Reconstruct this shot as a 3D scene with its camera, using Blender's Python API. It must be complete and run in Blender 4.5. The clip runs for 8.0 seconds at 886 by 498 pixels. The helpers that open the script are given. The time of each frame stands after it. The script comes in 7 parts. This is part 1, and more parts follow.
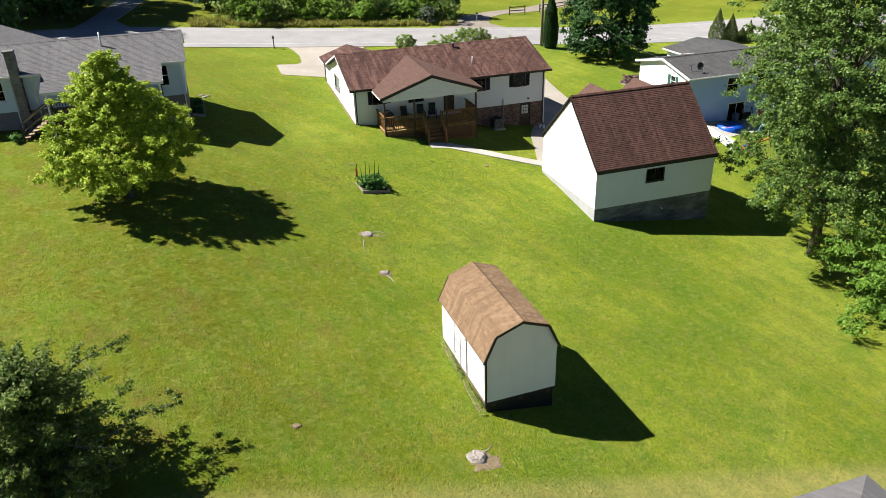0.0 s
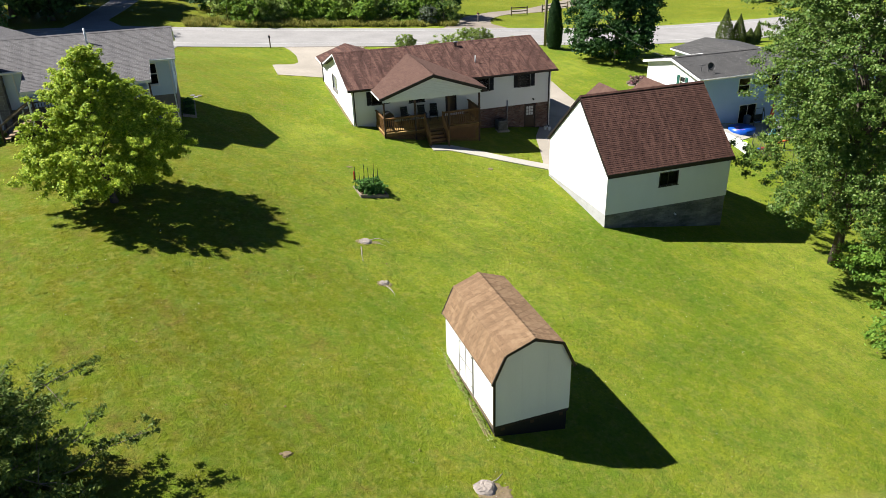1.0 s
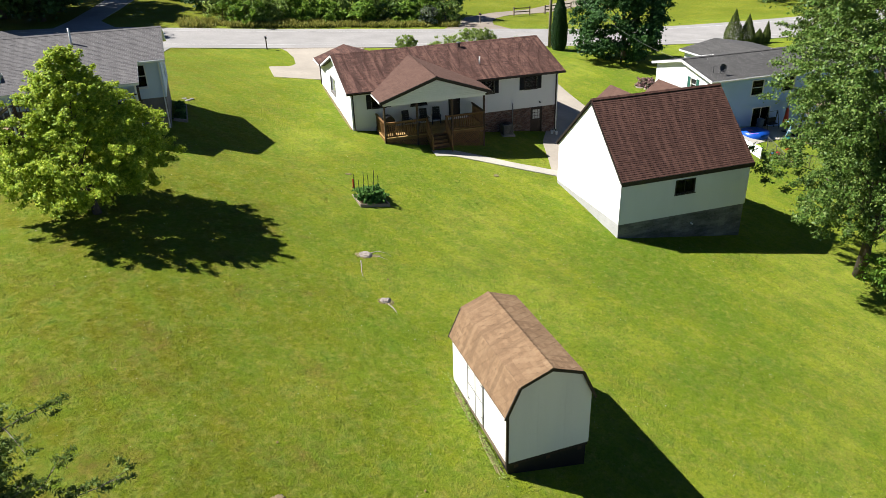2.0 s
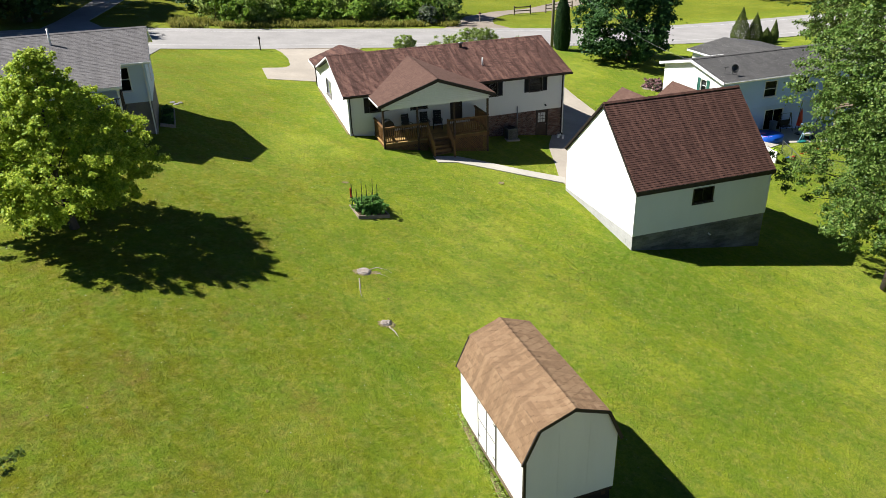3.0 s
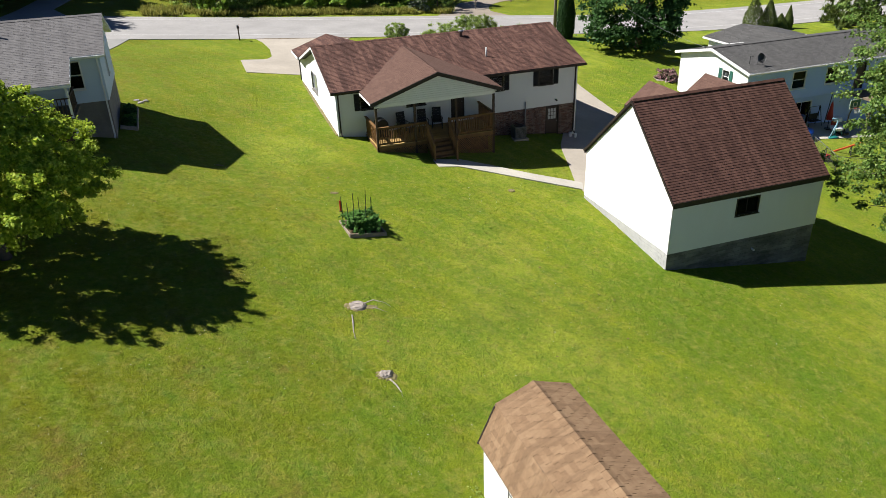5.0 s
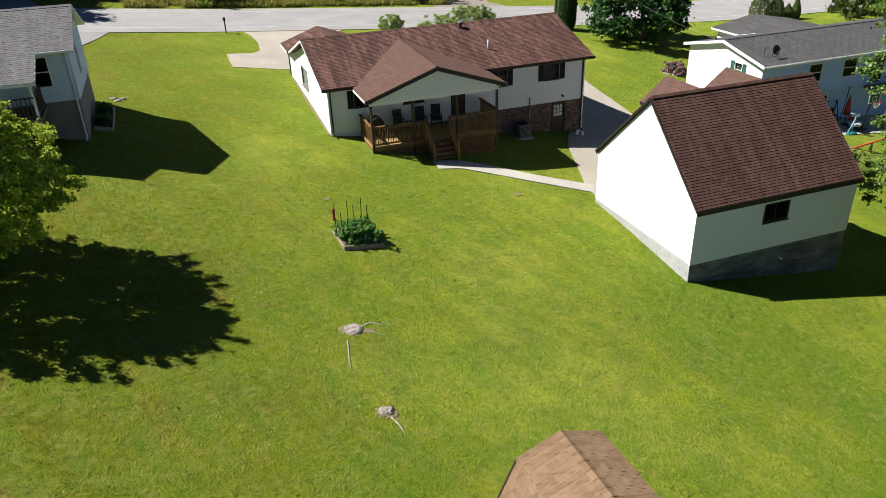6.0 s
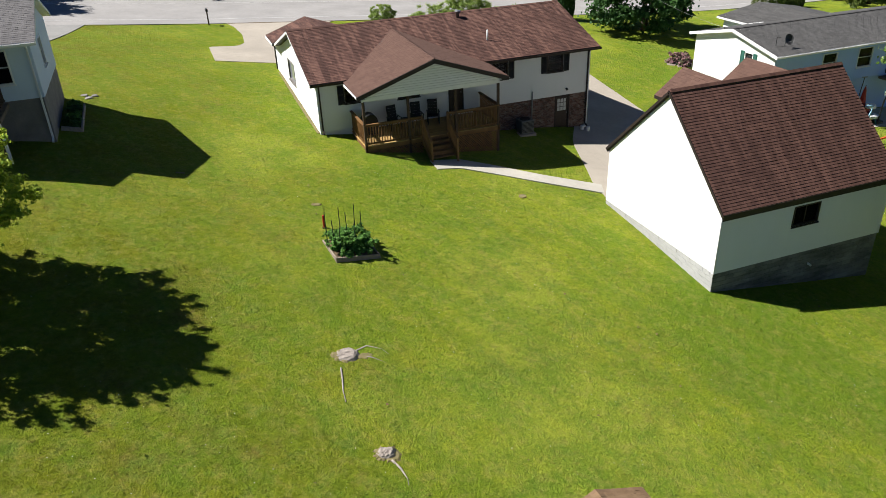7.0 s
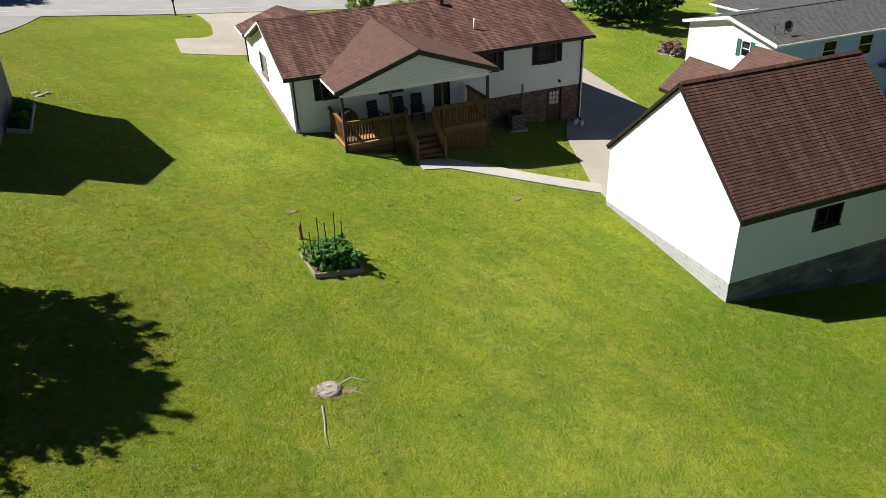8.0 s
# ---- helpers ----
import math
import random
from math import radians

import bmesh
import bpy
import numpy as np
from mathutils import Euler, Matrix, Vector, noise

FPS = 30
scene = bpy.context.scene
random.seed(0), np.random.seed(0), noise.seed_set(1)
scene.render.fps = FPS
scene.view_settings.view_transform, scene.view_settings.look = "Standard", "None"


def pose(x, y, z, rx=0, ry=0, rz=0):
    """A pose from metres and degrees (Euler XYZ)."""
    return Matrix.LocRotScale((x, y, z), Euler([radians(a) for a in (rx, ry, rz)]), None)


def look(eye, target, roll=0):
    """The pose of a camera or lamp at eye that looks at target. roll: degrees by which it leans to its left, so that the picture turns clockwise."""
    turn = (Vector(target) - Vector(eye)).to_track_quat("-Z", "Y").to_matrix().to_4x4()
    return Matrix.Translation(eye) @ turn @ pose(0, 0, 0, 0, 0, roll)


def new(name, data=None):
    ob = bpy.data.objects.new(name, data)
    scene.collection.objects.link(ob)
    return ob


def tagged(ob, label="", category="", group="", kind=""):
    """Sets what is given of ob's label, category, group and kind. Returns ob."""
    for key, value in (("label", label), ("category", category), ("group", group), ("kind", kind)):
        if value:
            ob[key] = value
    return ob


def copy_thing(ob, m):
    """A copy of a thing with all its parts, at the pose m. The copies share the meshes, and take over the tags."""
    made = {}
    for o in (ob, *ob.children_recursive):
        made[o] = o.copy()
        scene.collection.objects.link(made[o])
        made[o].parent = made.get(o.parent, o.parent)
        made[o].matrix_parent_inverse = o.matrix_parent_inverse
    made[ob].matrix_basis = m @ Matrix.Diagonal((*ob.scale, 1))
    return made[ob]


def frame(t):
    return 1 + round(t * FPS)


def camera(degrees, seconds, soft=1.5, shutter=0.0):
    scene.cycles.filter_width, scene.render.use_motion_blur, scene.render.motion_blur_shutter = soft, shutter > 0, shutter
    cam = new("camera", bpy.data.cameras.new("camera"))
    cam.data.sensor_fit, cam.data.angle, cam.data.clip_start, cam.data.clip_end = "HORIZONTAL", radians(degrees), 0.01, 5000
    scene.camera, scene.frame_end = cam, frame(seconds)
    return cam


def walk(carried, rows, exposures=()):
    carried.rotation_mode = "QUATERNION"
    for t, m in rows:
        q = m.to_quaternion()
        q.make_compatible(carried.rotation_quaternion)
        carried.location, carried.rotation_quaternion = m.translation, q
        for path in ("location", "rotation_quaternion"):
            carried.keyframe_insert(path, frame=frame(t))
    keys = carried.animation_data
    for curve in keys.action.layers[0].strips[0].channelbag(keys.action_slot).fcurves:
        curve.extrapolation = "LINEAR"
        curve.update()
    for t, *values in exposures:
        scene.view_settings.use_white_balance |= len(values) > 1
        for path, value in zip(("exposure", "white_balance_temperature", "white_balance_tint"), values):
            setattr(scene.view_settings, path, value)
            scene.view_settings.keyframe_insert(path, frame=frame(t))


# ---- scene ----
cam = camera(62.3, 8.0, soft=0.8)
PATH = [
    (0, (0.8, -1.99, 19.39), (1.334, -0.286, 18.49), -1.9),
    (0.5, (1.031, -1.003, 18.952), (1.568, 0.703, 18.057), -1.8),
    (1, (1.266, 0.099, 18.568), (1.804, 1.807, 17.677), -1.8),
    (1.5, (1.5, 1.201, 18.305), (2.038, 2.911, 17.417), -1.8),
    (3, (2.183, 4.819, 17.672), (2.731, 6.526, 16.783), -1.9),
    (3.5, (2.455, 6.07, 17.458), (3.003, 7.773, 16.563), -1.9),
    (4, (2.674, 7.391, 17.189), (3.232, 9.088, 16.289), -2.0),
    (4.5, (2.92, 8.723, 16.911), (3.485, 10.414, 16.005), -2.0),
    (6, (3.765, 12.913, 16.113), (4.348, 14.583, 15.18), -2.1),
    (6.5, (4.017, 14.177, 15.802), (4.609, 15.839, 14.861), -2.1),
    (7, (4.307, 15.493, 15.468), (4.908, 17.147, 14.517), -2.3),
    (7.5, (4.602, 16.76, 15.14), (5.231, 18.397, 14.177), -2.3),
    (8, (4.908, 18.112, 14.82), (5.555, 19.735, 13.847), -2.3),
]
walk(cam, [(t, look(eye, target, roll)) for t, eye, target, roll in PATH], exposures=[(0.0, 1.4), (3.5, 1.28), (8.0, 1.11)])

# ---- light ----
SUN = Vector((-0.78, 0.418, 1.0)).normalized()
sun = new("sun", bpy.data.lights.new("sun", "SUN"))
sun.data.energy, sun.data.angle, sun.data.color = 5.0, radians(0.55), (1.0, 0.98, 0.95)
sun.matrix_world = look((0, 0, 60), Vector((0, 0, 60)) - SUN)
world = bpy.data.worlds.new("sky")
scene.world = world
world.use_nodes = True
sky = world.node_tree.nodes.new("ShaderNodeTexSky")
sky.sky_type, sky.sun_disc = "NISHITA", False
sky.air_density, sky.dust_density, sky.ozone_density = 0.4, 0.0, 8.0
sky.sun_elevation, sky.sun_rotation = math.asin(SUN.z), math.atan2(SUN.x, SUN.y)
world.node_tree.nodes["Background"].inputs[1].default_value = 0.05
world.node_tree.links.new(sky.outputs[0], world.node_tree.nodes["Background"].inputs[0])


# ---- materials ----
class Mat:
    """A node material under construction."""

    def __init__(self, name, rough=0.8, metal=0.0, spec=0.3):
        self.m = bpy.data.materials.new(name)
        self.m.use_nodes = True
        self.t = self.m.node_tree
        self.b = self.t.nodes["Principled BSDF"]
        self.b.inputs["Roughness"].default_value = rough
        self.b.inputs["Metallic"].default_value = metal
        self.b.inputs["Specular IOR Level"].default_value = spec
        self.co = self.n("ShaderNodeTexCoord").outputs["Object"]
        self.geo = None

    def n(self, kind, **kw):
        node = self.t.nodes.new(kind)
        for k, v in kw.items():
            node.inputs[k].default_value = v
        return node

    def link(self, a, b):
        self.t.links.new(a, b)

    def world_co(self):
        if not self.geo:
            self.geo = self.n("ShaderNodeNewGeometry")
        return self.geo.outputs["Position"]

    def island(self):
        if not self.geo:
            self.geo = self.n("ShaderNodeNewGeometry")
        return self.geo.outputs["Random Per Island"]

    def noise(self, scale, detail=4, rough=0.55, stretch=None, co=None):
        co = co or self.world_co()
        if stretch:
            mp = self.n("ShaderNodeMapping")
            mp.inputs["Scale"].default_value = stretch
            self.link(co, mp.inputs[0])
            co = mp.outputs[0]
        t = self.n("ShaderNodeTexNoise", Scale=scale, Detail=detail, Roughness=rough)
        self.link(co, t.inputs["Vector"])
        return t.outputs["Fac"]

    def ramp(self, fac, *stops):
        r = self.t.nodes.new("ShaderNodeValToRGB")
        el = r.color_ramp.elements
        while len(el) < len(stops):
            el.new(0.5)
        for e, (p, c) in zip(el, stops):
            e.position, e.color = p, (*c, 1) if len(c) == 3 else c
        self.link(fac, r.inputs[0])
        return r.outputs[0]

    def mix(self, fac, a, b, mode="MIX"):
        m = self.t.nodes.new("ShaderNodeMix")
        m.data_type, m.blend_type = "RGBA", mode
        for sock, v in ((m.inputs[0], fac), (m.inputs[6], a), (m.inputs[7], b)):
            if isinstance(v, (int, float)):
                sock.default_value = v
            elif isinstance(v, tuple):
                sock.default_value = (*v, 1)
            else:
                self.link(v, sock)
        return m.outputs[2]

    def math(self, op, a, b=0.0, c=0.0):
        m = self.t.nodes.new("ShaderNodeMath")
        m.operation = op
        for sock, v in zip(m.inputs, (a, b, c)):
            if isinstance(v, (int, float)):
                sock.default_value = v
            else:
                self.link(v, sock)
        return m.outputs[0]

    def span(self, v, a, b, lo=0.0, hi=1.0):
        m = self.n("ShaderNodeMapRange")
        m.inputs[1].default_value, m.inputs[2].default_value = a, b
        m.inputs[3].default_value, m.inputs[4].default_value = lo, hi
        self.link(v, m.inputs[0])
        return m.outputs[0]

    def color(self, c):
        if isinstance(c, tuple):
            self.b.inputs["Base Color"].default_value = (*c, 1)
        else:
            self.link(c, self.b.inputs["Base Color"])
        return self

    def bump(self, h, strength=0.4, dist=0.02):
        b = self.n("ShaderNodeBump", Strength=strength, Distance=dist)
        self.link(h, b.inputs["Height"])
        self.link(b.outputs[0], self.b.inputs["Normal"])
        return self


def plain(name, c, vary=0.12, scale=3.0, rough=0.7, metal=0.0, spec=0.3, bump=0.15, fine=40.0, stretch=None, rnd=0.0):
    """A painted or plain surface: one colour with stains at two scales and a fine relief."""
    m = Mat(name, rough, metal, spec)
    big = m.noise(scale, 5, 0.6, stretch)
    small = m.noise(fine, 3)
    lo = tuple(v * (1 - vary) for v in c)
    hi = tuple(min(v * (1 + vary * 0.6), 0.95) for v in c)
    col = m.ramp(big, (0.3, lo), (0.7, hi))
    col = m.mix(0.25, col, m.ramp(small, (0.3, tuple(v * 0.75 for v in c)), (0.7, hi)))
    if rnd:
        oi = m.n("ShaderNodeObjectInfo")
        k = m.math("ADD", m.span(oi.outputs["Random"], 0, 1, -rnd, rnd), m.span(m.island(), 0, 1, 1 - rnd, 1 + rnd))
        vv = m.n("ShaderNodeHueSaturation")
        m.link(k, vv.inputs["Value"])
        m.link(col, vv.inputs["Color"])
        col = vv.outputs[0]
    m.color(col)
    if bump:
        m.bump(small, bump, 0.01)
    return m.m


def shingle_mat(name, dark, mid, light, streak=0.5, side=False):
    """Asphalt shingles: a tone of its own for each tab, weather streaks down the slope, mineral grain."""
    m = Mat(name, 0.92, spec=0.15)
    oi = m.n("ShaderNodeObjectInfo")
    r = m.math("FRACT", m.math("ADD", m.island(), oi.outputs["Random"]))
    col = m.ramp(r, (0.0, dark), (0.45, mid), (1.0, light))
    patch = m.noise(0.7, 5, 0.65)
    col = m.mix(m.span(patch, 0.42, 0.6, 0, streak * 0.6), col, dark)
    st = m.noise(2.6, 4, 0.6, (1.0, 0.1, 0.1) if not side else (0.1, 1.0, 0.1))
    col = m.mix(m.span(st, 0.47, 0.6, 0, streak), col, tuple(v * 0.75 for v in dark))
    st = m.noise(4.1, 3, 0.6, (1.0, 0.1, 0.1) if not side else (0.1, 1.0, 0.1))
    col = m.mix(m.span(st, 0.5, 0.64, 0, streak * 0.8), col, tuple(v * 1.15 for v in light))
    st = m.noise(3.4, 5, 0.7)
    col = m.mix(m.span(st, 0.5, 0.62, 0, streak * 0.45), col, tuple(v * 0.8 for v in dark))
    g = m.noise(160, 2)
    col = m.mix(0.35, col, m.ramp(g, (0.35, tuple(v * 0.55 for v in mid)), (0.65, tuple(min(1, v * 1.35) for v in light))))
    return m.color(col).bump(g, 0.5, 0.004).m


def leaf_mat(name, a, b, c, trans=0.35, rough=0.6):
    """Foliage: each leaf has a tone of its own; light shines through."""
    m = Mat(name, rough, spec=0.18)
    col = m.ramp(m.island(), (0.0, a), (0.55, b), (1.0, c))
    col = m.mix(m.span(m.noise(0.6, 3), 0.35, 0.7, 0, 0.45), col, b)
    m.color(col)
    tr = m.n("ShaderNodeBsdfTranslucent")
    m.link(m.mix(0.5, col, c), tr.inputs[0])
    ms = m.n("ShaderNodeMixShader", Fac=trans)
    m.link(m.b.outputs[0], ms.inputs[1])
    m.link(tr.outputs[0], ms.inputs[2])
    m.link(ms.outputs[0], m.t.nodes["Material Output"].inputs[0])
    return m.m


def grass_color(m):
    """Lawn tones by place: lush, dry and clover patches, mowing stripes, a drier lawn past the boundary."""
    p = m.world_co()
    sep = m.n("ShaderNodeSeparateXYZ")
    m.link(p, sep.inputs[0])
    x, y = sep.outputs[0], sep.outputs[1]
    big = m.noise(0.11, 5, 0.6)
    midn = m.noise(0.5, 5, 0.65)
    fine = m.noise(3.2, 4, 0.72)
    tuft = m.noise(1.3, 4, 0.7)
    col = m.ramp(big, (0.39, LUSH), (0.5, MIDG), (0.61, LIGHTG))
    col = m.mix(m.span(midn, 0.42, 0.66, 0, 0.75), col, m.mix(0.5, LUSH, CLOVER))
    # drier and browner towards the west, with the lens vignette's darkening put in
    west = m.span(m.math("ADD", x, m.math("MULTIPLY", big, 16.0)), 6.0, 19.0, 0.8, 0.0)
    col = m.mix(west, col, m.mix(m.span(midn, 0.4, 0.65, 0.1, 0.8), DIM_DRYG, LUSH))
    # straw where the grass is thin
    col = m.mix(m.span(m.math("MULTIPLY", fine, m.math("ADD", tuft, 0.5)), 0.46, 0.68, 0, 0.45), col, STRAW)
    # worn brownish patches, more of them in the dry part
    worn = m.math("MULTIPLY", m.span(m.noise(0.42, 6, 0.7), 0.5, 0.66, 0, 1.0), m.span(m.noise(2.1, 5, 0.75), 0.4, 0.6, 0.1, 1.0))
    col = m.mix(m.math("MULTIPLY", worn, m.math("ADD", m.math("MULTIPLY", west, 0.6), 0.3)), col, WORN)
    # deep green clumps
    col = m.mix(m.span(tuft, 0.54, 0.7, 0, 0.55), col, CLOVER)
    # the neighbour's drier lawn
    edge = m.math("ADD", m.math("ADD", y, m.math("MULTIPLY", x, 0.085)), m.math("MULTIPLY", fine, 1.0))
    col = m.mix(m.span(edge, 16.2, 16.9, 0.55, 0.0), col, PALESTRAW)
    # clumps a hand's width across
    spk = m.noise(5.5, 4, 0.7)
    col = m.mix(m.span(spk, 0.48, 0.64, 0, 0.52), col, m.mix(1.0, col, (0.5, 0.62, 0.6), "MULTIPLY"))
    spk = m.noise(7.5, 4, 0.7)
    col = m.mix(m.span(spk, 0.48, 0.66, 0, 0.48), col, m.mix(1.0, col, (1.4, 1.3, 1.2), "MULTIPLY"))
    col = m.mix(m.span(y, 90.0, 96.0, 0.0, 0.45), col, DIM_DRYG)
    # mowing stripes along the slope
    s = m.math("SINE", m.math("MULTIPLY", m.math("ADD", m.math("MULTIPLY", x, 0.92), m.math("MULTIPLY", y, 0.4)), 4.6))
    col = m.mix(m.span(s, -0.6, 0.6, 0, 0.16), col, CLOVER)
    return col, fine


LUSH, MIDG, DIM_DRYG, CLOVER, STRAW = (0.13, 0.186, 0.0138), (0.188, 0.226, 0.017), (0.112, 0.106, 0.0072), (0.083, 0.16, 0.017), (0.29, 0.25, 0.065)
LIGHTG, WORN, PALESTRAW = (0.235, 0.27, 0.03), (0.16, 0.115, 0.032), (0.33, 0.275, 0.1)


def lawn_mat():
    m = Mat("lawn_soil_and_thatch", 0.95, spec=0.05)
    col, fine = grass_color(m)
    blades = m.noise(28, 4, 0.75)
    clumps = m.noise(9, 4, 0.7)
    col = m.mix(m.span(blades, 0.35, 0.65, 0.4, 0.0), col, m.mix(1.0, col, (0.5, 0.55, 0.5), "MULTIPLY"))
    col = m.mix(m.span(clumps, 0.4, 0.7, 0.0, 0.3), col, m.mix(1.0, col, (1.3, 1.25, 1.2), "MULTIPLY"))
    h = m.math("ADD", m.math("MULTIPLY", blades, 0.6), clumps)
    m.color(col).bump(h, 1.0, 0.08)
    return m.m


def blade_mat():
    m = Mat("grass_blades", 0.65, spec=0.1)
    col, fine = grass_color(m)
    hs = m.n("ShaderNodeHueSaturation")
    m.link(m.span(m.island(), 0, 1, 0.92, 1.3), hs.inputs["Value"])
    m.link(m.span(m.island(), 0, 1, 0.49, 0.515), hs.inputs["Hue"])
    m.link(col, hs.inputs["Color"])
    m.color(hs.outputs[0])
    tr = m.n("ShaderNodeBsdfTranslucent")
    m.link(hs.outputs[0], tr.inputs[0])
    ms = m.n("ShaderNodeMixShader", Fac=0.3)
    m.link(m.b.outputs[0], ms.inputs[1])
    m.link(tr.outputs[0], ms.inputs[2])
    m.link(ms.outputs[0], m.t.nodes["Material Output"].inputs[0])
    return m.m


def concrete_mat(name, c, crack=0.0):
    m = Mat(name, 0.88, spec=0.2)
    big, mid, fine = m.noise(0.35, 5, 0.6), m.noise(2.5, 5, 0.65), m.noise(70, 2)
    col = m.ramp(big, (0.3, tuple(v * 0.8 for v in c)), (0.7, tuple(min(v * 1.1, 0.9) for v in c)))
    col = m.mix(m.span(mid, 0.45, 0.75, 0, 0.4), col, tuple(v * 0.68 for v in c))
    col = m.mix(0.2, col, m.ramp(fine, (0.35, tuple(v * 0.6 for v in c)), (0.65, tuple(min(1, v * 1.3) for v in c))))
    return m.color(col).bump(fine, 0.3, 0.004).m


def stained_block():
    """Concrete block with dark damp and algae stains."""
    m = Mat("stained_concrete_block", 0.95, spec=0.15)
    oi = m.n("ShaderNodeObjectInfo")
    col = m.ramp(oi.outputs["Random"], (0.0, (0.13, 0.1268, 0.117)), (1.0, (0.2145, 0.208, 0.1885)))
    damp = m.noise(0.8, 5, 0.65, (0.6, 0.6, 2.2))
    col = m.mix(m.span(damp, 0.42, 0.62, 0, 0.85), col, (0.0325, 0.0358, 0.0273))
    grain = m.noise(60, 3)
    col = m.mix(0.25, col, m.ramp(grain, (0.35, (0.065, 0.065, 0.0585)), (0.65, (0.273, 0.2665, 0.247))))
    return m.color(col).bump(grain, 0.5, 0.006).m


def brick_mat():
    """Mixed old brick: red-brown, dark, tan and greyed pieces."""
    m = Mat("mixed_red_brown_brick", 0.92, spec=0.15)
    col = m.ramp(m.island(), (0.0, (0.039, 0.0228, 0.0208)), (0.3, (0.0975, 0.0455, 0.0358)), (0.6, (0.156, 0.0748, 0.0553)), (0.85, (0.195, 0.13, 0.0975)), (1.0, (0.221, 0.182, 0.1495)))
    g = m.noise(60, 3)
    col = m.mix(0.3, col, m.ramp(g, (0.35, (0.039, 0.026, 0.0228)), (0.65, (0.234, 0.169, 0.13))))
    col = m.mix(m.span(m.noise(1.2, 4), 0.45, 0.65, 0, 0.5), col, (0.065, 0.0455, 0.039))
    return m.color(col).bump(g, 0.4, 0.005).m


M_LAWN, M_BLADE = lawn_mat(), blade_mat()
M_ROAD = concrete_mat("worn_pale_asphalt", (0.26, 0.247, 0.234))
M_LINE = plain("worn_white_road_paint", (0.403, 0.3965, 0.377), 0.25, 2.0)
M_CONC = concrete_mat("tan_concrete", (0.325, 0.286, 0.234))
M_WALKC = concrete_mat("pale_concrete", (0.377, 0.351, 0.299))
M_GRAVEL = concrete_mat("gravel", (0.221, 0.1852, 0.1463))
M_GRAVEL2 = concrete_mat("grey_gravel", (0.221, 0.2145, 0.2015))
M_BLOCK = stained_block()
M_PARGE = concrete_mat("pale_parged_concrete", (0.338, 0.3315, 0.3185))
M_MORTAR = plain("mortar", (0.273, 0.2535, 0.234), 0.2, 4.0, 0.95, bump=0.4)
M_BRICK = brick_mat()
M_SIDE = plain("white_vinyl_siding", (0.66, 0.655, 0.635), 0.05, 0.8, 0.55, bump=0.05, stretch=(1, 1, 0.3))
# pale blue siding, its blue deepened to stand in for sky-lit shade
M_SIDE2 = plain("pale_siding_blue_shade_tint", (0.34, 0.45, 0.70), 0.04, 0.8, 0.55, bump=0.05)
M_SIDE3 = plain("white_blue_siding", (0.52, 0.59, 0.68), 0.04, 0.8, 0.55, bump=0.05)
M_CREAM = plain("cream_painted_panel", (0.68, 0.665, 0.60), 0.06, 1.2, 0.7, bump=0.12, stretch=(1, 1, 0.15))
M_TRIM = plain("white_trim", (0.656, 0.6478, 0.6314), 0.06, 2.0, 0.5)
M_DTRIM = plain("dark_brown_trim", (0.0228, 0.0156, 0.013), 0.3, 2.0, 0.55)
M_SHUT = plain("black_shutter", (0.0091, 0.0084, 0.0091), 0.2, 4.0, 0.5)
M_BLIND = plain("white_window_blind", (0.492, 0.492, 0.4756), 0.1, 3.0, 0.6)
M_GREEN = plain("dark_green_paint", (0.013, 0.0845, 0.0585), 0.2, 4.0, 0.5)
M_DOOR = plain("dark_brown_door_paint", (0.0325, 0.0195, 0.0143), 0.25, 3.0, 0.45)
M_DECK = plain("stained_deck_wood", (0.16, 0.08, 0.028), 0.35, 3.0, 0.7, bump=0.3, fine=50, rnd=0.15)
M_DECKF = plain("honey_deck_boards", (0.29, 0.18, 0.062), 0.3, 3.0, 0.75, bump=0.3, fine=50, rnd=0.15)
M_DECK2 = plain("weathered_grey_brown_wood", (0.13, 0.0975, 0.065), 0.35, 3.0, 0.85, bump=0.4, fine=50, rnd=0.15)
M_POST = plain("dark_brown_post_wood", (0.065, 0.0377, 0.0228), 0.3, 3.0, 0.7, bump=0.3, fine=50)
M_ROOF1 = shingle_mat("brown_shingles", (0.0279, 0.0137, 0.0117), (0.0748, 0.0364, 0.0279), (0.143, 0.0767, 0.0585), 0.9)
M_ROOF2 = shingle_mat("red_brown_shingles", (0.0429, 0.0208, 0.0169), (0.0728, 0.0364, 0.0279), (0.1073, 0.0546, 0.041), 0.8)
M_ROOF3 = shingle_mat("tan_shingles", (0.12, 0.072, 0.04), (0.162, 0.1, 0.055), (0.21, 0.138, 0.08), 0.7, True)
M_ROOF4 = shingle_mat("grey_shingles", (0.078, 0.0728, 0.0728), (0.1105, 0.104, 0.1027), (0.143, 0.1352, 0.132), 0.5)
M_ROOF5 = shingle_mat("dark_grey_shingles", (0.047, 0.045, 0.044), (0.062, 0.06, 0.058), (0.09, 0.087, 0.083), 0.5)
M_BARK = plain("grey_brown_bark", (0.0845, 0.065, 0.0488), 0.4, 4.0, 0.95, bump=0.9, fine=25, stretch=(1, 1, 0.25))
M_PALEBARK = plain("pale_bark", (0.1755, 0.1495, 0.117), 0.35, 4.0, 0.9, bump=0.6, fine=25)
M_STUMP = plain("bleached_stump_wood", (0.26, 0.221, 0.1885), 0.4, 6.0, 0.9, bump=0.7, fine=30)
M_SOIL = plain("bare_soil", (0.1105, 0.0748, 0.039), 0.35, 5.0, 0.98, bump=0.8, fine=30)
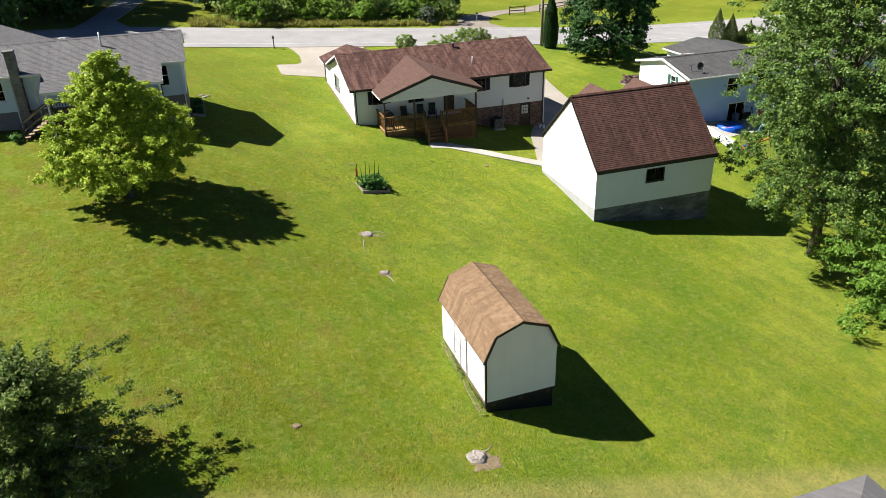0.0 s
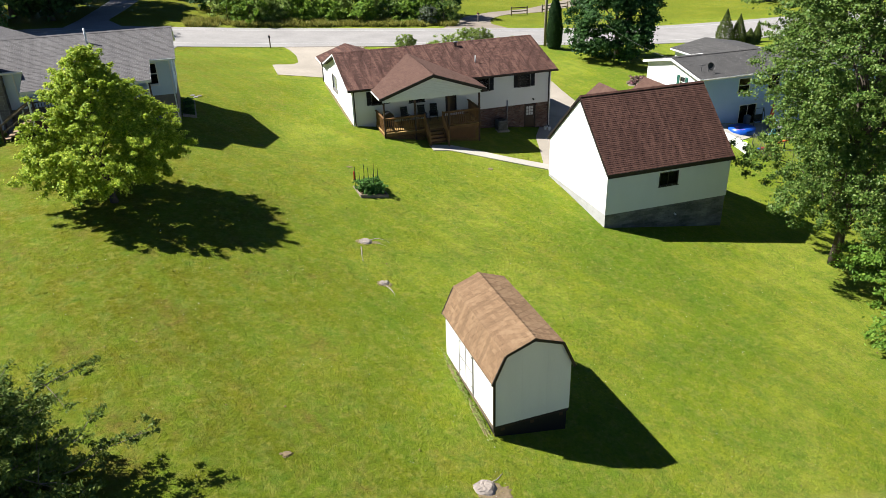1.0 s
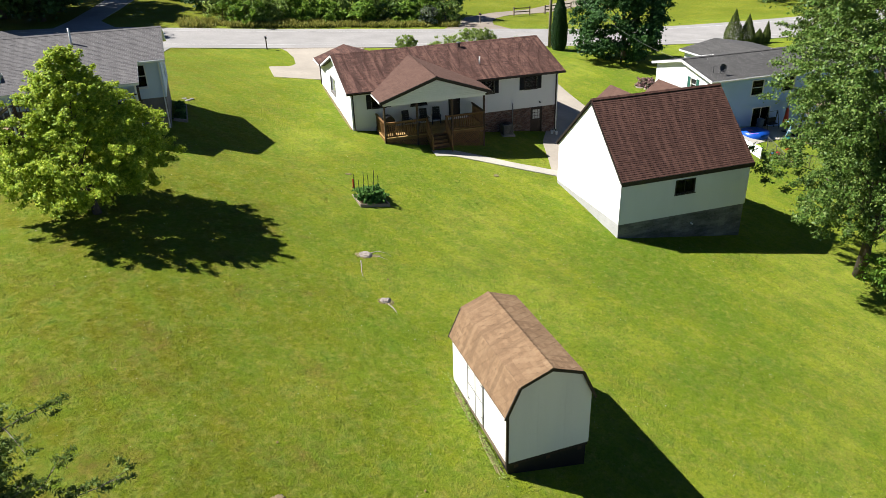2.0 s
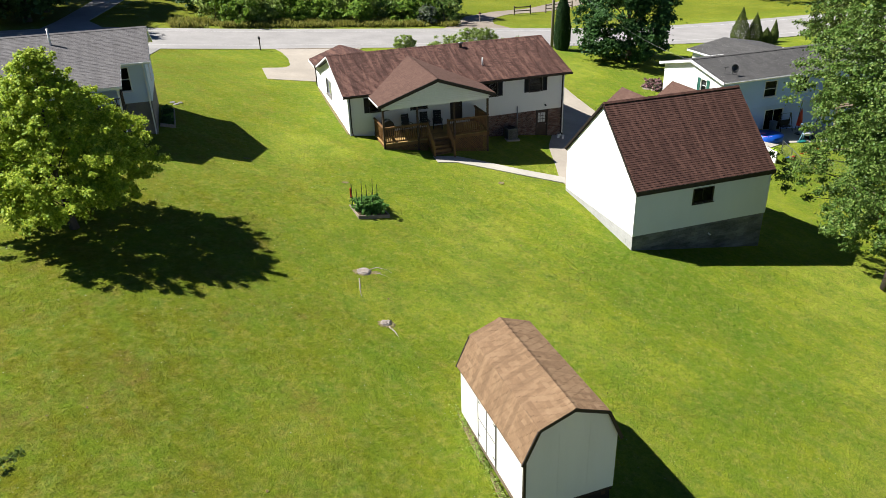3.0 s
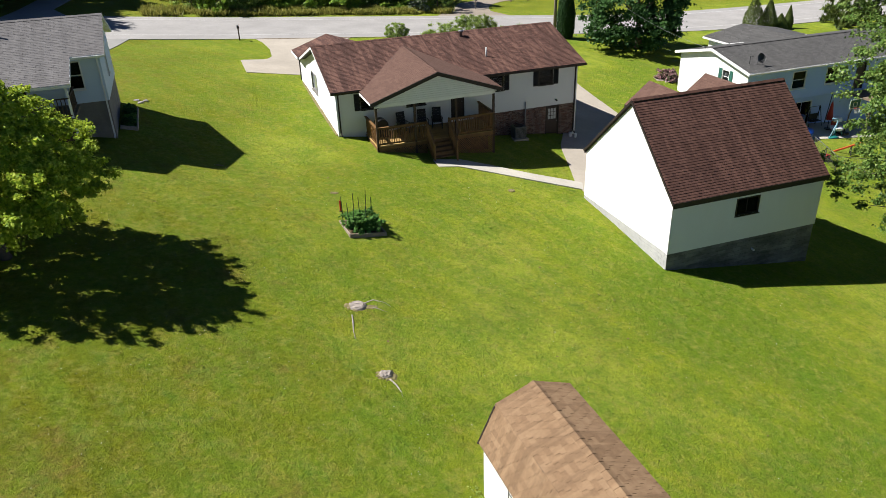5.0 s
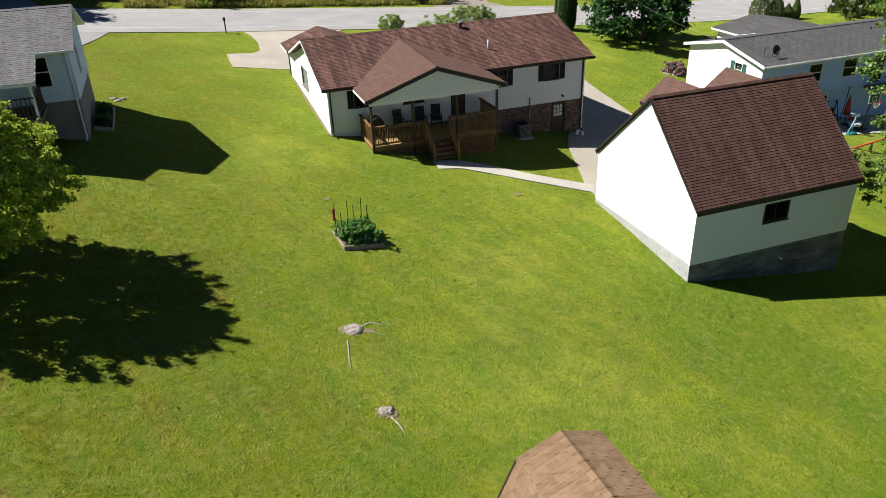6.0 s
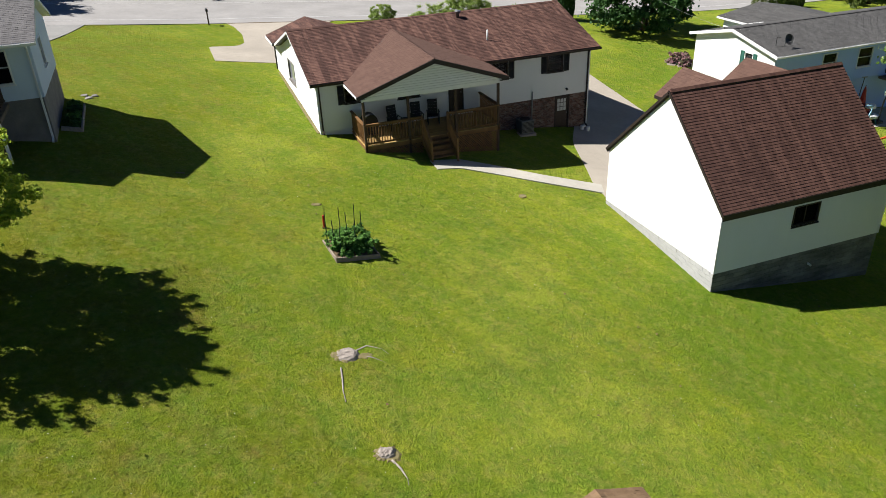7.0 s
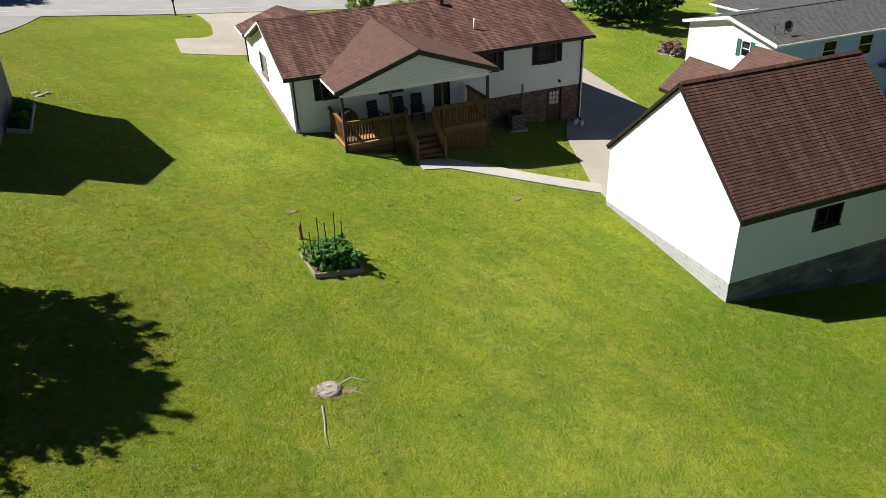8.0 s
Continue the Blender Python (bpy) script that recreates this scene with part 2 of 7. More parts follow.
M_METAL = plain("grey_metal", (0.2275, 0.2275, 0.2275), 0.2, 5.0, 0.4, 0.8)
M_GALV = plain("white_pipe", (0.574, 0.574, 0.5576), 0.1, 5.0, 0.5)
M_BLACK = plain("black_plastic", (0.0104, 0.0104, 0.0111), 0.2, 5.0, 0.45)
M_CHARC = plain("charcoal_chair_fabric", (0.026, 0.026, 0.0273), 0.25, 8.0, 0.9, bump=0.3)
M_RED = plain("red_plastic", (0.3575, 0.0228, 0.013), 0.15, 4.0, 0.45)
M_BLUE = plain("blue_plastic", (0.0065, 0.065, 0.3575), 0.2, 2.0, 0.35)
M_PINK = plain("pink_plastic", (0.4875, 0.1625, 0.325), 0.15, 3.0, 0.4)
M_LIME = plain("lime_plastic", (0.2925, 0.4875, 0.0325), 0.1, 3.0, 0.4)
M_TEAL = plain("teal_plastic", (0.013, 0.143, 0.13), 0.15, 3.0, 0.4)
M_STONE = plain("grey_brown_stucco", (0.2, 0.178, 0.16), 0.3, 1.5, 0.95, bump=0.6, fine=30)
M_STONE2 = plain("rough_chimney_stone", (0.156, 0.143, 0.13), 0.35, 2.0, 0.95, bump=0.6, fine=30, rnd=0.25)
M_CLOV = plain("white_clover_heads", (0.455, 0.442, 0.39), 0.1, 6.0, 0.8)
M_DEADLEAF = plain("dead_leaf", (0.13, 0.0845, 0.039), 0.3, 6.0, 0.8, rnd=0.3)
L_MAPLE = leaf_mat("maple_leaves", (0.11, 0.21, 0.013), (0.24, 0.35, 0.02), (0.56, 0.6, 0.085), 0.38)
L_TALL = leaf_mat("poplar_leaves", (0.042, 0.098, 0.016), (0.095, 0.168, 0.028), (0.23, 0.29, 0.078), 0.32, 0.45)
L_BRIGHT = leaf_mat("locust_leaves", (0.065, 0.145, 0.015), (0.115, 0.215, 0.024), (0.22, 0.33, 0.05), 0.4)
L_DARK = leaf_mat("dark_leaves", (0.0175, 0.054, 0.0117), (0.0312, 0.0832, 0.0175), (0.0585, 0.1268, 0.0292), 0.25)
L_SPRAY = leaf_mat("soft_needle_sprays", (0.046, 0.095, 0.017), (0.105, 0.165, 0.03), (0.24, 0.28, 0.07), 0.34)
L_BUSH = leaf_mat("bush_leaves", (0.065, 0.15, 0.014), (0.135, 0.25, 0.024), (0.27, 0.37, 0.045), 0.38)
L_WEED = leaf_mat("roadside_weeds", (0.11, 0.15, 0.022), (0.19, 0.21, 0.03), (0.32, 0.27, 0.075), 0.38)
L_CEDAR = leaf_mat("cedar_sprays", (0.0091, 0.0312, 0.0078), (0.0169, 0.0481, 0.0111), (0.0312, 0.0702, 0.0156), 0.15)
L_CONE = leaf_mat("young_conifer_sprays", (0.045, 0.07, 0.014), (0.075, 0.105, 0.02), (0.12, 0.145, 0.035), 0.15)
L_TOM = leaf_mat("tomato_leaves", (0.045, 0.125, 0.022), (0.085, 0.2, 0.035), (0.15, 0.28, 0.06), 0.3)
L_WHITE = leaf_mat("pale_blossom", (0.052, 0.104, 0.026), (0.13, 0.169, 0.078), (0.325, 0.325, 0.273), 0.3)


# ---- building blocks ----
class Geo:
    """Vertices and faces of one mesh."""

    def __init__(self):
        self.v, self.f = [], []

    def add(self, verts, faces):
        k = len(self.v)
        self.v += [tuple(p) for p in verts]
        self.f += [tuple(i + k for i in f) for f in faces]
        return self

    def box(self, a, b, m=None):
        (x0, y0, z0), (x1, y1, z1) = a, b
        vs = [Vector(p) for p in ((x0, y0, z0), (x1, y0, z0), (x1, y1, z0), (x0, y1, z0), (x0, y0, z1), (x1, y0, z1), (x1, y1, z1), (x0, y1, z1))]
        if m:
            vs = [m @ v for v in vs]
        return self.add(vs, [(0, 3, 2, 1), (4, 5, 6, 7), (0, 1, 5, 4), (1, 2, 6, 5), (2, 3, 7, 6), (3, 0, 4, 7)])

    def prism(self, poly, depth, m=None):
        """A polygon (x, z) pushed along y from 0 to depth."""
        n = len(poly)
        vs = [Vector((x, 0, z)) for x, z in poly] + [Vector((x, depth, z)) for x, z in poly]
        if m:
            vs = [m @ v for v in vs]
        fs = [tuple(range(n)), tuple(range(2 * n - 1, n - 1, -1))] + [(i, n + i, n + (i + 1) % n, (i + 1) % n) for i in range(n)]
        return self.add(vs, fs)

    def beam(self, a, b, w, h=None, up=(0, 0, 1)):
        """A square bar from a to b."""
        a, b = Vector(a), Vector(b)
        d = b - a
        side = d.cross(Vector(up))
        side = side.normalized() if side.length > 1e-6 else Vector((1, 0, 0))
        u = side.cross(d).normalized()
        s, t = side * w / 2, u * (h or w) / 2
        vs = [a - s - t, a + s - t, a + s + t, a - s + t, b - s - t, b + s - t, b + s + t, b - s + t]
        return self.add(vs, [(0, 3, 2, 1), (4, 5, 6, 7), (0, 1, 5, 4), (1, 2, 6, 5), (2, 3, 7, 6), (3, 0, 4, 7)])

    def tube(self, pts, rad, n=7, cap=True):
        """A tapered tube through points; rad: one radius a point."""
        pts = [Vector(p) for p in pts]
        k = len(self.v)
        for i, p in enumerate(pts):
            d = (pts[min(i + 1, len(pts) - 1)] - pts[max(i - 1, 0)]).normalized()
            s = d.cross(Vector((0.31, 0.95, 0.12))).normalized()
            u = d.cross(s)
            for j in range(n):
                a = 2 * math.pi * j / n
                self.v.append(tuple(p + (s * math.cos(a) + u * math.sin(a)) * rad[i]))
        for i in range(len(pts) - 1):
            for j in range(n):
                self.f.append((k + i * n + j, k + i * n + (j + 1) % n, k + (i + 1) * n + (j + 1) % n, k + (i + 1) * n + j))
        if cap:
            self.f.append(tuple(k + j for j in range(n - 1, -1, -1)))
            e = k + (len(pts) - 1) * n
            self.f.append(tuple(e + j for j in range(n)))
        return self

    def mesh(self, name, smooth=False):
        me = bpy.data.meshes.new(name)
        me.from_pydata(self.v, [], self.f)
        me.validate()
        if smooth:
            me.shade_smooth()
        return me


def quads(name, q):
    """A mesh of loose quads from an array (n, 4, 3)."""
    n = len(q)
    me = bpy.data.meshes.new(name)
    me.vertices.add(4 * n)
    me.vertices.foreach_set("co", np.asarray(q, dtype=np.float32).ravel())
    me.loops.add(4 * n)
    me.loops.foreach_set("vertex_index", np.arange(4 * n, dtype=np.int32))
    me.polygons.add(n)
    me.polygons.foreach_set("loop_start", np.arange(0, 4 * n, 4, dtype=np.int32))
    me.update(calc_edges=True)
    return me


def thing(name, at, label, category, group="", kind="", rz=0.0):
    ob = new(name)
    ob.empty_display_size = 0.2
    ob.matrix_basis = pose(*at, 0, 0, rz)
    return tagged(ob, label, category, group, kind)


def part(name, geo, mat, parent=None, label="", smooth=False, bevel=0.0, at=None, kind=""):
    """One mesh object under a thing or part."""
    if isinstance(geo, Geo):
        me = geo.mesh(name, smooth)
    else:
        me = geo
    if bevel:
        bm = bmesh.new()
        bm.from_mesh(me)
        bmesh.ops.recalc_face_normals(bm, faces=bm.faces[:])
        bmesh.ops.bevel(bm, geom=bm.edges[:], offset=bevel, segments=1, affect="EDGES", clamp_overlap=True)
        bm.to_mesh(me)
        bm.free()
    if mat and not me.materials:
        me.materials.append(mat)
    ob = new(name, me)
    ob.parent = parent
    if at is not None:
        ob.matrix_basis = at
    if label:
        ob["label"] = label
    if kind:
        ob["kind"] = kind
    return ob


def sm(a, b, t):
    t = min(max((t - a) / (b - a), 0.0), 1.0)
    return t * t * (3 - 2 * t)


GROUND = (2.19, -3.19, 1.997, 0.648, 0.419, -0.901, -0.233, 0.407, -0.012, -0.191)


def gz(x, y):
    """The ground's height: a yard that falls to the east, a road that falls with it, level far off."""
    xs = x if x > 0 else -4 * (1 - math.exp(x / 4))
    xs = xs if xs < 40 else 40 + 25 * (1 - math.exp(-(xs - 40) / 25))
    ys = y if y < 70 else 70 + 10 * (1 - math.exp(-(y - 70) / 10))
    ys = ys if ys > 12 else 12 - 15 * (1 - math.exp(-(12 - ys) / 15))
    u, v = (xs - 15) / 20, (ys - 45) / 30
    near = sum(c * t for c, t in zip(GROUND, (1, u, v, u * u, u * v, v * v, u**3, u * u * v, u * v * v, v**3)))
    xf = x if x < 50 else 50 + 14 * (1 - math.exp(-(x - 50) / 14))
    xf = xf if xf > -5 else -5 - 8 * (1 - math.exp((xf + 5) / 8))
    far = 4.15 - (0.08 if xf > 8 else 0.095) * (xf - 8)
    w = sm(56, 76, y)
    dip = 0.45 * math.exp(-(((x - 5.5) / 4) ** 2) - ((y - 49.5) / 6) ** 2)
    rise = 0.22 * math.exp(-(((x - 24) / 3.5) ** 2) - ((y - 51) / 2.2) ** 2)
    return near * (1 - w) + far * w - dip + rise


# ---- ground, road, pavements ----
def axis(a, b, fine0, fine1, step, far):
    """Grid lines, fine between fine0 and fine1 and coarse beyond."""
    lines = list(np.arange(fine0, fine1 + 0.01, step))
    s, v = step, fine0
    while v > a:
        s *= 1.35
        v -= min(s, far)
        lines.insert(0, v)
    s, v = step, fine1
    while v < b:
        s *= 1.35
        v += min(s, far)
        lines.append(v)
    return lines


def ground():
    xs, ys = axis(-900, 900, -22, 70, 0.8, 90), axis(-500, 1500, 4, 100, 0.8, 90)
    g = Geo()
    g.v = [(x, y, gz(x, y) + 0.035 * (noise.noise(Vector((x * 0.35, y * 0.35, 0))))) for y in ys for x in xs]
    n = len(xs)
    g.f = [(j * n + i, j * n + i + 1, (j + 1) * n + i + 1, (j + 1) * n + i) for j in range(len(ys) - 1) for i in range(n - 1)]
    ob = part("ground", g, M_LAWN, smooth=True)
    tagged(ob, "sloping mown lawn in sun, green with drier yellow patches", "lawn", kind="structure")


def strip(name, mat, left, right, lift, label, category, n=40, thick=0.12):
    """A paved sheet between two edge curves, each a list of (x, y) or (x, y, z); it follows the ground."""
    def along(pts, k):
        d = [0.0]
        for p, q in zip(pts, pts[1:]):
            d.append(d[-1] + math.dist(p, q))
        t = d[-1] * k
        for i in range(len(pts) - 1):
            if t <= d[i + 1] + 1e-9:
                f = (t - d[i]) / max(d[i + 1] - d[i], 1e-9)
                return [a + (b - a) * f for a, b in zip(pts[i], pts[i + 1])]
        return pts[-1]
    g, w = Geo(), 8
    for i in range(n + 1):
        a, b = along(left, i / n), along(right, i / n)
        for j in range(w + 1):
            x, y = a[0] + (b[0] - a[0]) * j / w, a[1] + (b[1] - a[1]) * j / w
            g.v.append((x, y, gz(x, y) + lift))
    for i in range(n):
        for j in range(w):
            k = i * (w + 1) + j
            g.f.append((k, k + 1, k + w + 2, k + w + 1))
    rim = [i * (w + 1) for i in range(n + 1)] + [n * (w + 1) + j for j in range(1, w + 1)] + [i * (w + 1) + w for i in range(n - 1, -1, -1)] + [j for j in range(w - 1, 0, -1)]
    m = len(rim)
    low = len(g.v)
    g.v += [(g.v[i][0], g.v[i][1], g.v[i][2] - thick) for i in rim]
    g.f += [(rim[i], rim[(i + 1) % m], low + (i + 1) % m, low + i) for i in range(m)]
    ob = part(name, g, mat)
    return tagged(ob, label, category, kind="structure")


ground()
ROAD0, ROAD1 = 78.0, 90.2
strip("road", M_ROAD, [(-160, ROAD0), (220, ROAD0)], [(-160, ROAD1), (220, ROAD1)], 0.05, "worn pale grey asphalt country road", "road", 160)
strip("joint", M_SOIL, [(9.45, 77.8), (18.0, 77.8)], [(9.45, 78.0), (18.0, 78.0)], 0.058, "dirty joint between the drive and the road", "joint", 20, 0.01)
strip("road_line", M_LINE, [(-160, 79.95), (220, 79.95)], [(-160, 80.08), (220, 80.08)], 0.056, "faded white edge line on the asphalt road", "road marking", 160, 0.004)
strip("road_line", M_LINE, [(-160, 88.3), (220, 88.3)], [(-160, 88.43), (220, 88.43)], 0.056, "faded white edge line on the asphalt road", "road marking", 160, 0.004)
strip("driveway", M_CONC, [(7.2, 64.5), (7.2, 66.8), (7.22, 68.9), (9.2, 69.2), (9.75, 70.2), (10.0, 73.3), (9.8, 76.4), (9.4, 78.02)],
      [(16.0, 63.6), (16.2, 65.0), (16.3, 66.0), (16.3, 67.0), (16.3, 70.0), (16.3, 73.0), (16.5, 76.0), (18.0, 78.02)], 0.045,
      "tan concrete driveway beside the brown-roofed house", "driveway")
strip("driveway", M_CONC, [(22.3, 41.9), (22.5, 43.7), (23.2, 45.6), (24.3, 48.9), (25.6, 51.0), (27.2, 54.0), (27.4, 61.0), (27.6, 78.02)],
      [(31.0, 41.9), (31.2, 43.7), (31.6, 46.0), (31.9, 49.0), (32.0, 52.6), (32.4, 57.0), (32.5, 61.0), (33.6, 78.02)], 0.045,
      "tan concrete drive between the house and the garage", "driveway", 60)
strip("pavement", M_WALKC, [(15.3, 46.05), (16.5, 46.1), (18.0, 45.3), (20.0, 44.15), (22.5, 42.75)],
      [(15.3, 47.1), (16.9, 47.15), (18.4, 46.3), (20.4, 45.0), (22.9, 43.65)], 0.05, "pale concrete garden walk from the porch steps to the drive", "path", 30)
strip("gravel_drive", M_GRAVEL, [(30.5, ROAD1 - 0.05), (34.0, 95.0), (37.0, 100.3), (42.5, 105.0), (50.0, 109.0), (62.0, 119.0), (90.0, 143.0)],
      [(39.5, ROAD1 - 0.05), (38.5, 94.0), (40.2, 98.5), (44.0, 102.6), (52.0, 106.0), (65.0, 115.0), (93.0, 138.0)], 0.04, "pale gravel farm drive beyond the road", "driveway")
strip("side_lane", M_ROAD, [(-12.5, ROAD1 - 0.05), (-11.5, 95), (-10.2, 105), (-9.0, 116), (-8, 140)], [(-6.5, ROAD1 - 0.05), (-8.3, 95), (-6.8, 105), (-5.4, 116), (-4, 140)], 0.04, "narrow asphalt lane in deep tree shade", "road")
strip("patio", M_WALKC, [(41.2, 47.6), (45.0, 49.1), (52.0, 49.0)], [(41.2, 51.9), (45.0, 51.9), (52.0, 51.9)], 0.04, "concrete patio behind the pale blue house", "patio")
strip("driveway", M_GRAVEL2, [(-13.0, 62.0), (-12.0, 70.0), (-11.0, 78.02)], [(-4.6, 62.0), (-2.6, 71.8), (-0.9, 78.02)], 0.045, "grey gravel drive of the grey-roofed house", "driveway")


# ---- parts of buildings ----
def wall_xf(o, u):
    """Wall space: s along the wall, d outwards, z up."""
    n = (u[1], -u[0])
    return lambda s, d, z: (o[0] + u[0] * s + n[0] * d, o[1] + u[1] * s + n[1] * d, z)


def slab(g, f, s0, s1, d0, d1, z0, z1):
    vs = [f(s, d, z) for s, d, z in ((s0, d1, z0), (s1, d1, z0), (s1, d0, z0), (s0, d0, z0), (s0, d1, z1), (s1, d1, z1), (s1, d0, z1), (s0, d0, z1))]
    g.add(vs, [(0, 3, 2, 1), (4, 5, 6, 7), (0, 1, 5, 4), (1, 2, 6, 5), (2, 3, 7, 6), (3, 0, 4, 7)])


def gaps(a, b, holes):
    """The stretches of [a, b] outside the holes."""
    out, x = [], a
    for h0, h1 in sorted(holes):
        if h0 > x:
            out.append((x, min(h0, b)))
        x = max(x, h1)
    if x < b:
        out.append((x, b))
    return [(p, q) for p, q in out if q - p > 0.01]


def core(g, f, L, z0, z1, th, ops, e=0.0):
    """A thick wall with openings through it; its ends stop short by e."""
    zs = sorted({z0, z1, *(z for o in ops for z in o[2:4] if z0 < z < z1)})
    for a, b in zip(zs, zs[1:]):
        m = (a + b) / 2
        for p, q in gaps(e, L - e, [(o[0], o[1]) for o in ops if o[2] < m < o[3]]):
            slab(g, f, p, q, -th, 0, a, b)


def laps(g, f, L, z0, z1, ops, step=0.125, ends=None):
    """Lap siding: boards that each overhang the one below."""
    z = z0
    while z < z1 - 0.02:
        t = min(z + step, z1)
        m = (z + t) / 2
        a, b = ends(m) if ends else (0, L)
        for p, q in gaps(a, b, [(o[0] - 0.05, o[1] + 0.05) for o in ops if o[2] - 0.05 < m < o[3] + 0.05]):
            vs = [f(p, 0.003, z), f(q, 0.003, z), f(p, 0.024, z), f(q, 0.024, z), f(p, 0.005, t), f(q, 0.005, t)]
            g.add(vs, [(0, 1, 3, 2), (2, 3, 5, 4), (0, 2, 4), (1, 5, 3)])
        z = t


def window(parent, f, o, shutters=False, blind=0.0, lamp=None, frame=None, rails=1, mull=0, label="", pane=None):
    """A sash window set in its opening: frame, panes, sill, shutters, blind."""
    s0, s1, z0, z1 = o[:4]
    frame = frame or M_TRIM
    g = Geo()
    b = 0.06
    slab(g, f, s0, s0 + b, -0.12, 0.035, z0, z1)
    slab(g, f, s1 - b, s1, -0.12, 0.035, z0, z1)
    slab(g, f, s0 + b, s1 - b, -0.12, 0.035, z0, z0 + b)
    slab(g, f, s0 + b, s1 - b, -0.12, 0.035, z1 - b, z1)
    w = part("window", g, frame, parent, label, bevel=0.006)
    zs = np.linspace(z0 + b, z1 - b, rails + 2)
    ss = np.linspace(s0 + b, s1 - b, mull + 2)
    g = Geo()
    for z in zs[1:-1]:
        slab(g, f, s0 + b, s1 - b, -0.075, -0.03, z - 0.022, z + 0.022)
    for s in ss[1:-1]:
        slab(g, f, s - 0.018, s + 0.018, -0.072, -0.033, z0 + b, z1 - b)
    if g.f:
        part("sash_bar", g, frame, w)
    for i in range(len(zs) - 1):
        for j in range(len(ss) - 1):
            g = Geo()
            slab(g, f, ss[j] + 0.004, ss[j + 1] - 0.004, -0.06, -0.052, zs[i] + 0.004, zs[i + 1] - 0.004)
            part("pane", g, pane or M_PANE, w).visible_shadow = False
    g = Geo()
    slab(g, f, s0 - 0.04, s1 + 0.04, 0.03, 0.09, z0 - 0.045, z0)
    part("window_sill", g, frame, w, bevel=0.006)
    if blind:
        g, z = Geo(), z1 - b
        while z > z1 - b - (z1 - z0 - 2 * b) * blind:
            slab(g, f, s0 + b, s1 - b, -0.105, -0.09, z - 0.04, z - 0.006)
            z -= 0.05
        part("blind", g, M_BLIND, w, "white slatted blind")
    if shutters:
        for a, c in ((s0 - 0.36, s0 - 0.02), (s1 + 0.02, s1 + 0.36)):
            g = Geo()
            for p, q in ((a, a + 0.05), (c - 0.05, c)):
                slab(g, f, p, q, 0.022, 0.06, z0 - 0.02, z1 + 0.02)
            for p, q in ((z0 - 0.02, z0 + 0.06), (z1 - 0.06, z1 + 0.02), ((z0 + z1) / 2 - 0.03, (z0 + z1) / 2 + 0.03)):
                slab(g, f, a + 0.05, c - 0.05, 0.022, 0.06, p, q)
            z = z0 + 0.06
            while z < z1 - 0.07:
                vs = [f(a + 0.05, 0.026, z + 0.05), f(c - 0.05, 0.026, z + 0.05), f(c - 0.05, 0.05, z), f(a + 0.05, 0.05, z)]
                g.add(vs, [(0, 1, 2, 3)])
                z += 0.05
            part("shutter", g, shutters if shutters is not True else M_SHUT, w, "dark louvred shutter")
    return w


def door(parent, f, o, mat, lites=0, label=""):
    """A panel door in its frame, with a knob and, for lites, a glazed upper half."""
    s0, s1, z0, z1 = o[:4]
    g = Geo()
    b = 0.07
    slab(g, f, s0, s0 + b, -0.12, 0.03, z0, z1)
    slab(g, f, s1 - b, s1, -0.12, 0.03, z0, z1)
    slab(g, f, s0 + b, s1 - b, -0.12, 0.03, z1 - b, z1)
    d = part("door", g, M_DTRIM if mat is M_DOOR else M_TRIM, parent, label, bevel=0.006)
    g = Geo()
    slab(g, f, s0 + b, s1 - b, -0.09, -0.045, z0 + 0.02, z1 - b)
    zt = z0 + (z1 - z0) * (0.55 if lites else 0.95)
    for za, zb in ((z0 + 0.15, z0 + 0.85), (z0 + 1.0, z1 - 0.25)) if not lites else ((z0 + 0.15, z0 + 0.9),):
        for pa, pb in ((s0 + b + 0.1, (s0 + s1) / 2 - 0.04), ((s0 + s1) / 2 + 0.04, s1 - b - 0.1)):
            slab(g, f, pa, pb, -0.045, -0.035, za, zb)
    part("door_leaf", g, mat, d, bevel=0.004)
    if lites:
        g = Geo()
        slab(g, f, s0 + b + 0.1, s1 - b - 0.1, -0.044, -0.04, zt, z1 - 0.2)
        part("pane", g, M_BLIND, d, "bright door pane")
        g = Geo()
        for k in range(lites + 1):
            s = s0 + b + 0.1 + (s1 - s0 - 2 * b - 0.2) * k / lites
            slab(g, f, s - 0.014, s + 0.014, -0.04, -0.024, zt, z1 - 0.2)
        for k in range(4):
            z = zt + (z1 - 0.2 - zt) * k / 3
            slab(g, f, s0 + b + 0.1, s1 - b - 0.1, -0.04, -0.024, z - 0.014, z + 0.014)
        part("sash_bar", g, mat, d)
    g = Geo()
    c = Vector(f(s1 - b - 0.07, 0.0, z0 + 1.0))
    n = Vector(f(0, 1, 0)) - Vector(f(0, 0, 0))
    g.tube([c - n * 0.045, c + n * 0.0, c + n * 0.03], [0.012, 0.03, 0.022], 8)
    part("knob", g, M_METAL, d)
    return d


M_PANE = None


def make_pane():
    m = Mat("clear_window_pane", 0.04, spec=0.25)
    m.b.inputs["Transmission Weight"].default_value = 0.92
    m.b.inputs["IOR"].default_value = 1.2
    return m.color(m.ramp(m.noise(1.5, 3), (0.3, (0.05, 0.055, 0.06)), (0.7, (0.09, 0.095, 0.10)))).m


M_PANE = make_pane()


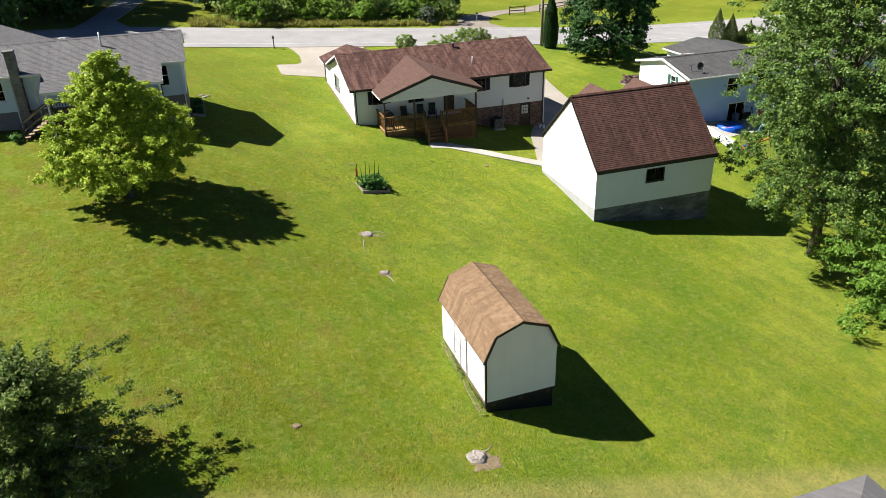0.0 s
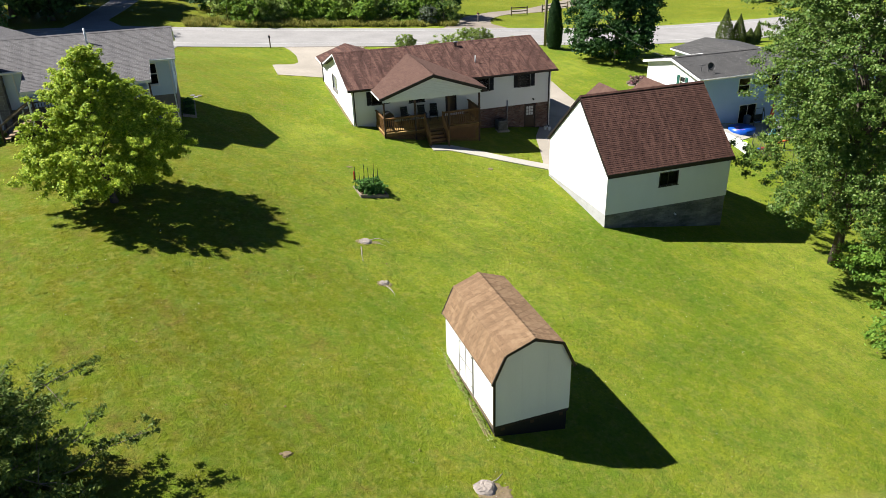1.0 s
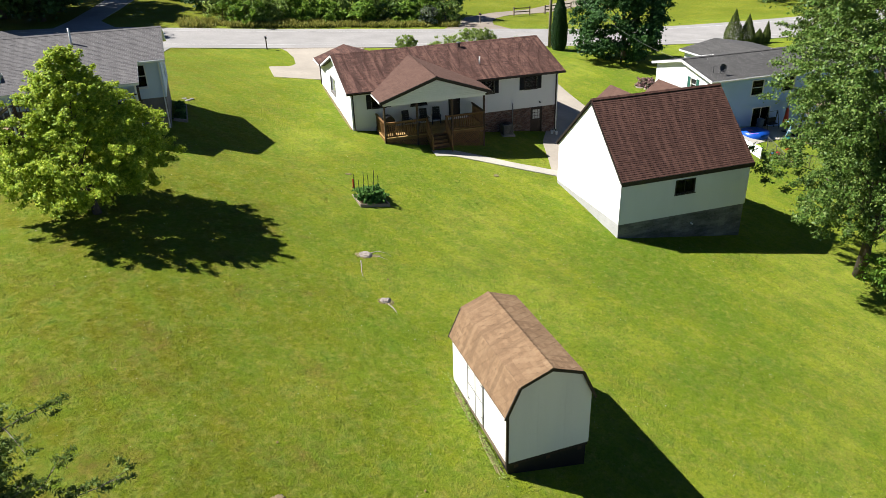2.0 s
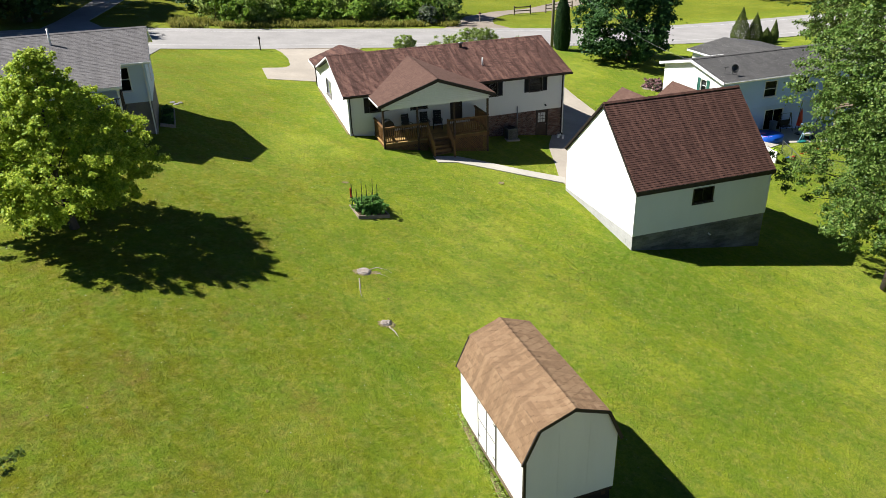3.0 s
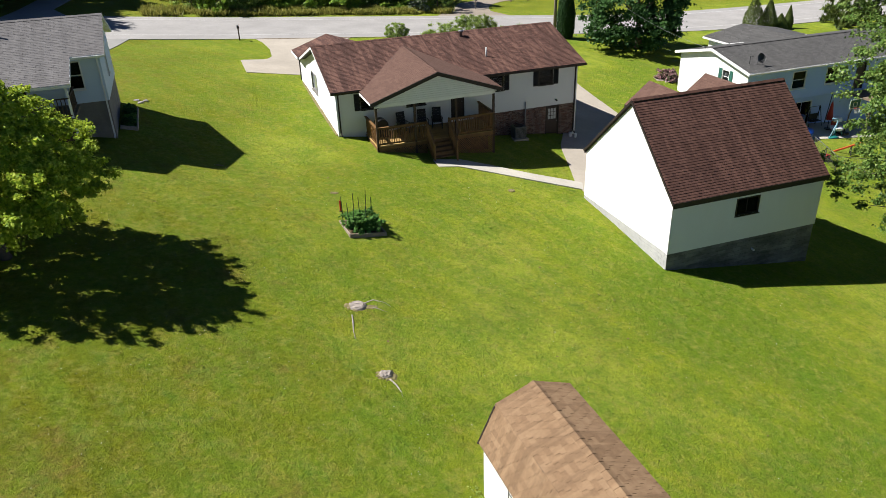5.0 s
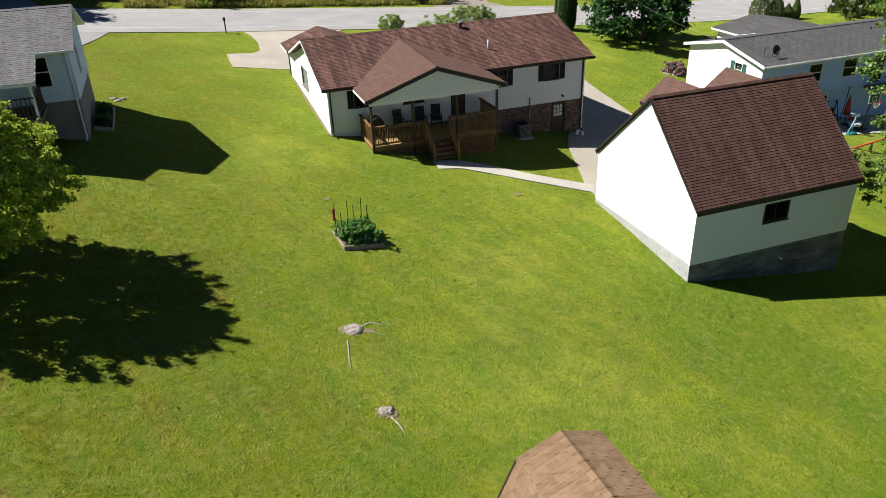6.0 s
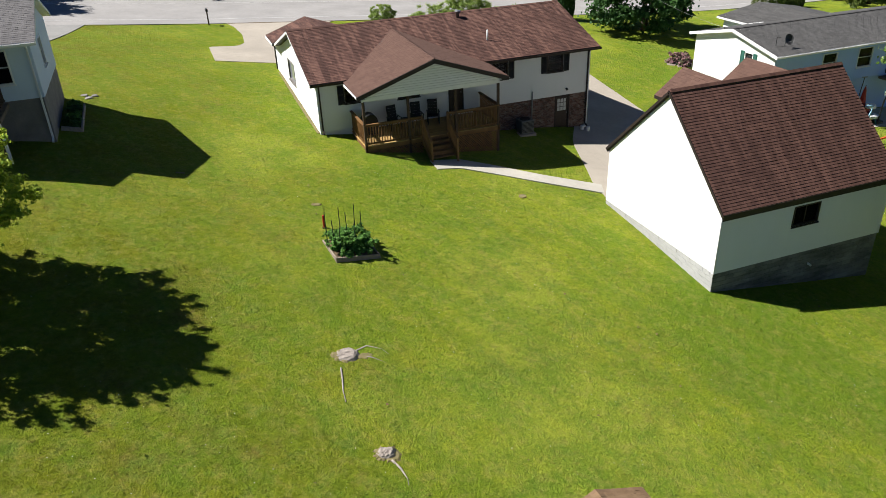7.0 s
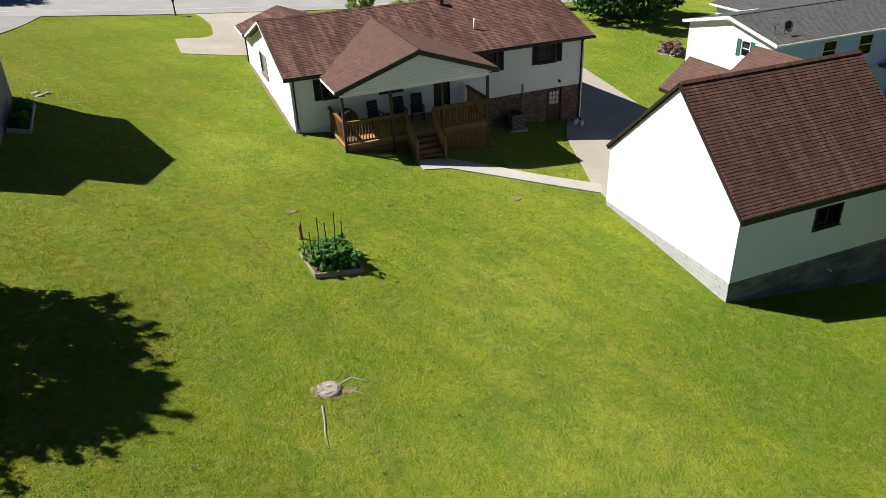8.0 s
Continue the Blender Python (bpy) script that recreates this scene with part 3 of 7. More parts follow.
def tab(w, h, t):
    """One shingle tab: a wedge, thick at its lower edge; x along the course, y up the slope."""
    g = Geo()
    g.add([(0.004, 0, 0), (w - 0.004, 0, 0), (0.004, 0, t), (w - 0.004, 0, t), (0.004, h, 0.001), (w - 0.004, h, 0.001)], [(0, 1, 3, 2), (2, 3, 5, 4), (0, 2, 4), (1, 5, 3)])
    return g


def shingles(parent, o, u, w, L, H, mat, tabw=0.32, course=0.145, inside=None, singles=None, thick=0.014, seed=1, lift=0.0):
    """Courses of tabs on a slope: o the lower corner, u along the eave, w up the slope (unit vectors). Those in the stretch
    singles = (s0, s1, t0, t1) are objects of their own, the others one mesh."""
    rng = random.Random(seed)
    o, u, w = Vector(o), Vector(u).normalized(), Vector(w).normalized()
    nrm = u.cross(w)
    if nrm.z < 0:
        nrm = -nrm
    rest, piece = Geo(), None
    count = 0
    k, t = 0, 0.0
    while t < H - 0.02:
        hh = min(course * 1.12, H - t)
        s = -((k % 3) * tabw / 3 + rng.uniform(0, 0.03))
        while s < L:
            a, b = max(s, 0), min(s + tabw, L)
            ma, mt = (a + b) / 2, t + course / 2
            if b - a > 0.04 and (inside is None or inside(ma, mt)):
                up = rng.uniform(0, 0.005) + lift
                p = o + u * a + w * (t + rng.uniform(-0.003, 0.003)) + nrm * up
                if singles and singles[0] < ma < singles[1] and singles[2] < mt < singles[3] and b - a > tabw - 0.001 and count < 300 and hh > course:
                    piece = piece or tab(tabw, course * 1.12, thick).mesh("shingle")
                    m = Matrix.Identity(4)
                    for c, v in enumerate((u, w, nrm)):
                        m.col[c][:3] = v
                    m.translation = p
                    part("shingle", piece, mat, parent, at=m)
                    count += 1
                else:
                    q = p + u * 0.004
                    r = p + u * (b - a - 0.004)
                    wh, tn = w * hh, nrm * thick
                    rest.add([q, r, q + tn, r + tn, q + wh, r + wh], [(0, 1, 3, 2), (2, 3, 5, 4), (0, 2, 4), (1, 5, 3)])
            s += tabw
        t += course
        k += 1
    if rest.f:
        part("shingles", rest, mat, parent, kind="stuff")


def gable_roof(parent, x0, x1, ys, ze_s, yr, zr, yn, ze_n, mat, trim, thick=0.16, singles=None, insides=(None, None), seed=1, course=0.14, butt=0.012, vent=0.0):
    """A roof with its ridge along x: decks, fascia, rake boards, ridge caps, courses of shingles."""
    roof = part("roof", roof_deck(x0, x1, ys, ze_s, yr, zr, yn, ze_n, thick), trim, parent, "pitched roof with dark shingles" if trim is M_DTRIM else "")
    for (ya, za, sign), ins, sing in (((ys, ze_s, 1), insides[0], singles), ((yn, ze_n, -1), insides[1], None)):
        L, H = x1 - x0, math.hypot(yr - ya, zr - za)
        shingles(roof, (x0, ya, za + 0.004), (1, 0, 0), (0, yr - ya, zr - za), L, H, mat, inside=ins, singles=sing, seed=seed + sign, course=course, thick=butt)
    sl, d = (zr - ze_s) / abs(yr - ys), 0.11 if vent else 0.15
    if vent:
        part("ridge_vent", Geo().box((x0 + 0.1, yr - 0.11, zr - 0.12), (x1 - 0.1, yr + 0.11, zr + vent - 0.07)), M_DTRIM, roof, "dark raised ridge vent")
    ridge_caps(roof, lambda k, e, up: (x0 + k, yr + e * d, zr + vent + (up if e else up + 0.012) - (d * sl * (0.82 if vent else 1) if e else 0)), x1 - x0, mat)
    return roof


def ridge_caps(roof, at, L, mat):
    """Cap shingles along a ridge; at(k, e, up): the point at length k, side e in (-1, 0, 1)."""
    s = 0.0
    while s < L - 0.05:
        e = min(s + 0.3, L)
        vs = [at(k, side, up) for k, up in ((s, 0.036), (e, 0.024)) for side in (-1, 0, 1)]
        part("ridge_shingle", Geo().add(vs, [(0, 3, 4, 1), (1, 4, 5, 2), (0, 1, 2)]), mat, roof)
        s += 0.27


def roof_deck(x0, x1, ys, ze_s, yr, zr, yn, ze_n, t):
    g = Geo()
    prof = [(ys, ze_s), (yr, zr), (yn, ze_n), (yn, ze_n - t), (yr, zr - t), (ys, ze_s - t)]
    g.v = [(x, y, z) for x in (x0, x1) for y, z in prof]
    g.f = [(0, 6, 7, 1), (1, 7, 8, 2), (2, 8, 9, 3), (3, 9, 10, 4), (4, 10, 11, 5), (5, 11, 6, 0), (0, 1, 4, 5), (1, 2, 3, 4), (6, 11, 10, 7), (7, 10, 9, 8)]
    return g


def wall(parent, o, u, L, z0, z1, mat, ops=(), th=0.15, step=0.125, gable=None, label="", lap=True):
    """A sided wall. gable: (height, offset of the peak) of a triangle above z1."""
    f = wall_xf(o, u)
    g = Geo()
    core(g, f, L, z0, z1, th, ops, 0.0 if gable else 0.004)
    if gable:
        h, c = gable
        vs = [f(s, d, z) for d in (0, -th) for s, z in ((0, z1), (L, z1), (c, z1 + h))]
        g.add(vs, [(0, 1, 2), (5, 4, 3), (0, 3, 4, 1), (1, 4, 5, 2), (2, 5, 3, 0)])
    ob = part("wall", g, mat, parent, label)
    if lap:
        g = Geo()
        laps(g, f, L, z0, z1, ops, step)
        if gable:
            laps(g, f, L, z1, z1 + h - 0.05, (), step, ends=lambda z: (c * (z - z1) / h, L - (L - c) * (z - z1) / h))
        part("siding", g, mat, ob, kind="stuff")
    return f


def downspout(parent, f, s, z0, z1, mat, r=0.04, out=0.06):
    g = Geo()
    g.beam(f(s, out + 0.18, z1), f(s, out, z1 - 0.25), 0.07)
    g.beam(f(s, out, z1 - 0.25), f(s, out, z0 + 0.15), 0.07)
    g.beam(f(s, out, z0 + 0.15), f(s, out + 0.25, z0 + 0.05), 0.07)
    part("downspout", g, mat, parent)


def gutter(parent, a, b, mat, out):
    """A K-shaped gutter along an eave from a to b; out: the unit way it faces."""
    a, b, o = Vector(a), Vector(b), Vector((*out, 0))
    g = Geo()
    prof = [(0, 0), (0.0, -0.11), (0.08, -0.11), (0.12, 0.0), (0.105, 0.0), (0.07, -0.095), (0.015, -0.095), (0.015, 0)]
    n = len(prof)
    for p in (a, b):
        g.v += [tuple(p + o * d + Vector((0, 0, z))) for d, z in prof]
    g.f = [(i, (i + 1) % n, n + (i + 1) % n, n + i) for i in range(n)]
    part("gutter", g, mat, parent)


def bricks(parent, f, s0, s1, z0, z1, ops=(), bw=0.2, bh=0.067, j=0.011, mat=None, seed=3):
    """Brickwork as raised bricks over a recessed mortar bed."""
    rng = random.Random(seed)
    g = Geo()
    k, z = 0, z0
    while z < z1 - 0.02:
        t = min(z + bh - j, z1)
        s = s0 - (bw / 2 if k % 2 else 0)
        while s < s1:
            a, b = max(s, s0), min(s + bw - j, s1)
            for p, q in gaps(a, b, [(o[0], o[1]) for o in ops if o[2] < (z + t) / 2 < o[3]]):
                slab(g, f, p, q, -0.02, 0.012 + rng.uniform(0, 0.006), z, t)
            s += bw
        z += bh
        k += 1
    return part("bricks", g, mat or M_BRICK, parent, "red-brown brickwork", kind="stuff")


# ---- the brown-roofed house ----
def brown_house():
    h = root = thing("house", (0, 0, 0), "white-sided split-level house with brown shingle roof and brick basement", "house")
    X0, X1, YS, YN, ZF, ZE = 10.85, 26.3, 50.84, 60.35, 3.28, 5.72
    # south wall: windows, porch door
    ops = [(9.4, 10.4, 4.65, 5.6), (12.75, 13.75, 4.66, 5.62), (1.4, 2.4, 4.55, 5.5), (4.15, 5.35, 4.4, 5.45), (6.95, 7.8, 3.3, 5.35)]
    f = wall(root, (X0, YS), (1, 0), X1 - X0, ZF, ZE, M_SIDE, ops, label="white lap-sided wall")
    window(root, f, ops[0], True, 0.0, frame=M_DTRIM)
    window(root, f, ops[1], True, 0.4, frame=M_DTRIM)
    window(root, f, ops[2], True, 0.0, frame=M_DTRIM)
    window(root, f, ops[3], False, 1.0, frame=M_DTRIM)
    door(root, f, ops[4], M_DOOR, label="dark brown panelled porch door")
    # brick basement below the floor line, open at the basement door
    dop = [(13.35, 14.28, 1.22, 3.26)]
    fb = wall_xf((X0, YS + 0.05), (1, 0))
    g = Geo()
    core(g, fb, X1 - X0, 0.4, ZF, 0.2, dop)
    base = part("foundation", g, M_MORTAR, root, "brick basement wall")
    bricks(base, fb, 8.4, X1 - X0, 0.7, ZF - 0.01, dop)
    g = Geo()
    slab(g, fb, 0, 8.4, -0.1, 0.03, 1.2, ZF - 0.005)
    part("foundation_panel", g, M_SIDE, base)
    door(root, fb, dop[0], M_DOOR, 3, label="dark basement door with a bright glazed upper half")
    # east, west, north walls
    fe = wall(root, (X1, YS), (0, 1), YN - YS, 0.4, ZE, M_SIDE, (), gable=(1.5, 4.75))
    fw = wall(root, (X0, 62.9), (0, -1), 62.9 - YS, 2.6, ZE, M_SIDE, [(4.5, 6.4, 4.2, 5.4)], label="white lap-sided wall in full sun")
    window(root, fw, (4.5, 6.4, 4.2, 5.4), False, 1.0, frame=M_GREYTRIM, rails=0, label="grey window with a lowered blind", pane=M_GREYPANE)
    g = Geo()
    for a, b in ((YS, YN),):
        vs = [(X0 + d, y, z) for d in (0.0, 0.15) for y, z in ((a, ZE), (b, ZE), ((a + b) / 2, ZE + 1.5))]
        g.add(vs, [(0, 2, 1), (3, 4, 5), (0, 1, 4, 3), (1, 2, 5, 4), (2, 0, 3, 5)])
    part("gable", g, M_SIDE, root)
    wall(root, (X1, YN), (-1, 0), X1 - 15.2, 0.4, ZE, M_SIDE, (), lap=False)
    wall(root, (15.2, 62.9), (-1, 0), 15.2 - X0, 2.6, ZE, M_SIDE, (), gable=(0.75, 2.15))
    wall(root, (15.2, YN), (0, 1), 62.9 - YN, 2.0, ZE, M_SIDE, (), lap=False)
    g = Geo().box((X0 + 0.15, YS + 0.2, ZF - 0.2), (X1 - 0.15, YN - 0.15, ZF - 0.02))
    part("floor", g, M_DECK2, root)
    # main roof
    roof = gable_roof(root, 10.52, 26.74, 50.54, 5.8, 55.6, 7.46, 60.66, 5.8, M_ROOF1, M_DTRIM, seed=5)
    # wing roof to the north, ridge along y
    wing = Geo()
    prof = [(10.42, 5.8), (12.97, 6.68), (15.52, 5.8), (15.52, 5.64), (12.97, 6.52), (10.42, 5.64)]
    wing.v = [(x, y, z) for y in (57.0, 63.3) for x, z in prof]
    wing.v[:6] = [(x, y, z) for (x, z), y in zip(prof, (60.62, 57.9, 60.62, 60.62, 57.9, 60.62))]
    wing.f = [(0, 1, 7, 6), (1, 2, 8, 7), (2, 3, 9, 8), (3, 4, 10, 9), (4, 5, 11, 10), (5, 0, 6, 11), (5, 4, 1, 0), (4, 3, 2, 1), (6, 7, 10, 11), (7, 8, 9, 10)]
    wr = part("wing_roof", wing, M_DTRIM, root, "small brown-shingled cross gable")
    sl = Vector((2.55, 0, 0.88))
    shingles(wr, (10.42, 63.3, 5.804), (0, -1, 0), sl, 5.5, sl.length, M_ROOF1, seed=8, inside=lambda s, t: 63.3 - s > 60.8 - t * 1.0)
    shingles(wr, (15.52, 57.6, 5.804), (0, 1, 0), (-2.55, 0, 0.88), 5.7, sl.length, M_ROOF1, seed=9, inside=lambda s, t: 57.6 + s > 60.8 - t * 1.0)
    g = Geo()
    g.beam((10.39, 60.7, 5.7), (10.39, 63.33, 5.7), 0.03, 0.14)
    g.beam((10.5, 60.66, 5.7), (10.5, 55.6, 7.36), 0.03, 0.12)
    g.beam((10.51, 50.54, 5.7), (10.51, 55.6, 7.37), 0.03, 0.05)
    part("fascia", g, M_TRIM, root, "white rake and eave boards")
    # porch roof: gable facing the yard
    PX0, PXR, PX1, PY = 12.17, 16.06, 19.94, 48.0
    pe, pr = 5.64, 6.95
    g = Geo()
    prof = [(PX0, pe), (PXR, pr), (PX1, pe), (PX1, pe - 0.17), (PXR, pr - 0.17), (PX0, pe - 0.17)]
    back = [50.3, 54.6, 50.3, 50.3, 54.6, 50.3]
    g.v = [(x, PY, z) for x, z in prof] + [(x, b, z + 0.03 * (b - PY)) for (x, z), b in zip(prof, back)]
    g.f = [(0, 1, 7, 6), (1, 2, 8, 7), (2, 3, 9, 8), (3, 4, 10, 9), (4, 5, 11, 10), (5, 0, 6, 11), (5, 4, 1, 0), (4, 3, 2, 1), (6, 7, 10, 11), (7, 8, 9, 10)]
    prf = part("porch_roof", g, M_DTRIM, root, "brown-shingled porch gable roof")
    for o, u, w, sd in (((PX0, PY, pe + 0.006), (0, 1, 0.03), (PXR - PX0, 0, pr - pe), 1), ((PX1, PY, pe + 0.006), (0, 1, 0.03), (PXR - PX1, 0, pr - pe), -1)):
        H = Vector(w).length
        shingles(prf, o, u, w, 7.2, H, M_ROOF1P, seed=11 + sd, course=0.165, thick=0.009, inside=lambda s, t: PY + s < 50.4 + t * 1.02, lift=0.004)
    ridge_caps(prf, lambda k, e, up: (PXR + e * 0.15, PY + k, pr + 0.03 * k + up - (0.05 if e else 0)), 6.5, M_ROOF1P)
    g = Geo()
    g.beam((PX0, PY - 0.02, pe - 0.1), (PXR, PY - 0.02, pr - 0.1), 0.04, 0.2)
    g.beam((PX1, PY - 0.02, pe - 0.1), (PXR, PY - 0.02, pr - 0.1), 0.04, 0.2)
    part("bargeboard", g, M_DTRIM, prf)
    # white porch gable: one piece per siding board
    gx0, gx1, gb, gt = PX0 + 0.45, PX1 - 0.45, 5.42, pr - 0.17
    k = (pr - pe) / (PXR - PX0)

    def gable_ends(z):
        d = max(0.0, (z - (pe - 0.17)) / k - 0.45)
        return gx0 + d, gx1 - d

    prof = [(gx0, gb), (gx1, gb), (gx1, pe - 0.17 + 0.45 * k), (PXR, gt), (gx0, pe - 0.17 + 0.45 * k)]
    part("porch_gable", Geo().prism(prof, 0.1, Matrix.Translation((0, PY + 0.2, 0))), M_SIDE, prf, "white lap-sided porch gable")
    z = gb
    while z < gt - 0.12:
        a, b = gable_ends(z + 0.11)
        g = Geo().add([(a, PY + 0.198, z), (b, PY + 0.198, z), (a, PY + 0.16, z), (b, PY + 0.16, z), (a, PY + 0.158, z + 0.095), (b, PY + 0.158, z + 0.095), (a, PY + 0.178, z + 0.115), (b, PY + 0.178, z + 0.115)], [(0, 1, 3, 2), (2, 3, 5, 4), (4, 5, 7, 6), (0, 2, 4, 6), (1, 7, 5, 3)])
        part("siding_board", g, M_TRIM, prf)
        z += 0.118
    part("porch_beam", Geo().box((12.42, 48.21, 5.3), (19.58, 48.31, 5.415)), M_TRIM, prf, bevel=0.01)
    part("porch_ceiling", Geo().box((12.4, 48.315, 5.42), (19.7, 50.8, 5.46)), M_TRIM, prf)
    for x in (PX0 - 0.02, PX1 + 0.02):
        part("porch_gutter", Geo().beam((x, PY, pe - 0.05), (x, 50.4, pe - 0.03), 0.05, 0.08), M_TRIM, prf, "white gutter edge")
    # gutters, downspouts, stacks, lamp, pipes
    gutter(root, (10.55, 50.53, 5.78), (12.05, 50.53, 5.78), M_DTRIM, (0, -1))
    gutter(root, (19.7, 50.53, 5.78), (26.75, 50.53, 5.78), M_DTRIM, (0, -1))
    downspout(root, f, 0.12, 3.2, 5.75, M_DTRIM)
    downspout(root, f, 15.3, 1.3, 5.75, M_DTRIM)
    downspout(root, fw, 0.15, 3.4, 5.75, M_DTRIM)
    g = Geo().tube([(20.78, 52.45, 6.3), (20.78, 52.45, 6.98)], [0.05, 0.05], 10)
    part("vent_pipe", g, M_GALV, root, "white roof vent pipe", smooth=True)
    g = Geo().tube([(20.1, 55.0, 7.1), (20.1, 55.0, 7.55), (20.1, 55.0, 7.56), (20.1, 55.0, 7.64)], [0.1, 0.1, 0.17, 0.17], 12)
    part("flue", g, M_METAL, root, "grey metal flue with a cap", smooth=True)
    g = Geo().tube([f(14.0, 0.0, 3.62), f(14.0, 0.1, 3.64), f(14.0, 0.16, 3.58)], [0.05, 0.05, 0.07], 8)
    part("wall_lamp", g, M_BLACK, root)
    for s, z0, z1, r, mt in ((8.95, 1.7, 3.35, 0.03, M_BLACK), (9.15, 1.7, 3.35, 0.03, M_METAL), (11.85, 1.4, 3.75, 0.035, M_METAL)):
        part("pipe", Geo().tube([f(s, 0.09, z0), f(s, 0.09, z1)], [r, r], 8), mt, root, "pipe on the brick wall", smooth=True)
    part("meter_box", Geo().box(Vector(f(8.75, 0.16, 3.0)), Vector(f(9.0, 0.02, 3.45))), M_METAL, root, bevel=0.015)


M_ROOF1P = shingle_mat("lighter_brown_shingles", (0.0748, 0.0416, 0.0312), (0.0878, 0.0494, 0.037), (0.104, 0.0598, 0.0455), 0.3, True)


def porch():
    """The timber deck with its rails, lattice and steps."""
    d = thing("porch_deck", (0, 0, 0), "red-brown stained timber porch deck with railings and steps", "deck")
    X0, X1, Y0, Y1, Z = 12.45, 19.56, 48.2, 50.78, 3.12
    n = 17
    for i in range(n):
        y = Y0 + (Y1 - Y0) * i / n
        part("deck_board", Geo().box((X0 - 0.03, y + 0.004, Z - 0.035), (X1 + 0.03, y + (Y1 - Y0) / n - 0.004, Z)), M_DECKF, d)
    part("rim_joist", Geo().box((X0, Y0, Z - 0.24), (X1, Y0 + 0.04, Z - 0.037)).box((X0, Y0 + 0.04, Z - 0.24), (X0 + 0.04, Y1, Z - 0.037)).box((X1 - 0.04, Y0 + 0.04, Z - 0.24), (X1, Y1, Z - 0.037)), M_DECK, d)
    for x in (12.5, 14.72, 17.18, 19.48):
        part("roof_post", Geo().box((x - 0.06, Y0 + 0.0, gz(x, Y0) - 0.2), (x + 0.06, Y0 + 0.12, 5.298)), M_POST, d, "dark brown roof post", bevel=0.008)
    SX0, SX1 = 15.38, 16.72

    def rail(a, b):
        a, b = Vector(a), Vector(b)
        part("top_rail", Geo().beam(a + Vector((0, 0, 1.05)), b + Vector((0, 0, 1.05)), 0.14, 0.04), M_DECK, d)
        part("handrail", Geo().beam(a + Vector((0, 0, 0.98)), b + Vector((0, 0, 0.98)), 0.04, 0.09), M_DECK, d)
        part("bottom_rail", Geo().beam(a + Vector((0, 0, 0.1)), b + Vector((0, 0, 0.1)), 0.04, 0.09), M_DECK, d)
        L = (b - a).length
        k = int(L / 0.135)
        for i in range(1, k):
            p = a + (b - a) * i / k
            part("baluster", Geo().beam(p + Vector((0, 0, 0.06)), p + Vector((0, 0, 1.02)), 0.04, 0.04, (1, 0, 0)), M_DECK, d)

    rail((X0 + 0.03, Y0 + 0.05, Z), (SX0, Y0 + 0.05, Z))
    rail((SX1, Y0 + 0.05, Z), (X1 - 0.03, Y0 + 0.05, Z))
    rail((X0 + 0.03, Y0 + 0.1, Z), (X0 + 0.03, Y1, Z))
    rail((X1 - 0.03, Y0 + 0.1, Z), (X1 - 0.03, Y1, Z))
    # steps
    N, run = 5, 0.27
    z0 = gz(16, 47) + 0.05
    rise = (Z - z0) / N
    for i in range(1, N):
        z, y = Z - rise * i, Y0 - run * i
        part("tread", Geo().box((SX0 + 0.05, y - 0.02, z - 0.04), (SX1 - 0.05, y + run + 0.01, z)), M_DECK, d, bevel=0.006)
        part("riser", Geo().box((SX0 + 0.06, y + run - 0.01, z + 0.001), (SX1 - 0.06, y + run + 0.012, z + rise - 0.041)), M_DECK, d)
    yb = Y0 - run * N
    for x in (SX0, SX1):
        part("stringer", stringer(x, Y0, Z, yb, z0), M_DECK, d)
        part("newel_post", Geo().box((x - 0.045, yb + 0.05, z0 - 0.2), (x + 0.045, yb + 0.14, z0 + 1.08)), M_DECK, d, bevel=0.008)
        part("newel_post", Geo().box((x - 0.045, Y0 - 0.02, Z - 0.2), (x + 0.045, Y0 + 0.07, Z + 1.12)), M_DECK, d, bevel=0.008)
        a, b = Vector((x, yb + 0.1, z0 + 0.06)), Vector((x, Y0, Z + 0.04))
        for h, w, t in ((1.0, 0.1, 0.04), (0.93, 0.04, 0.09), (0.14, 0.04, 0.09)):
            part("stair_rail", Geo().beam(a + Vector((0, 0, h)), b + Vector((0, 0, h)), w, t), M_DECK, d)
        for i in range(1, 9):
            p = a + (b - a) * i / 9
            part("baluster", Geo().beam(p + Vector((0, 0, 0.12)), p + Vector((0, 0, 0.97)), 0.04, 0.04, (1, 0, 0)), M_DECK, d)

    def lattice(x0, x1):
        g = Geo()
        top = Z - 0.26
        step = 0.13
        for sgn in (1, -1):
            c = x0 - 2
            while c < x1 + 2:
                # slat: x = c + sgn * (z - base)
                pts = []
                base = 1.8
                za = max(base, base + (x0 - c) * sgn if sgn > 0 else base + (c - x1))
                zb = min(top, base + (x1 - c) if sgn > 0 else base + (c - x0))
                if zb - za > 0.05:
                    g.beam((c + sgn * (za - base), Y0 + 0.03 + 0.012 * sgn, za), (c + sgn * (zb - base), Y0 + 0.03 + 0.012 * sgn, zb), 0.045, 0.01, (0, 1, 0))
                c += step
        part("lattice", g, M_DECK, d, "diagonal wooden lattice skirt")

    lattice(X0 + 0.1, SX0)
    lattice(SX1, X1 - 0.1)
    # black sheet behind the lattice, standing in for the shade below the deck
    part("skirt_backing", Geo().box((X0 + 0.2, Y0 + 0.6, 1.6), (X1 - 0.2, Y0 + 0.64, Z - 0.26)), M_BLACK, d)


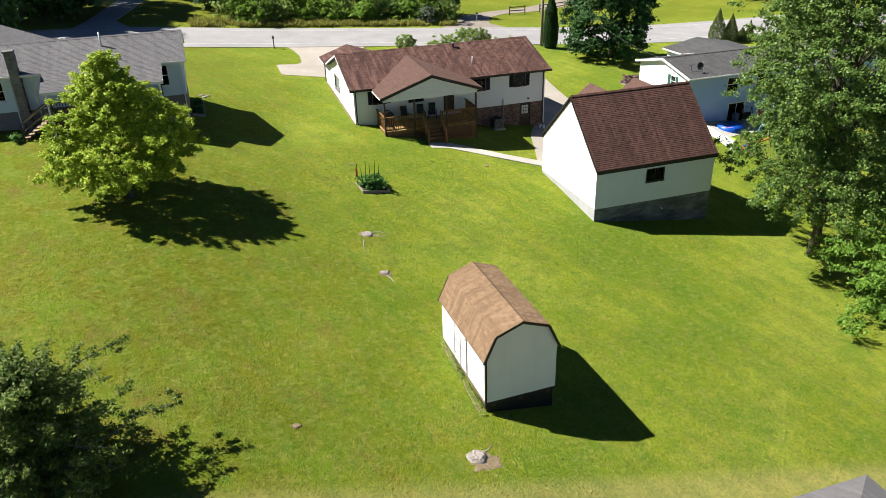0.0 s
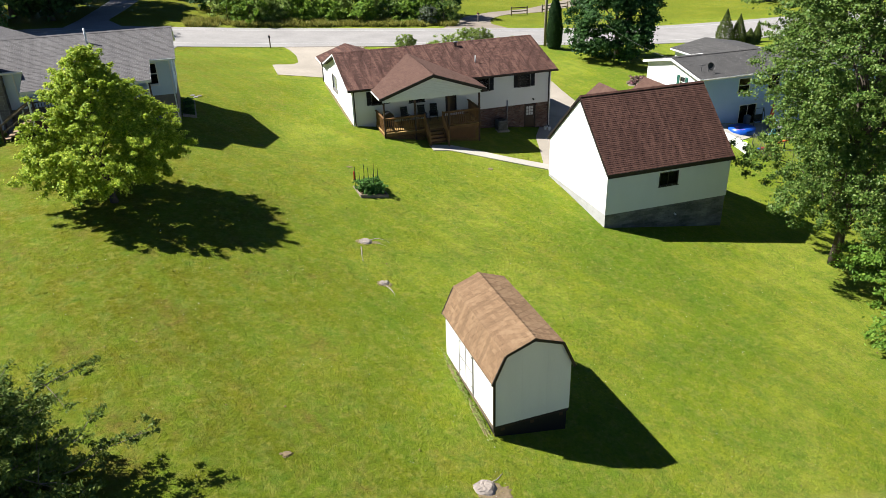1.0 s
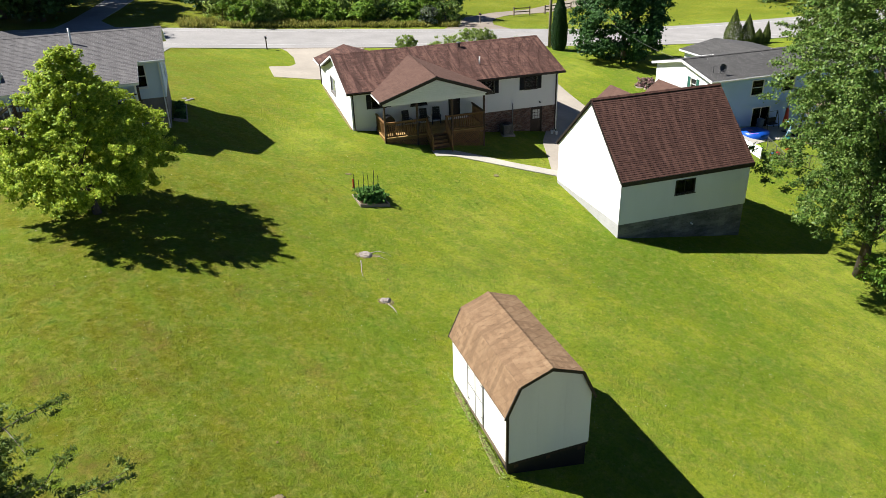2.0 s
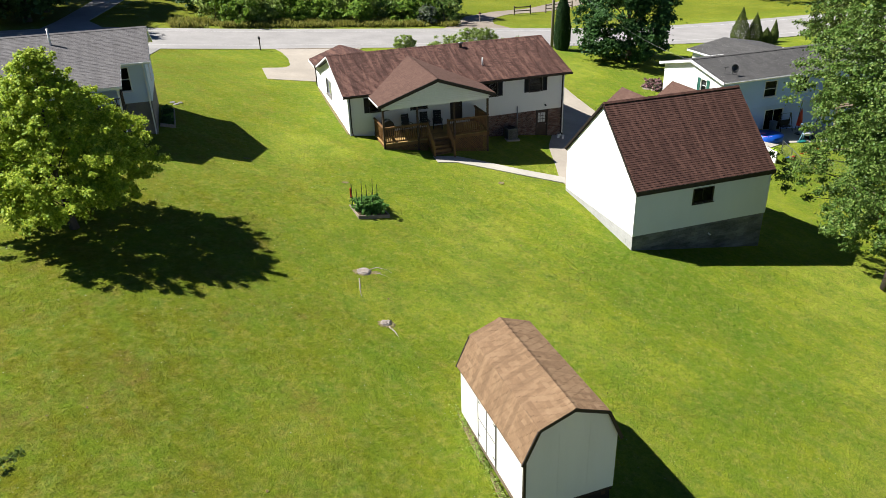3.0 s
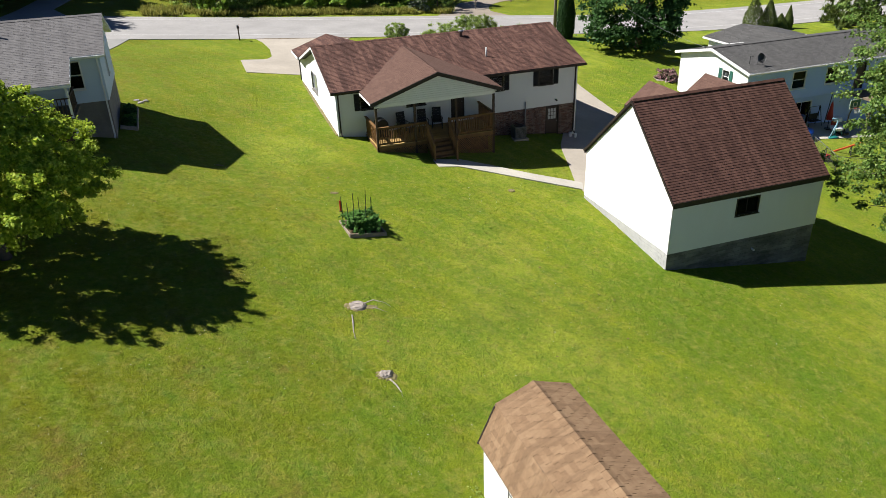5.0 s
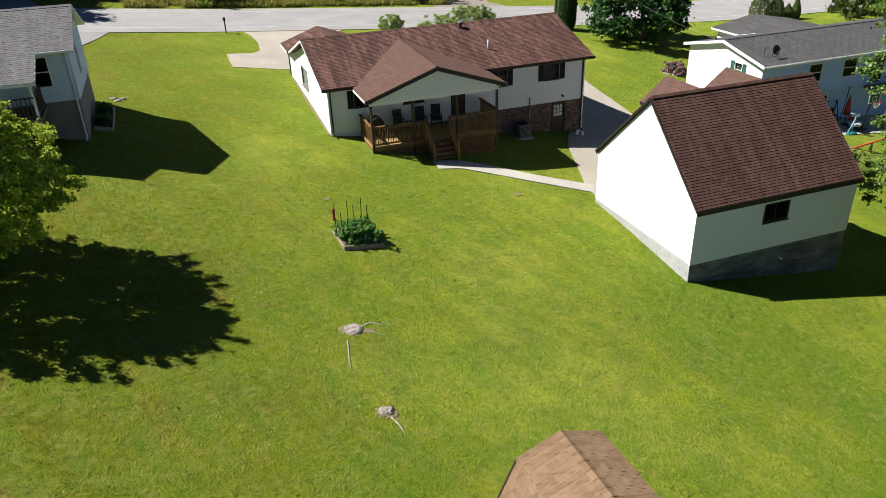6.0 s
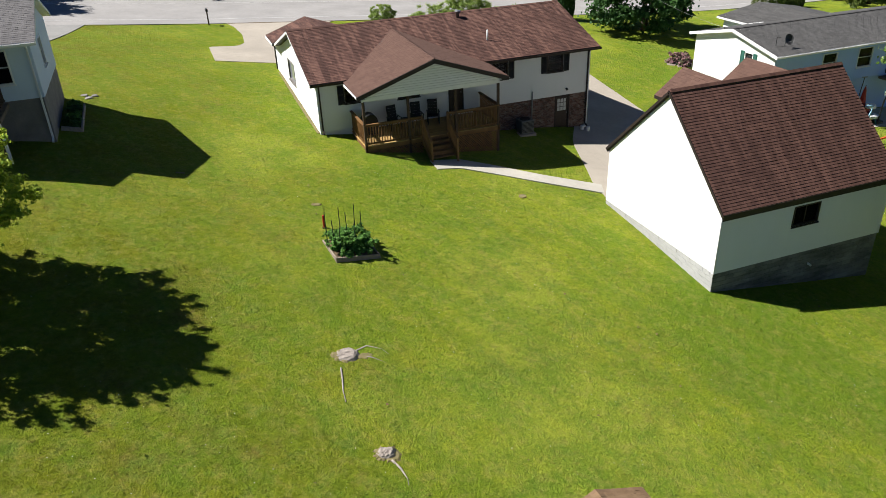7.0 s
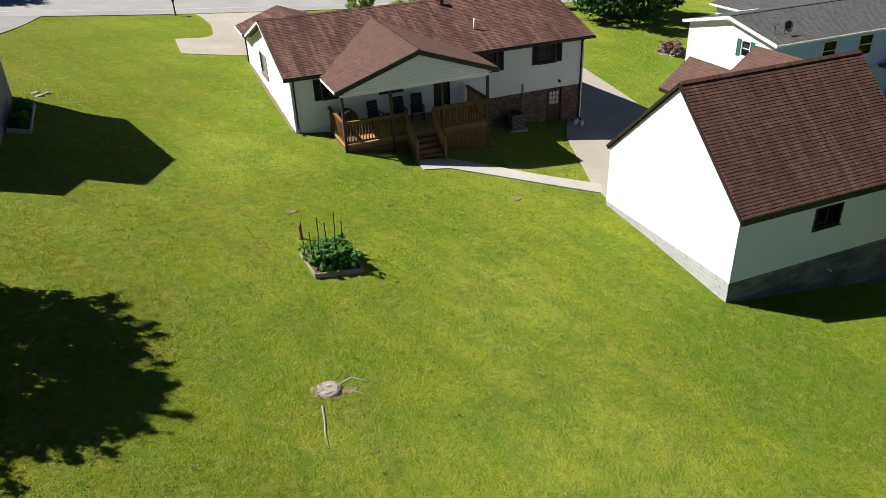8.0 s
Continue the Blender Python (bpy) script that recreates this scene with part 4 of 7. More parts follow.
def stringer(x, y0, z, yb, z0):
    g = Geo()
    prof = [(y0, z - 0.05), (y0, z - 0.38), (yb + 0.1, z0 - 0.08), (yb, z0 - 0.02), (yb, z0 + 0.14)]
    g.v = [(x + d, y, zz) for d in (-0.022, 0.022) for y, zz in prof]
    n = len(prof)
    g.f = [tuple(range(n)), tuple(range(2 * n - 1, n - 1, -1))] + [(i, n + i, n + (i + 1) % n, (i + 1) % n) for i in range(n)]
    return g


def porch_chair():
    """A dark patio armchair."""
    c = thing("patio_chair", (13.9, 49.9, 3.12), "charcoal mesh patio armchair on the porch", "chair", "chairs on the porch")
    part("seat", Geo().box((-0.27, -0.25, 0.4), (0.27, 0.26, 0.45)), M_CHARC, c, bevel=0.02)
    g = Geo()
    for i in range(5):
        a = i / 5 * 0.72
        g.box((-0.26, 0.22 + a * 0.25, 0.45 + a), (0.26, 0.25 + a * 0.25, 0.45 + a + 0.143))
    part("backrest", g, M_CHARC, c)
    for s in (-1, 1):
        part("armrest", Geo().box((s * 0.3 - 0.035, -0.26, 0.62), (s * 0.3 + 0.035, 0.28, 0.65)), M_BLACK, c, bevel=0.01)
        for y in (-0.22, 0.22):
            part("leg", Geo().beam((s * 0.29, y, 0.0), (s * 0.29, y * 0.9, 0.62), 0.035, 0.035, (0, 1, 0)), M_BLACK, c)
    return c


def porch_things():
    c = porch_chair()
    c.matrix_basis = pose(14.5, 50.0, 3.12, 0, 0, 8)
    for x, y, r in ((15.72, 50.0, -5), (16.62, 50.05, -14)):
        copy_thing(c, pose(x, y, 3.12, 0, 0, r))
    t = thing("side_table", (15.05, 49.95, 3.12), "small dark round side table between the porch chairs", "table")
    part("tabletop", Geo().tube([(0, 0, 0.48), (0, 0, 0.51)], [0.24, 0.24], 16), M_BLACK, t)
    for k in range(3):
        a = k * 2.09
        part("leg", Geo().beam((0.05 * math.cos(a), 0.05 * math.sin(a), 0.48), (0.2 * math.cos(a), 0.2 * math.sin(a), 0), 0.025), M_BLACK, t)
    g = thing("covered_grill", (13.15, 49.9, 3.12), "barbecue grill under a fitted black cover", "grill")
    prof = [(-0.4, 0), (0.4, 0), (0.42, 0.6), (0.36, 0.85), (0.2, 1.02), (0, 1.08), (-0.2, 1.02), (-0.36, 0.85), (-0.42, 0.6)]
    part("cover", Geo().prism(prof, 0.55, Matrix.Translation((0, -0.28, 0.02))), M_BLACK, g, bevel=0.03)
    part("wheel", Geo().tube([(-0.36, -0.2, 0.07), (-0.36, -0.16, 0.07)], [0.07, 0.07], 12), M_BLACK, g)
    ac = thing("air_conditioner", (22.05, 50.3, gz(22.05, 50.3)), "dark grey air conditioning unit beside the brick wall", "air conditioner")
    b = part("casing", Geo().box((-0.38, -0.38, 0.05), (0.38, 0.38, 0.8)), M_ACG, ac, bevel=0.03)
    part("pad", Geo().box((-0.48, -0.48, -0.1), (0.48, 0.48, 0.05)), M_CONC, ac)
    part("fan_guard", Geo().tube([(0, 0, 0.8), (0, 0, 0.83)], [0.3, 0.28], 16), M_BLACK, ac)
    gg = Geo()
    for k in range(9):
        z = 0.14 + k * 0.07
        gg.box((-0.345, -0.392, z), (0.345, -0.38, z + 0.03))
    part("louvre", gg, M_BLACK, ac)
    for x, y, r in ((25.75, 50.35, 0.12), (26.05, 50.2, 0.1)):
        bk = thing("bucket", (x, y, gz(x, y) + 0.045), "small white bucket by the basement door", "bucket", "buckets by the basement door")
        part("body", Geo().tube([(0, 0, 0), (0, 0, 0.26)], [r * 0.8, r], 12), M_GALV, bk)
        part("handle", Geo().tube([(-r, 0, 0.25), (-r * 0.7, 0, 0.33), (0, 0, 0.37), (r * 0.7, 0, 0.33), (r, 0, 0.25)], [0.006] * 5, 5), M_METAL, bk)


M_ACG = plain("grey_green_metal", (0.143, 0.1463, 0.1365), 0.25, 5.0, 0.55, 0.3)
M_METALD = plain("dark_grey_metal", (0.0325, 0.0338, 0.0358), 0.25, 5.0, 0.5, 0.5)


# ---- the garage ----
def garage():
    h = thing("garage", (0, 0, 0), "white-sided garage with steep red-brown shingle roof on a block foundation", "garage")
    X0, X1, YS, YN, ZB, ZE = 22.0, 30.25, 34.36, 41.85, 1.07, 3.55
    op = [(3.42, 4.7, 2.34, 3.2)]
    f = wall(h, (X0, YS), (1, 0), X1 - X0, ZB, ZE, M_SIDE, op, label="shaded white lap-sided wall")
    window(h, f, op[0], frame=M_DTRIM, rails=0, mull=1, label="dark sliding window")
    wall(h, (X0, YN), (0, -1), YN - YS, ZB, ZE, M_SIDE, (), gable=(3.46, 3.745), label="smooth sunlit white gable wall", lap=False)
    wall(h, (X1, YS), (0, 1), YN - YS, ZB, ZE, M_SIDE, (), gable=(3.46, 3.745))
    wall(h, (X1, YN), (-1, 0), X1 - X0, ZB, ZE, M_SIDE, (), lap=False)
    part("floor", Geo().box((X0 + 0.25, YS + 0.25, ZB - 0.15), (X1 - 0.25, YN - 0.25, ZB)), M_DECK2, h)
    # block foundation
    g = Geo().box((X0 + 0.03, YS + 0.03, -1.6), (X1 - 0.03, YS + 0.22, ZB - 0.004)).box((X0 + 0.03, YS + 0.22, -1.6), (X0 + 0.22, YN - 0.22, ZB - 0.004))
    g.box((X1 - 0.22, YS + 0.22, -1.6), (X1 - 0.03, YN - 0.22, ZB - 0.004)).box((X0 + 0.03, YN - 0.22, -1.6), (X1 - 0.03, YN - 0.03, ZB - 0.004))
    base = part("foundation", g, M_MORTAR, h, "grey concrete block foundation")
    rng = random.Random(4)
    bw, bh, j = 0.405, 0.2, 0.012
    for (o, u, L) in (((X0 + 0.012, YS + 0.012), (1, 0), X1 - X0 - 0.024), ((X0 + 0.012, YN), (0, -1), YN - YS - 0.02)):
        ff = wall_xf(o, u)
        k, z = 0, ZB - bh
        while z > -1.2:
            s = -(bw / 2 if k % 2 else 0)
            while s < L:
                a, b = max(s, 0.0), min(s + bw - j, L)
                p = ff((a + b) / 2, 0, 0)
                if b - a > 0.05 and z + bh > gz(p[0], p[1]) - 0.05:
                    g = Geo()
                    slab(g, ff, a, b, -0.03, rng.uniform(0, 0.006), z, z + bh - j)
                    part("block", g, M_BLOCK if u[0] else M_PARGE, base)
                s += bw
            z -= bh
            k += 1
    part("drain_pipe", Geo().tube([f(4.75, -0.02, 0.42), f(4.75, 0.16, 0.4)], [0.045, 0.045], 8), M_GALV, h)
    # roof
    gable_roof(h, 21.93, 30.42, 34.24, 3.6, 38.05, 7.2, 41.96, 3.6, M_ROOF2, M_DTRIM, 0.2, singles=(0.3, 4.6, 0.6, 4.0), seed=21, butt=0.016, course=0.127, vent=0.02)
    g = Geo()
    g.beam((21.9, 34.22, 3.53), (21.9, 38.05, 7.14), 0.03, 0.11)
    g.beam((21.9, 41.98, 3.53), (21.9, 38.05, 7.14), 0.03, 0.11)
    part("rake_board", g, M_DTRIM, h)
    part("eave_board", Geo().box((21.92, 34.2, 3.36), (30.43, 34.235, 3.6)), M_DTRIM, h)
    g = Geo()
    for x in (X0 - 0.012, ):
        g.box((x - 0.01, YS - 0.03, ZB), (x + 0.08, YS - 0.005, ZE - 0.15)).box((x - 0.015, YS - 0.03, ZB), (x + 0.01, YS + 0.08, ZE - 0.15))
    part("corner_board", g, M_TRIM, h)
    part("corner_board", Geo().box((X1 - 0.08, YS - 0.03, ZB), (X1 + 0.02, YS - 0.005, ZE - 0.15)), M_TRIM, h)
    # two dormers on the far slope
    for x in (25.0, 28.35):
        w, zp, ze = 1.35, 7.0, 5.95
        yf = 41.0
        g = Geo()
        prof = [(x - w, ze), (x, zp), (x + w, ze), (x + w, ze - 0.14), (x, zp - 0.14), (x - w, ze - 0.14)]
        yb = [39.3, 38.2, 39.3, 39.3, 38.2, 39.3]
        g.v = [(a, yf + 0.25, z) for a, z in prof] + [(a, b, z) for (a, z), b in zip(prof, yb)]
        g.f = [(0, 6, 7, 1), (1, 7, 8, 2), (2, 8, 9, 3), (3, 9, 10, 4), (4, 10, 11, 5), (5, 11, 6, 0), (0, 1, 4, 5), (1, 2, 3, 4), (6, 11, 10, 7), (7, 10, 9, 8)]
        dm = part("dormer", g, M_DTRIM, h, "small gabled dormer with brown shingles")
        for sg in (-1, 1):
            ww = Vector((-sg * w, 0, zp - ze))
            shingles(dm, (x + sg * w, 38.2, ze + 0.006), (0, 1, 0), ww, yf + 0.25 - 38.2, ww.length, M_ROOF1P, seed=31 + sg, inside=lambda s, t: 38.2 + s > 39.35 - t * 0.62)
        g = Geo()
        vs = [(a, y, z) for y in (yf, yf - 0.1) for a, z in ((x - w + 0.15, ze - 1.5), (x + w - 0.15, ze - 1.5), (x + w - 0.15, ze - 0.03), (x, zp - 0.16), (x - w + 0.15, ze - 0.03))]
        g.add(vs, [(4, 3, 2, 1, 0), (5, 6, 7, 8, 9), (0, 1, 6, 5), (1, 2, 7, 6), (4, 0, 5, 9)])
        part("dormer_face", g, M_SIDE, dm)


# ---- the garden shed ----
def shed():
    h = thing("garden_shed", (0, 0, 0), "cream gambrel garden shed with tan shingle roof on skids", "shed")
    X0, X1, Y0, Y1, ZB, ZE = 8.84, 11.78, 18.9, 23.75, 1.5, 3.5
    XM1, XM2, XR = 9.23, 11.38, 10.29
    ZM, ZR = 4.48, 4.88
    # floor frame and skids
    part("floor", Geo().box((X0 + 0.02, Y0 + 0.02, ZB - 0.14), (X1 - 0.02, Y1 - 0.02, ZB - 0.004)), M_DTRIM, h)
    for x in (9.2, 10.35, 11.5):
        part("skid", Geo().box((x - 0.07, Y0 + 0.05, ZB - 0.3), (x + 0.07, Y1 - 0.05, ZB - 0.142)), M_POST, h)
    # block piers down to the slope
    for x in (9.2, 10.35, 11.5):
        for y in (19.1, 21.3, 23.5):
            zb = gz(x, y) - 0.1
            if ZB - 0.302 - zb > 0.05:
                part("pier", Geo().box((x - 0.2, y - 0.1, zb), (x + 0.2, y + 0.1, ZB - 0.302)), M_BLOCK, h, bevel=0.01)
    # gable ends: panel sheets
    prof = [(X0, ZB), (X1, ZB), (X1, ZE), (XM2, ZM - 0.02), (XR, ZR - 0.03), (XM1, ZM - 0.02), (X0, ZE)]
    for y, d, nm in ((Y0, 0.06, "gable_wall"), (Y1 - 0.06, 0.06, "gable_wall")):
        part(nm, Geo().prism(prof, d, Matrix.Translation((0, y, 0))), M_CREAM, h, "smooth cream-painted end wall")
    g = Geo()
    for x in (9.9, 10.86):
        g.box((x - 0.006, Y0 - 0.006, ZB + 0.01), (x + 0.006, Y0 - 0.001, 4.3))
    part("panel_joint", g, M_CREAM, h)
    for x, nm in ((X0, "side_wall"), (X1 - 0.06, "side_wall")):
        part(nm, Geo().box((x, Y0 + 0.06, ZB), (x + 0.06, Y1 - 0.06, ZE - 0.02)), M_CREAM, h, "cream-painted side wall")
    # double doors in the sunlit side
    yA, yM, yB = 20.83, 21.51, 22.2
    for a, b in ((yA, yM), (yM, yB)):
        dr = part("door", Geo().box((X0 - 0.022, a + 0.008, ZB + 0.03), (X0 - 0.002, b - 0.008, ZE - 0.12)), M_CREAM, h, "flat cream shed door", bevel=0.004)
        for zh in (ZB + 0.3, ZE - 0.4):
            part("hinge", Geo().box((X0 - 0.03, (a if a == yA else b - 0.2), zh), (X0 - 0.023, (a + 0.2 if a == yA else b), zh + 0.05)), M_BLACK, dr)
    g = Geo()
    for y in (yA, yM, yB):
        g.box((X0 - 0.034, y - 0.022, ZB), (X0 - 0.0225, y + 0.022, ZE - 0.02))
    g.box((X0 - 0.031, yA + 0.022, 2.45), (X0 - 0.0225, yM - 0.022, 2.49))
    g.box((X0 - 0.031, yM + 0.022, 2.45), (X0 - 0.0225, yB - 0.022, 2.49))
    part("door_trim", g, M_GREYTRIM, h, "thin grey door battens")
    # dark corner and rake trims
    g = Geo()
    g.box((X0 - 0.02, Y0 - 0.025, ZB - 0.25), (X0 + 0.05, Y0 - 0.002, ZE)).box((X0 - 0.024, Y0 - 0.024, ZB - 0.25), (X0 - 0.001, Y0 + 0.06, ZE))
    part("corner_trim", g, M_DTRIM, h)
    part("sill_board", Geo().box((X0 - 0.02, Y0 + 0.07, ZB - 0.14), (X0 - 0.001, Y1, ZB - 0.002)), M_DECK2, h)
    over = 0.11
    ends = [(X0 - 0.1, ZE - 0.1), (XM1, ZM), (XR, ZR), (XM2, ZM), (X1 + 0.1, ZE - 0.1)]
    for y, nm in ((Y0 - over, "rake_trim"), (Y1 + over - 0.05, "rake_trim")):
        g = Geo()
        for (xa, za), (xb, zb) in zip(ends, ends[1:]):
            g.beam((xa, y + 0.02, za - 0.045), (xb, y + 0.02, zb - 0.045), 0.045, 0.1)
        part(nm, g, M_DTRIM, h, "dark brown rake trim")
    # roof decks and shingles
    g = Geo()
    n = len(ends)
    low = [(x * 1.0, z - 0.04) for x, z in ends]
    g.v = [(x, y, z) for y in (Y0 - over, Y1 + over) for x, z in ends + low[::-1]]
    m = 2 * n
    g.f = [(i, m + i, m + (i + 1) % m, (i + 1) % m) for i in range(m)] + [(i, i + 1, m - 2 - i, m - 1 - i) for i in range(n - 1)] + [(m + i + 1, m + i, 2 * m - 1 - i, 2 * m - 2 - i) for i in range(n - 1)]
    roof = part("roof", g, M_DTRIM, h, "gambrel roof of weathered tan shingles")
    L = Y1 - Y0 + 2 * over
    yb = Y1 + over
    for i, (a, b) in enumerate(((0, 1), (1, 2), (4, 3), (3, 2))):
        (xa, za), (xb, zb) = ends[a], ends[b]
        w = Vector((xb - xa, 0, zb - za))
        shingles(roof, (xa, Y0 - over, za + 0.012), (0, 1, 0), w, L, w.length, M_ROOF3, tabw=0.3, course=0.14, singles=(0, 9, 0, 9) if i < 2 else None, seed=41 + i)
    sl = (ZR - ZM) / (XR - XM1)
    ridge_caps(roof, lambda k, e, up: (XR + e * 0.13, Y0 - over + k, ZR + up - (0.13 * sl if e else -0.012)), L, M_ROOF3)
    # added black sheets down to the slope, standing in for the shadowed gap
    for a, c in (((X0 + 0.06, Y0 + 0.06), (X1 - 0.06, Y0 + 0.12)), ((X0 + 0.06, Y0 + 0.121), (X0 + 0.12, Y1 - 0.06))):
        part("skirt", Geo().box((*a, -0.3), (*c, ZB - 0.142)), M_SHUT, h, "black sheet in place of the shadow under the shed")
    h.matrix_basis = Matrix.Translation((10.35, 18.9, 0)) @ pose(0, 0, 0, 0, 0, 1.4) @ Matrix.Translation((-10.35, -18.9, 0))


M_GREYPANE = plain("grey_reflecting_pane", (0.2132, 0.2214, 0.2378), 0.15, 2.0, 0.12, spec=0.5, bump=0, fine=25)
M_GREYTRIM = plain("grey_batten", (0.143, 0.13, 0.117), 0.2, 4.0, 0.8)


# ---- the grey-roofed neighbour ----
def grey_house():
    h = thing("house", (0, 0, 0), "pale blue-white sided house with grey shingle roof and back porch", "house")
    X0, X1, YS, YN, ZF, ZE = -20.0, -0.62, 48.65, 54.6, 7.3, 9.5
    ops = [(X - X0, X - X0 + w, a, b) for X, w, a, b in ((-2.25, 0.75, 7.95, 9.3), (-8.35, 1.0, 8.0, 9.2), (-11.9, 0.8, 8.0, 9.2), (-5.0, 0.9, 7.3, 9.3))]
    f = wall(h, (X0, YS), (1, 0), X1 - X0, ZF, ZE, M_SIDE3, ops, label="pale blue-white lap-sided wall in shade")
    for o in ops[:3]:
        window(h, f, o, False, 0.0)
    door(h, f, ops[3], M_DOOR)
    fe = wall(h, (X1, YS), (0, 1), YN - YS, ZF, ZE, M_SIDE3, [(2.3, 3.2, 8.0, 9.2)], gable=(1.2, 2.975))
    window(h, fe, (2.3, 3.2, 8.0, 9.2))
    wall(h, (X1, YN), (-1, 0), X1 - X0, ZF, ZE, M_SIDE3, (), lap=False)
    wall(h, (X0, YN), (0, -1), YN - YS, ZF, ZE, M_SIDE3, (), gable=(1.2, 2.975), lap=False)
    part("foundation", Geo().box((X0, YS + 0.03, 4.0), (X1 - 0.03, YN - 0.03, ZF - 0.004)), M_STONE, h, "brown-grey rendered foundation")
    part("floor", Geo().box((X0 + 0.2, YS + 0.2, ZF - 0.003), (X1 - 0.2, YN - 0.2, ZF + 0.03)), M_DECK2, h)
    roof = gable_roof(h, X0 - 0.3, -0.3, 48.2, 9.58, 51.6, 10.9, 55.0, 9.58, M_ROOF4, M_TRIM, 0.14, seed=51, butt=0.007)
    # porch roof carries the slope on towards the yard
    sl = (10.9 - 9.58) / 3.4
    y1, z1 = 46.15, 9.58 - 2.05 * sl
    g = Geo()
    prof = [(48.22, 9.6), (y1, z1 + 0.01), (y1, z1 - 0.12), (48.22, 9.47)]
    g.v = [(x, y, z) for x in (-8.75, -1.8) for y, z in prof]
    g.f = [(0, 1, 5, 4), (1, 2, 6, 5), (2, 3, 7, 6), (3, 0, 4, 7), (0, 3, 2, 1), (4, 5, 6, 7)]
    pr = part("porch_roof", g, M_TRIM, h, "grey-shingled porch roof with white edge")
    w = Vector((0, 48.22 - y1, 9.59 - z1))
    shingles(pr, (-8.75, y1, z1 + 0.02), (1, 0, 0), w, 6.95, w.length, M_ROOF4, seed=53, thick=0.007)
    for x in (-8.5, -5.2, -2.05):
        part("porch_post", Geo().beam((x, y1 + 0.2, gz(x, y1) - 0.2), (x, y1 + 0.2, z1 - 0.1), 0.1), M_TRIM, h, "white porch post")
    part("porch_floor", Geo().box((-8.6, y1 + 0.1, 7.1), (-1.95, YS - 0.03, 7.25)), M_DECK2, h)
    part("porch_skirt", Geo().box((-8.5, y1 + 0.3, 4.8), (-2.05, y1 + 0.36, 7.1)), M_POST, h)
    # rails and steps down to the west
    for a, b in (((-8.5, 46.3), (-2.05, 46.3)), ((-2.05, 46.3), (-2.05, 48.6))):
        A, B = Vector((*a, 7.25)), Vector((*b, 7.25))
        part("porch_rail", Geo().beam(A + Vector((0, 0, 0.9)), B + Vector((0, 0, 0.9)), 0.08, 0.05).beam(A + Vector((0, 0, 0.12)), B + Vector((0, 0, 0.12)), 0.04, 0.06), M_POST, h)
        k = int((B - A).length / 0.16)
        for i in range(1, k):
            p = A + (B - A) * i / k
            part("baluster", Geo().beam(p + Vector((0, 0, 0.1)), p + Vector((0, 0, 0.88)), 0.035, 0.035, (1, 0, 0)), M_POST, h)
    n = 6
    for i in range(n):
        x, z = -8.65 - 0.26 * i, 7.08 - i * 0.175
        part("tread", Geo().box((x - 0.28, 46.4, z - 0.05), (x + 0.02, 47.6, z)), M_TAN, h, "tan wooden step")
        part("riser", Geo().box((x - 0.02, 46.42, z - 0.17), (x, 47.58, z - 0.052)), M_TAN, h)
    for y in (46.38, 47.62):
        part("stair_rail", Geo().beam((-8.5, y, 8.1), (-10.3, y, 6.95), 0.05, 0.09).beam((-8.5, y, 7.65), (-10.3, y, 6.5), 0.04, 0.07), M_DECK2, h, "pale wooden stair rail")
        part("newel_post", Geo().beam((-10.25, y, 5.9), (-10.25, y, 7.0), 0.09), M_POST, h)
        part("newel_post", Geo().beam((-8.55, y, 5.9), (-8.55, y, 8.15), 0.09), M_POST, h)
    # chimney, vent, gutters
    g = Geo()
    rng = random.Random(6)
    z = 5.7
    ch = part("chimney", Geo().box((-10.45, 48.05, 5.5), (-9.97, 48.62, 10.95)), M_MORTAR, h, "rough grey stone chimney")
    k = 0
    while z < 10.95:
        hh = rng.uniform(0.16, 0.3)
        e = min(z + hh, 11.0)
        for face in range(2):
            s = 0.0
            L = 0.48 if face == 0 else 0.57
            while s < L - 0.05:
                b = min(s + rng.uniform(0.18, 0.4), L)
                g = Geo()
                if face == 0:
                    g.box((-10.45 + s + 0.01, 48.02 + rng.uniform(0, 0.02), z), (-10.45 + b - 0.01, 48.08, e - 0.02))
                else:
                    g.box((-9.99, 48.05 + s + 0.01, z), (-9.95 + rng.uniform(0, 0.02), 48.05 + b - 0.01, e - 0.02))
                part("stone", g, M_STONE2, ch)
                s = b
        z = e
    part("chimney_cap", Geo().box((-10.5, 48.0, 10.95), (-9.92, 48.67, 11.05)), M_BLOCK, ch)
    part("vent_pipe", Geo().tube([(-5.3, 50.5, 10.3), (-5.3, 50.5, 11.35)], [0.06, 0.06], 10), M_GALV, h, "white roof vent pipe", smooth=True)
    gutter(h, (X0, 48.19, 9.56), (-8.75, 48.19, 9.56), M_TRIM, (0, -1))
    gutter(h, (-1.8, 48.19, 9.56), (-0.3, 48.19, 9.56), M_TRIM, (0, -1))
    downspout(h, f, X1 - X0 - 0.12, 5.45, 9.5, M_TRIM)
    downspout(h, f, 9.35, 6.2, 9.5, M_TRIM)
    downspout(h, f, 10.6, 6.2, 9.5, M_TRIM)
    # cross wing at the back
    g = Geo()
    prof = [(-17.3, 9.25), (-13.2, 10.9), (-9.1, 9.25)]
    g.v = [(x, y, z) for y in (51.8, 61.0) for x, z in prof] + [(x, y, 9.1) for y in (51.8, 61.0) for x in (-17.3, -9.1)]
    g.f = [(0, 1, 4, 3), (1, 2, 5, 4), (0, 3, 8, 6), (2, 7, 9, 5), (0, 6, 7, 2, 1), (3, 4, 5, 9, 8), (6, 8, 9, 7)]
    wr = part("wing_roof", g, M_TRIM, h, "grey-shingled cross wing")
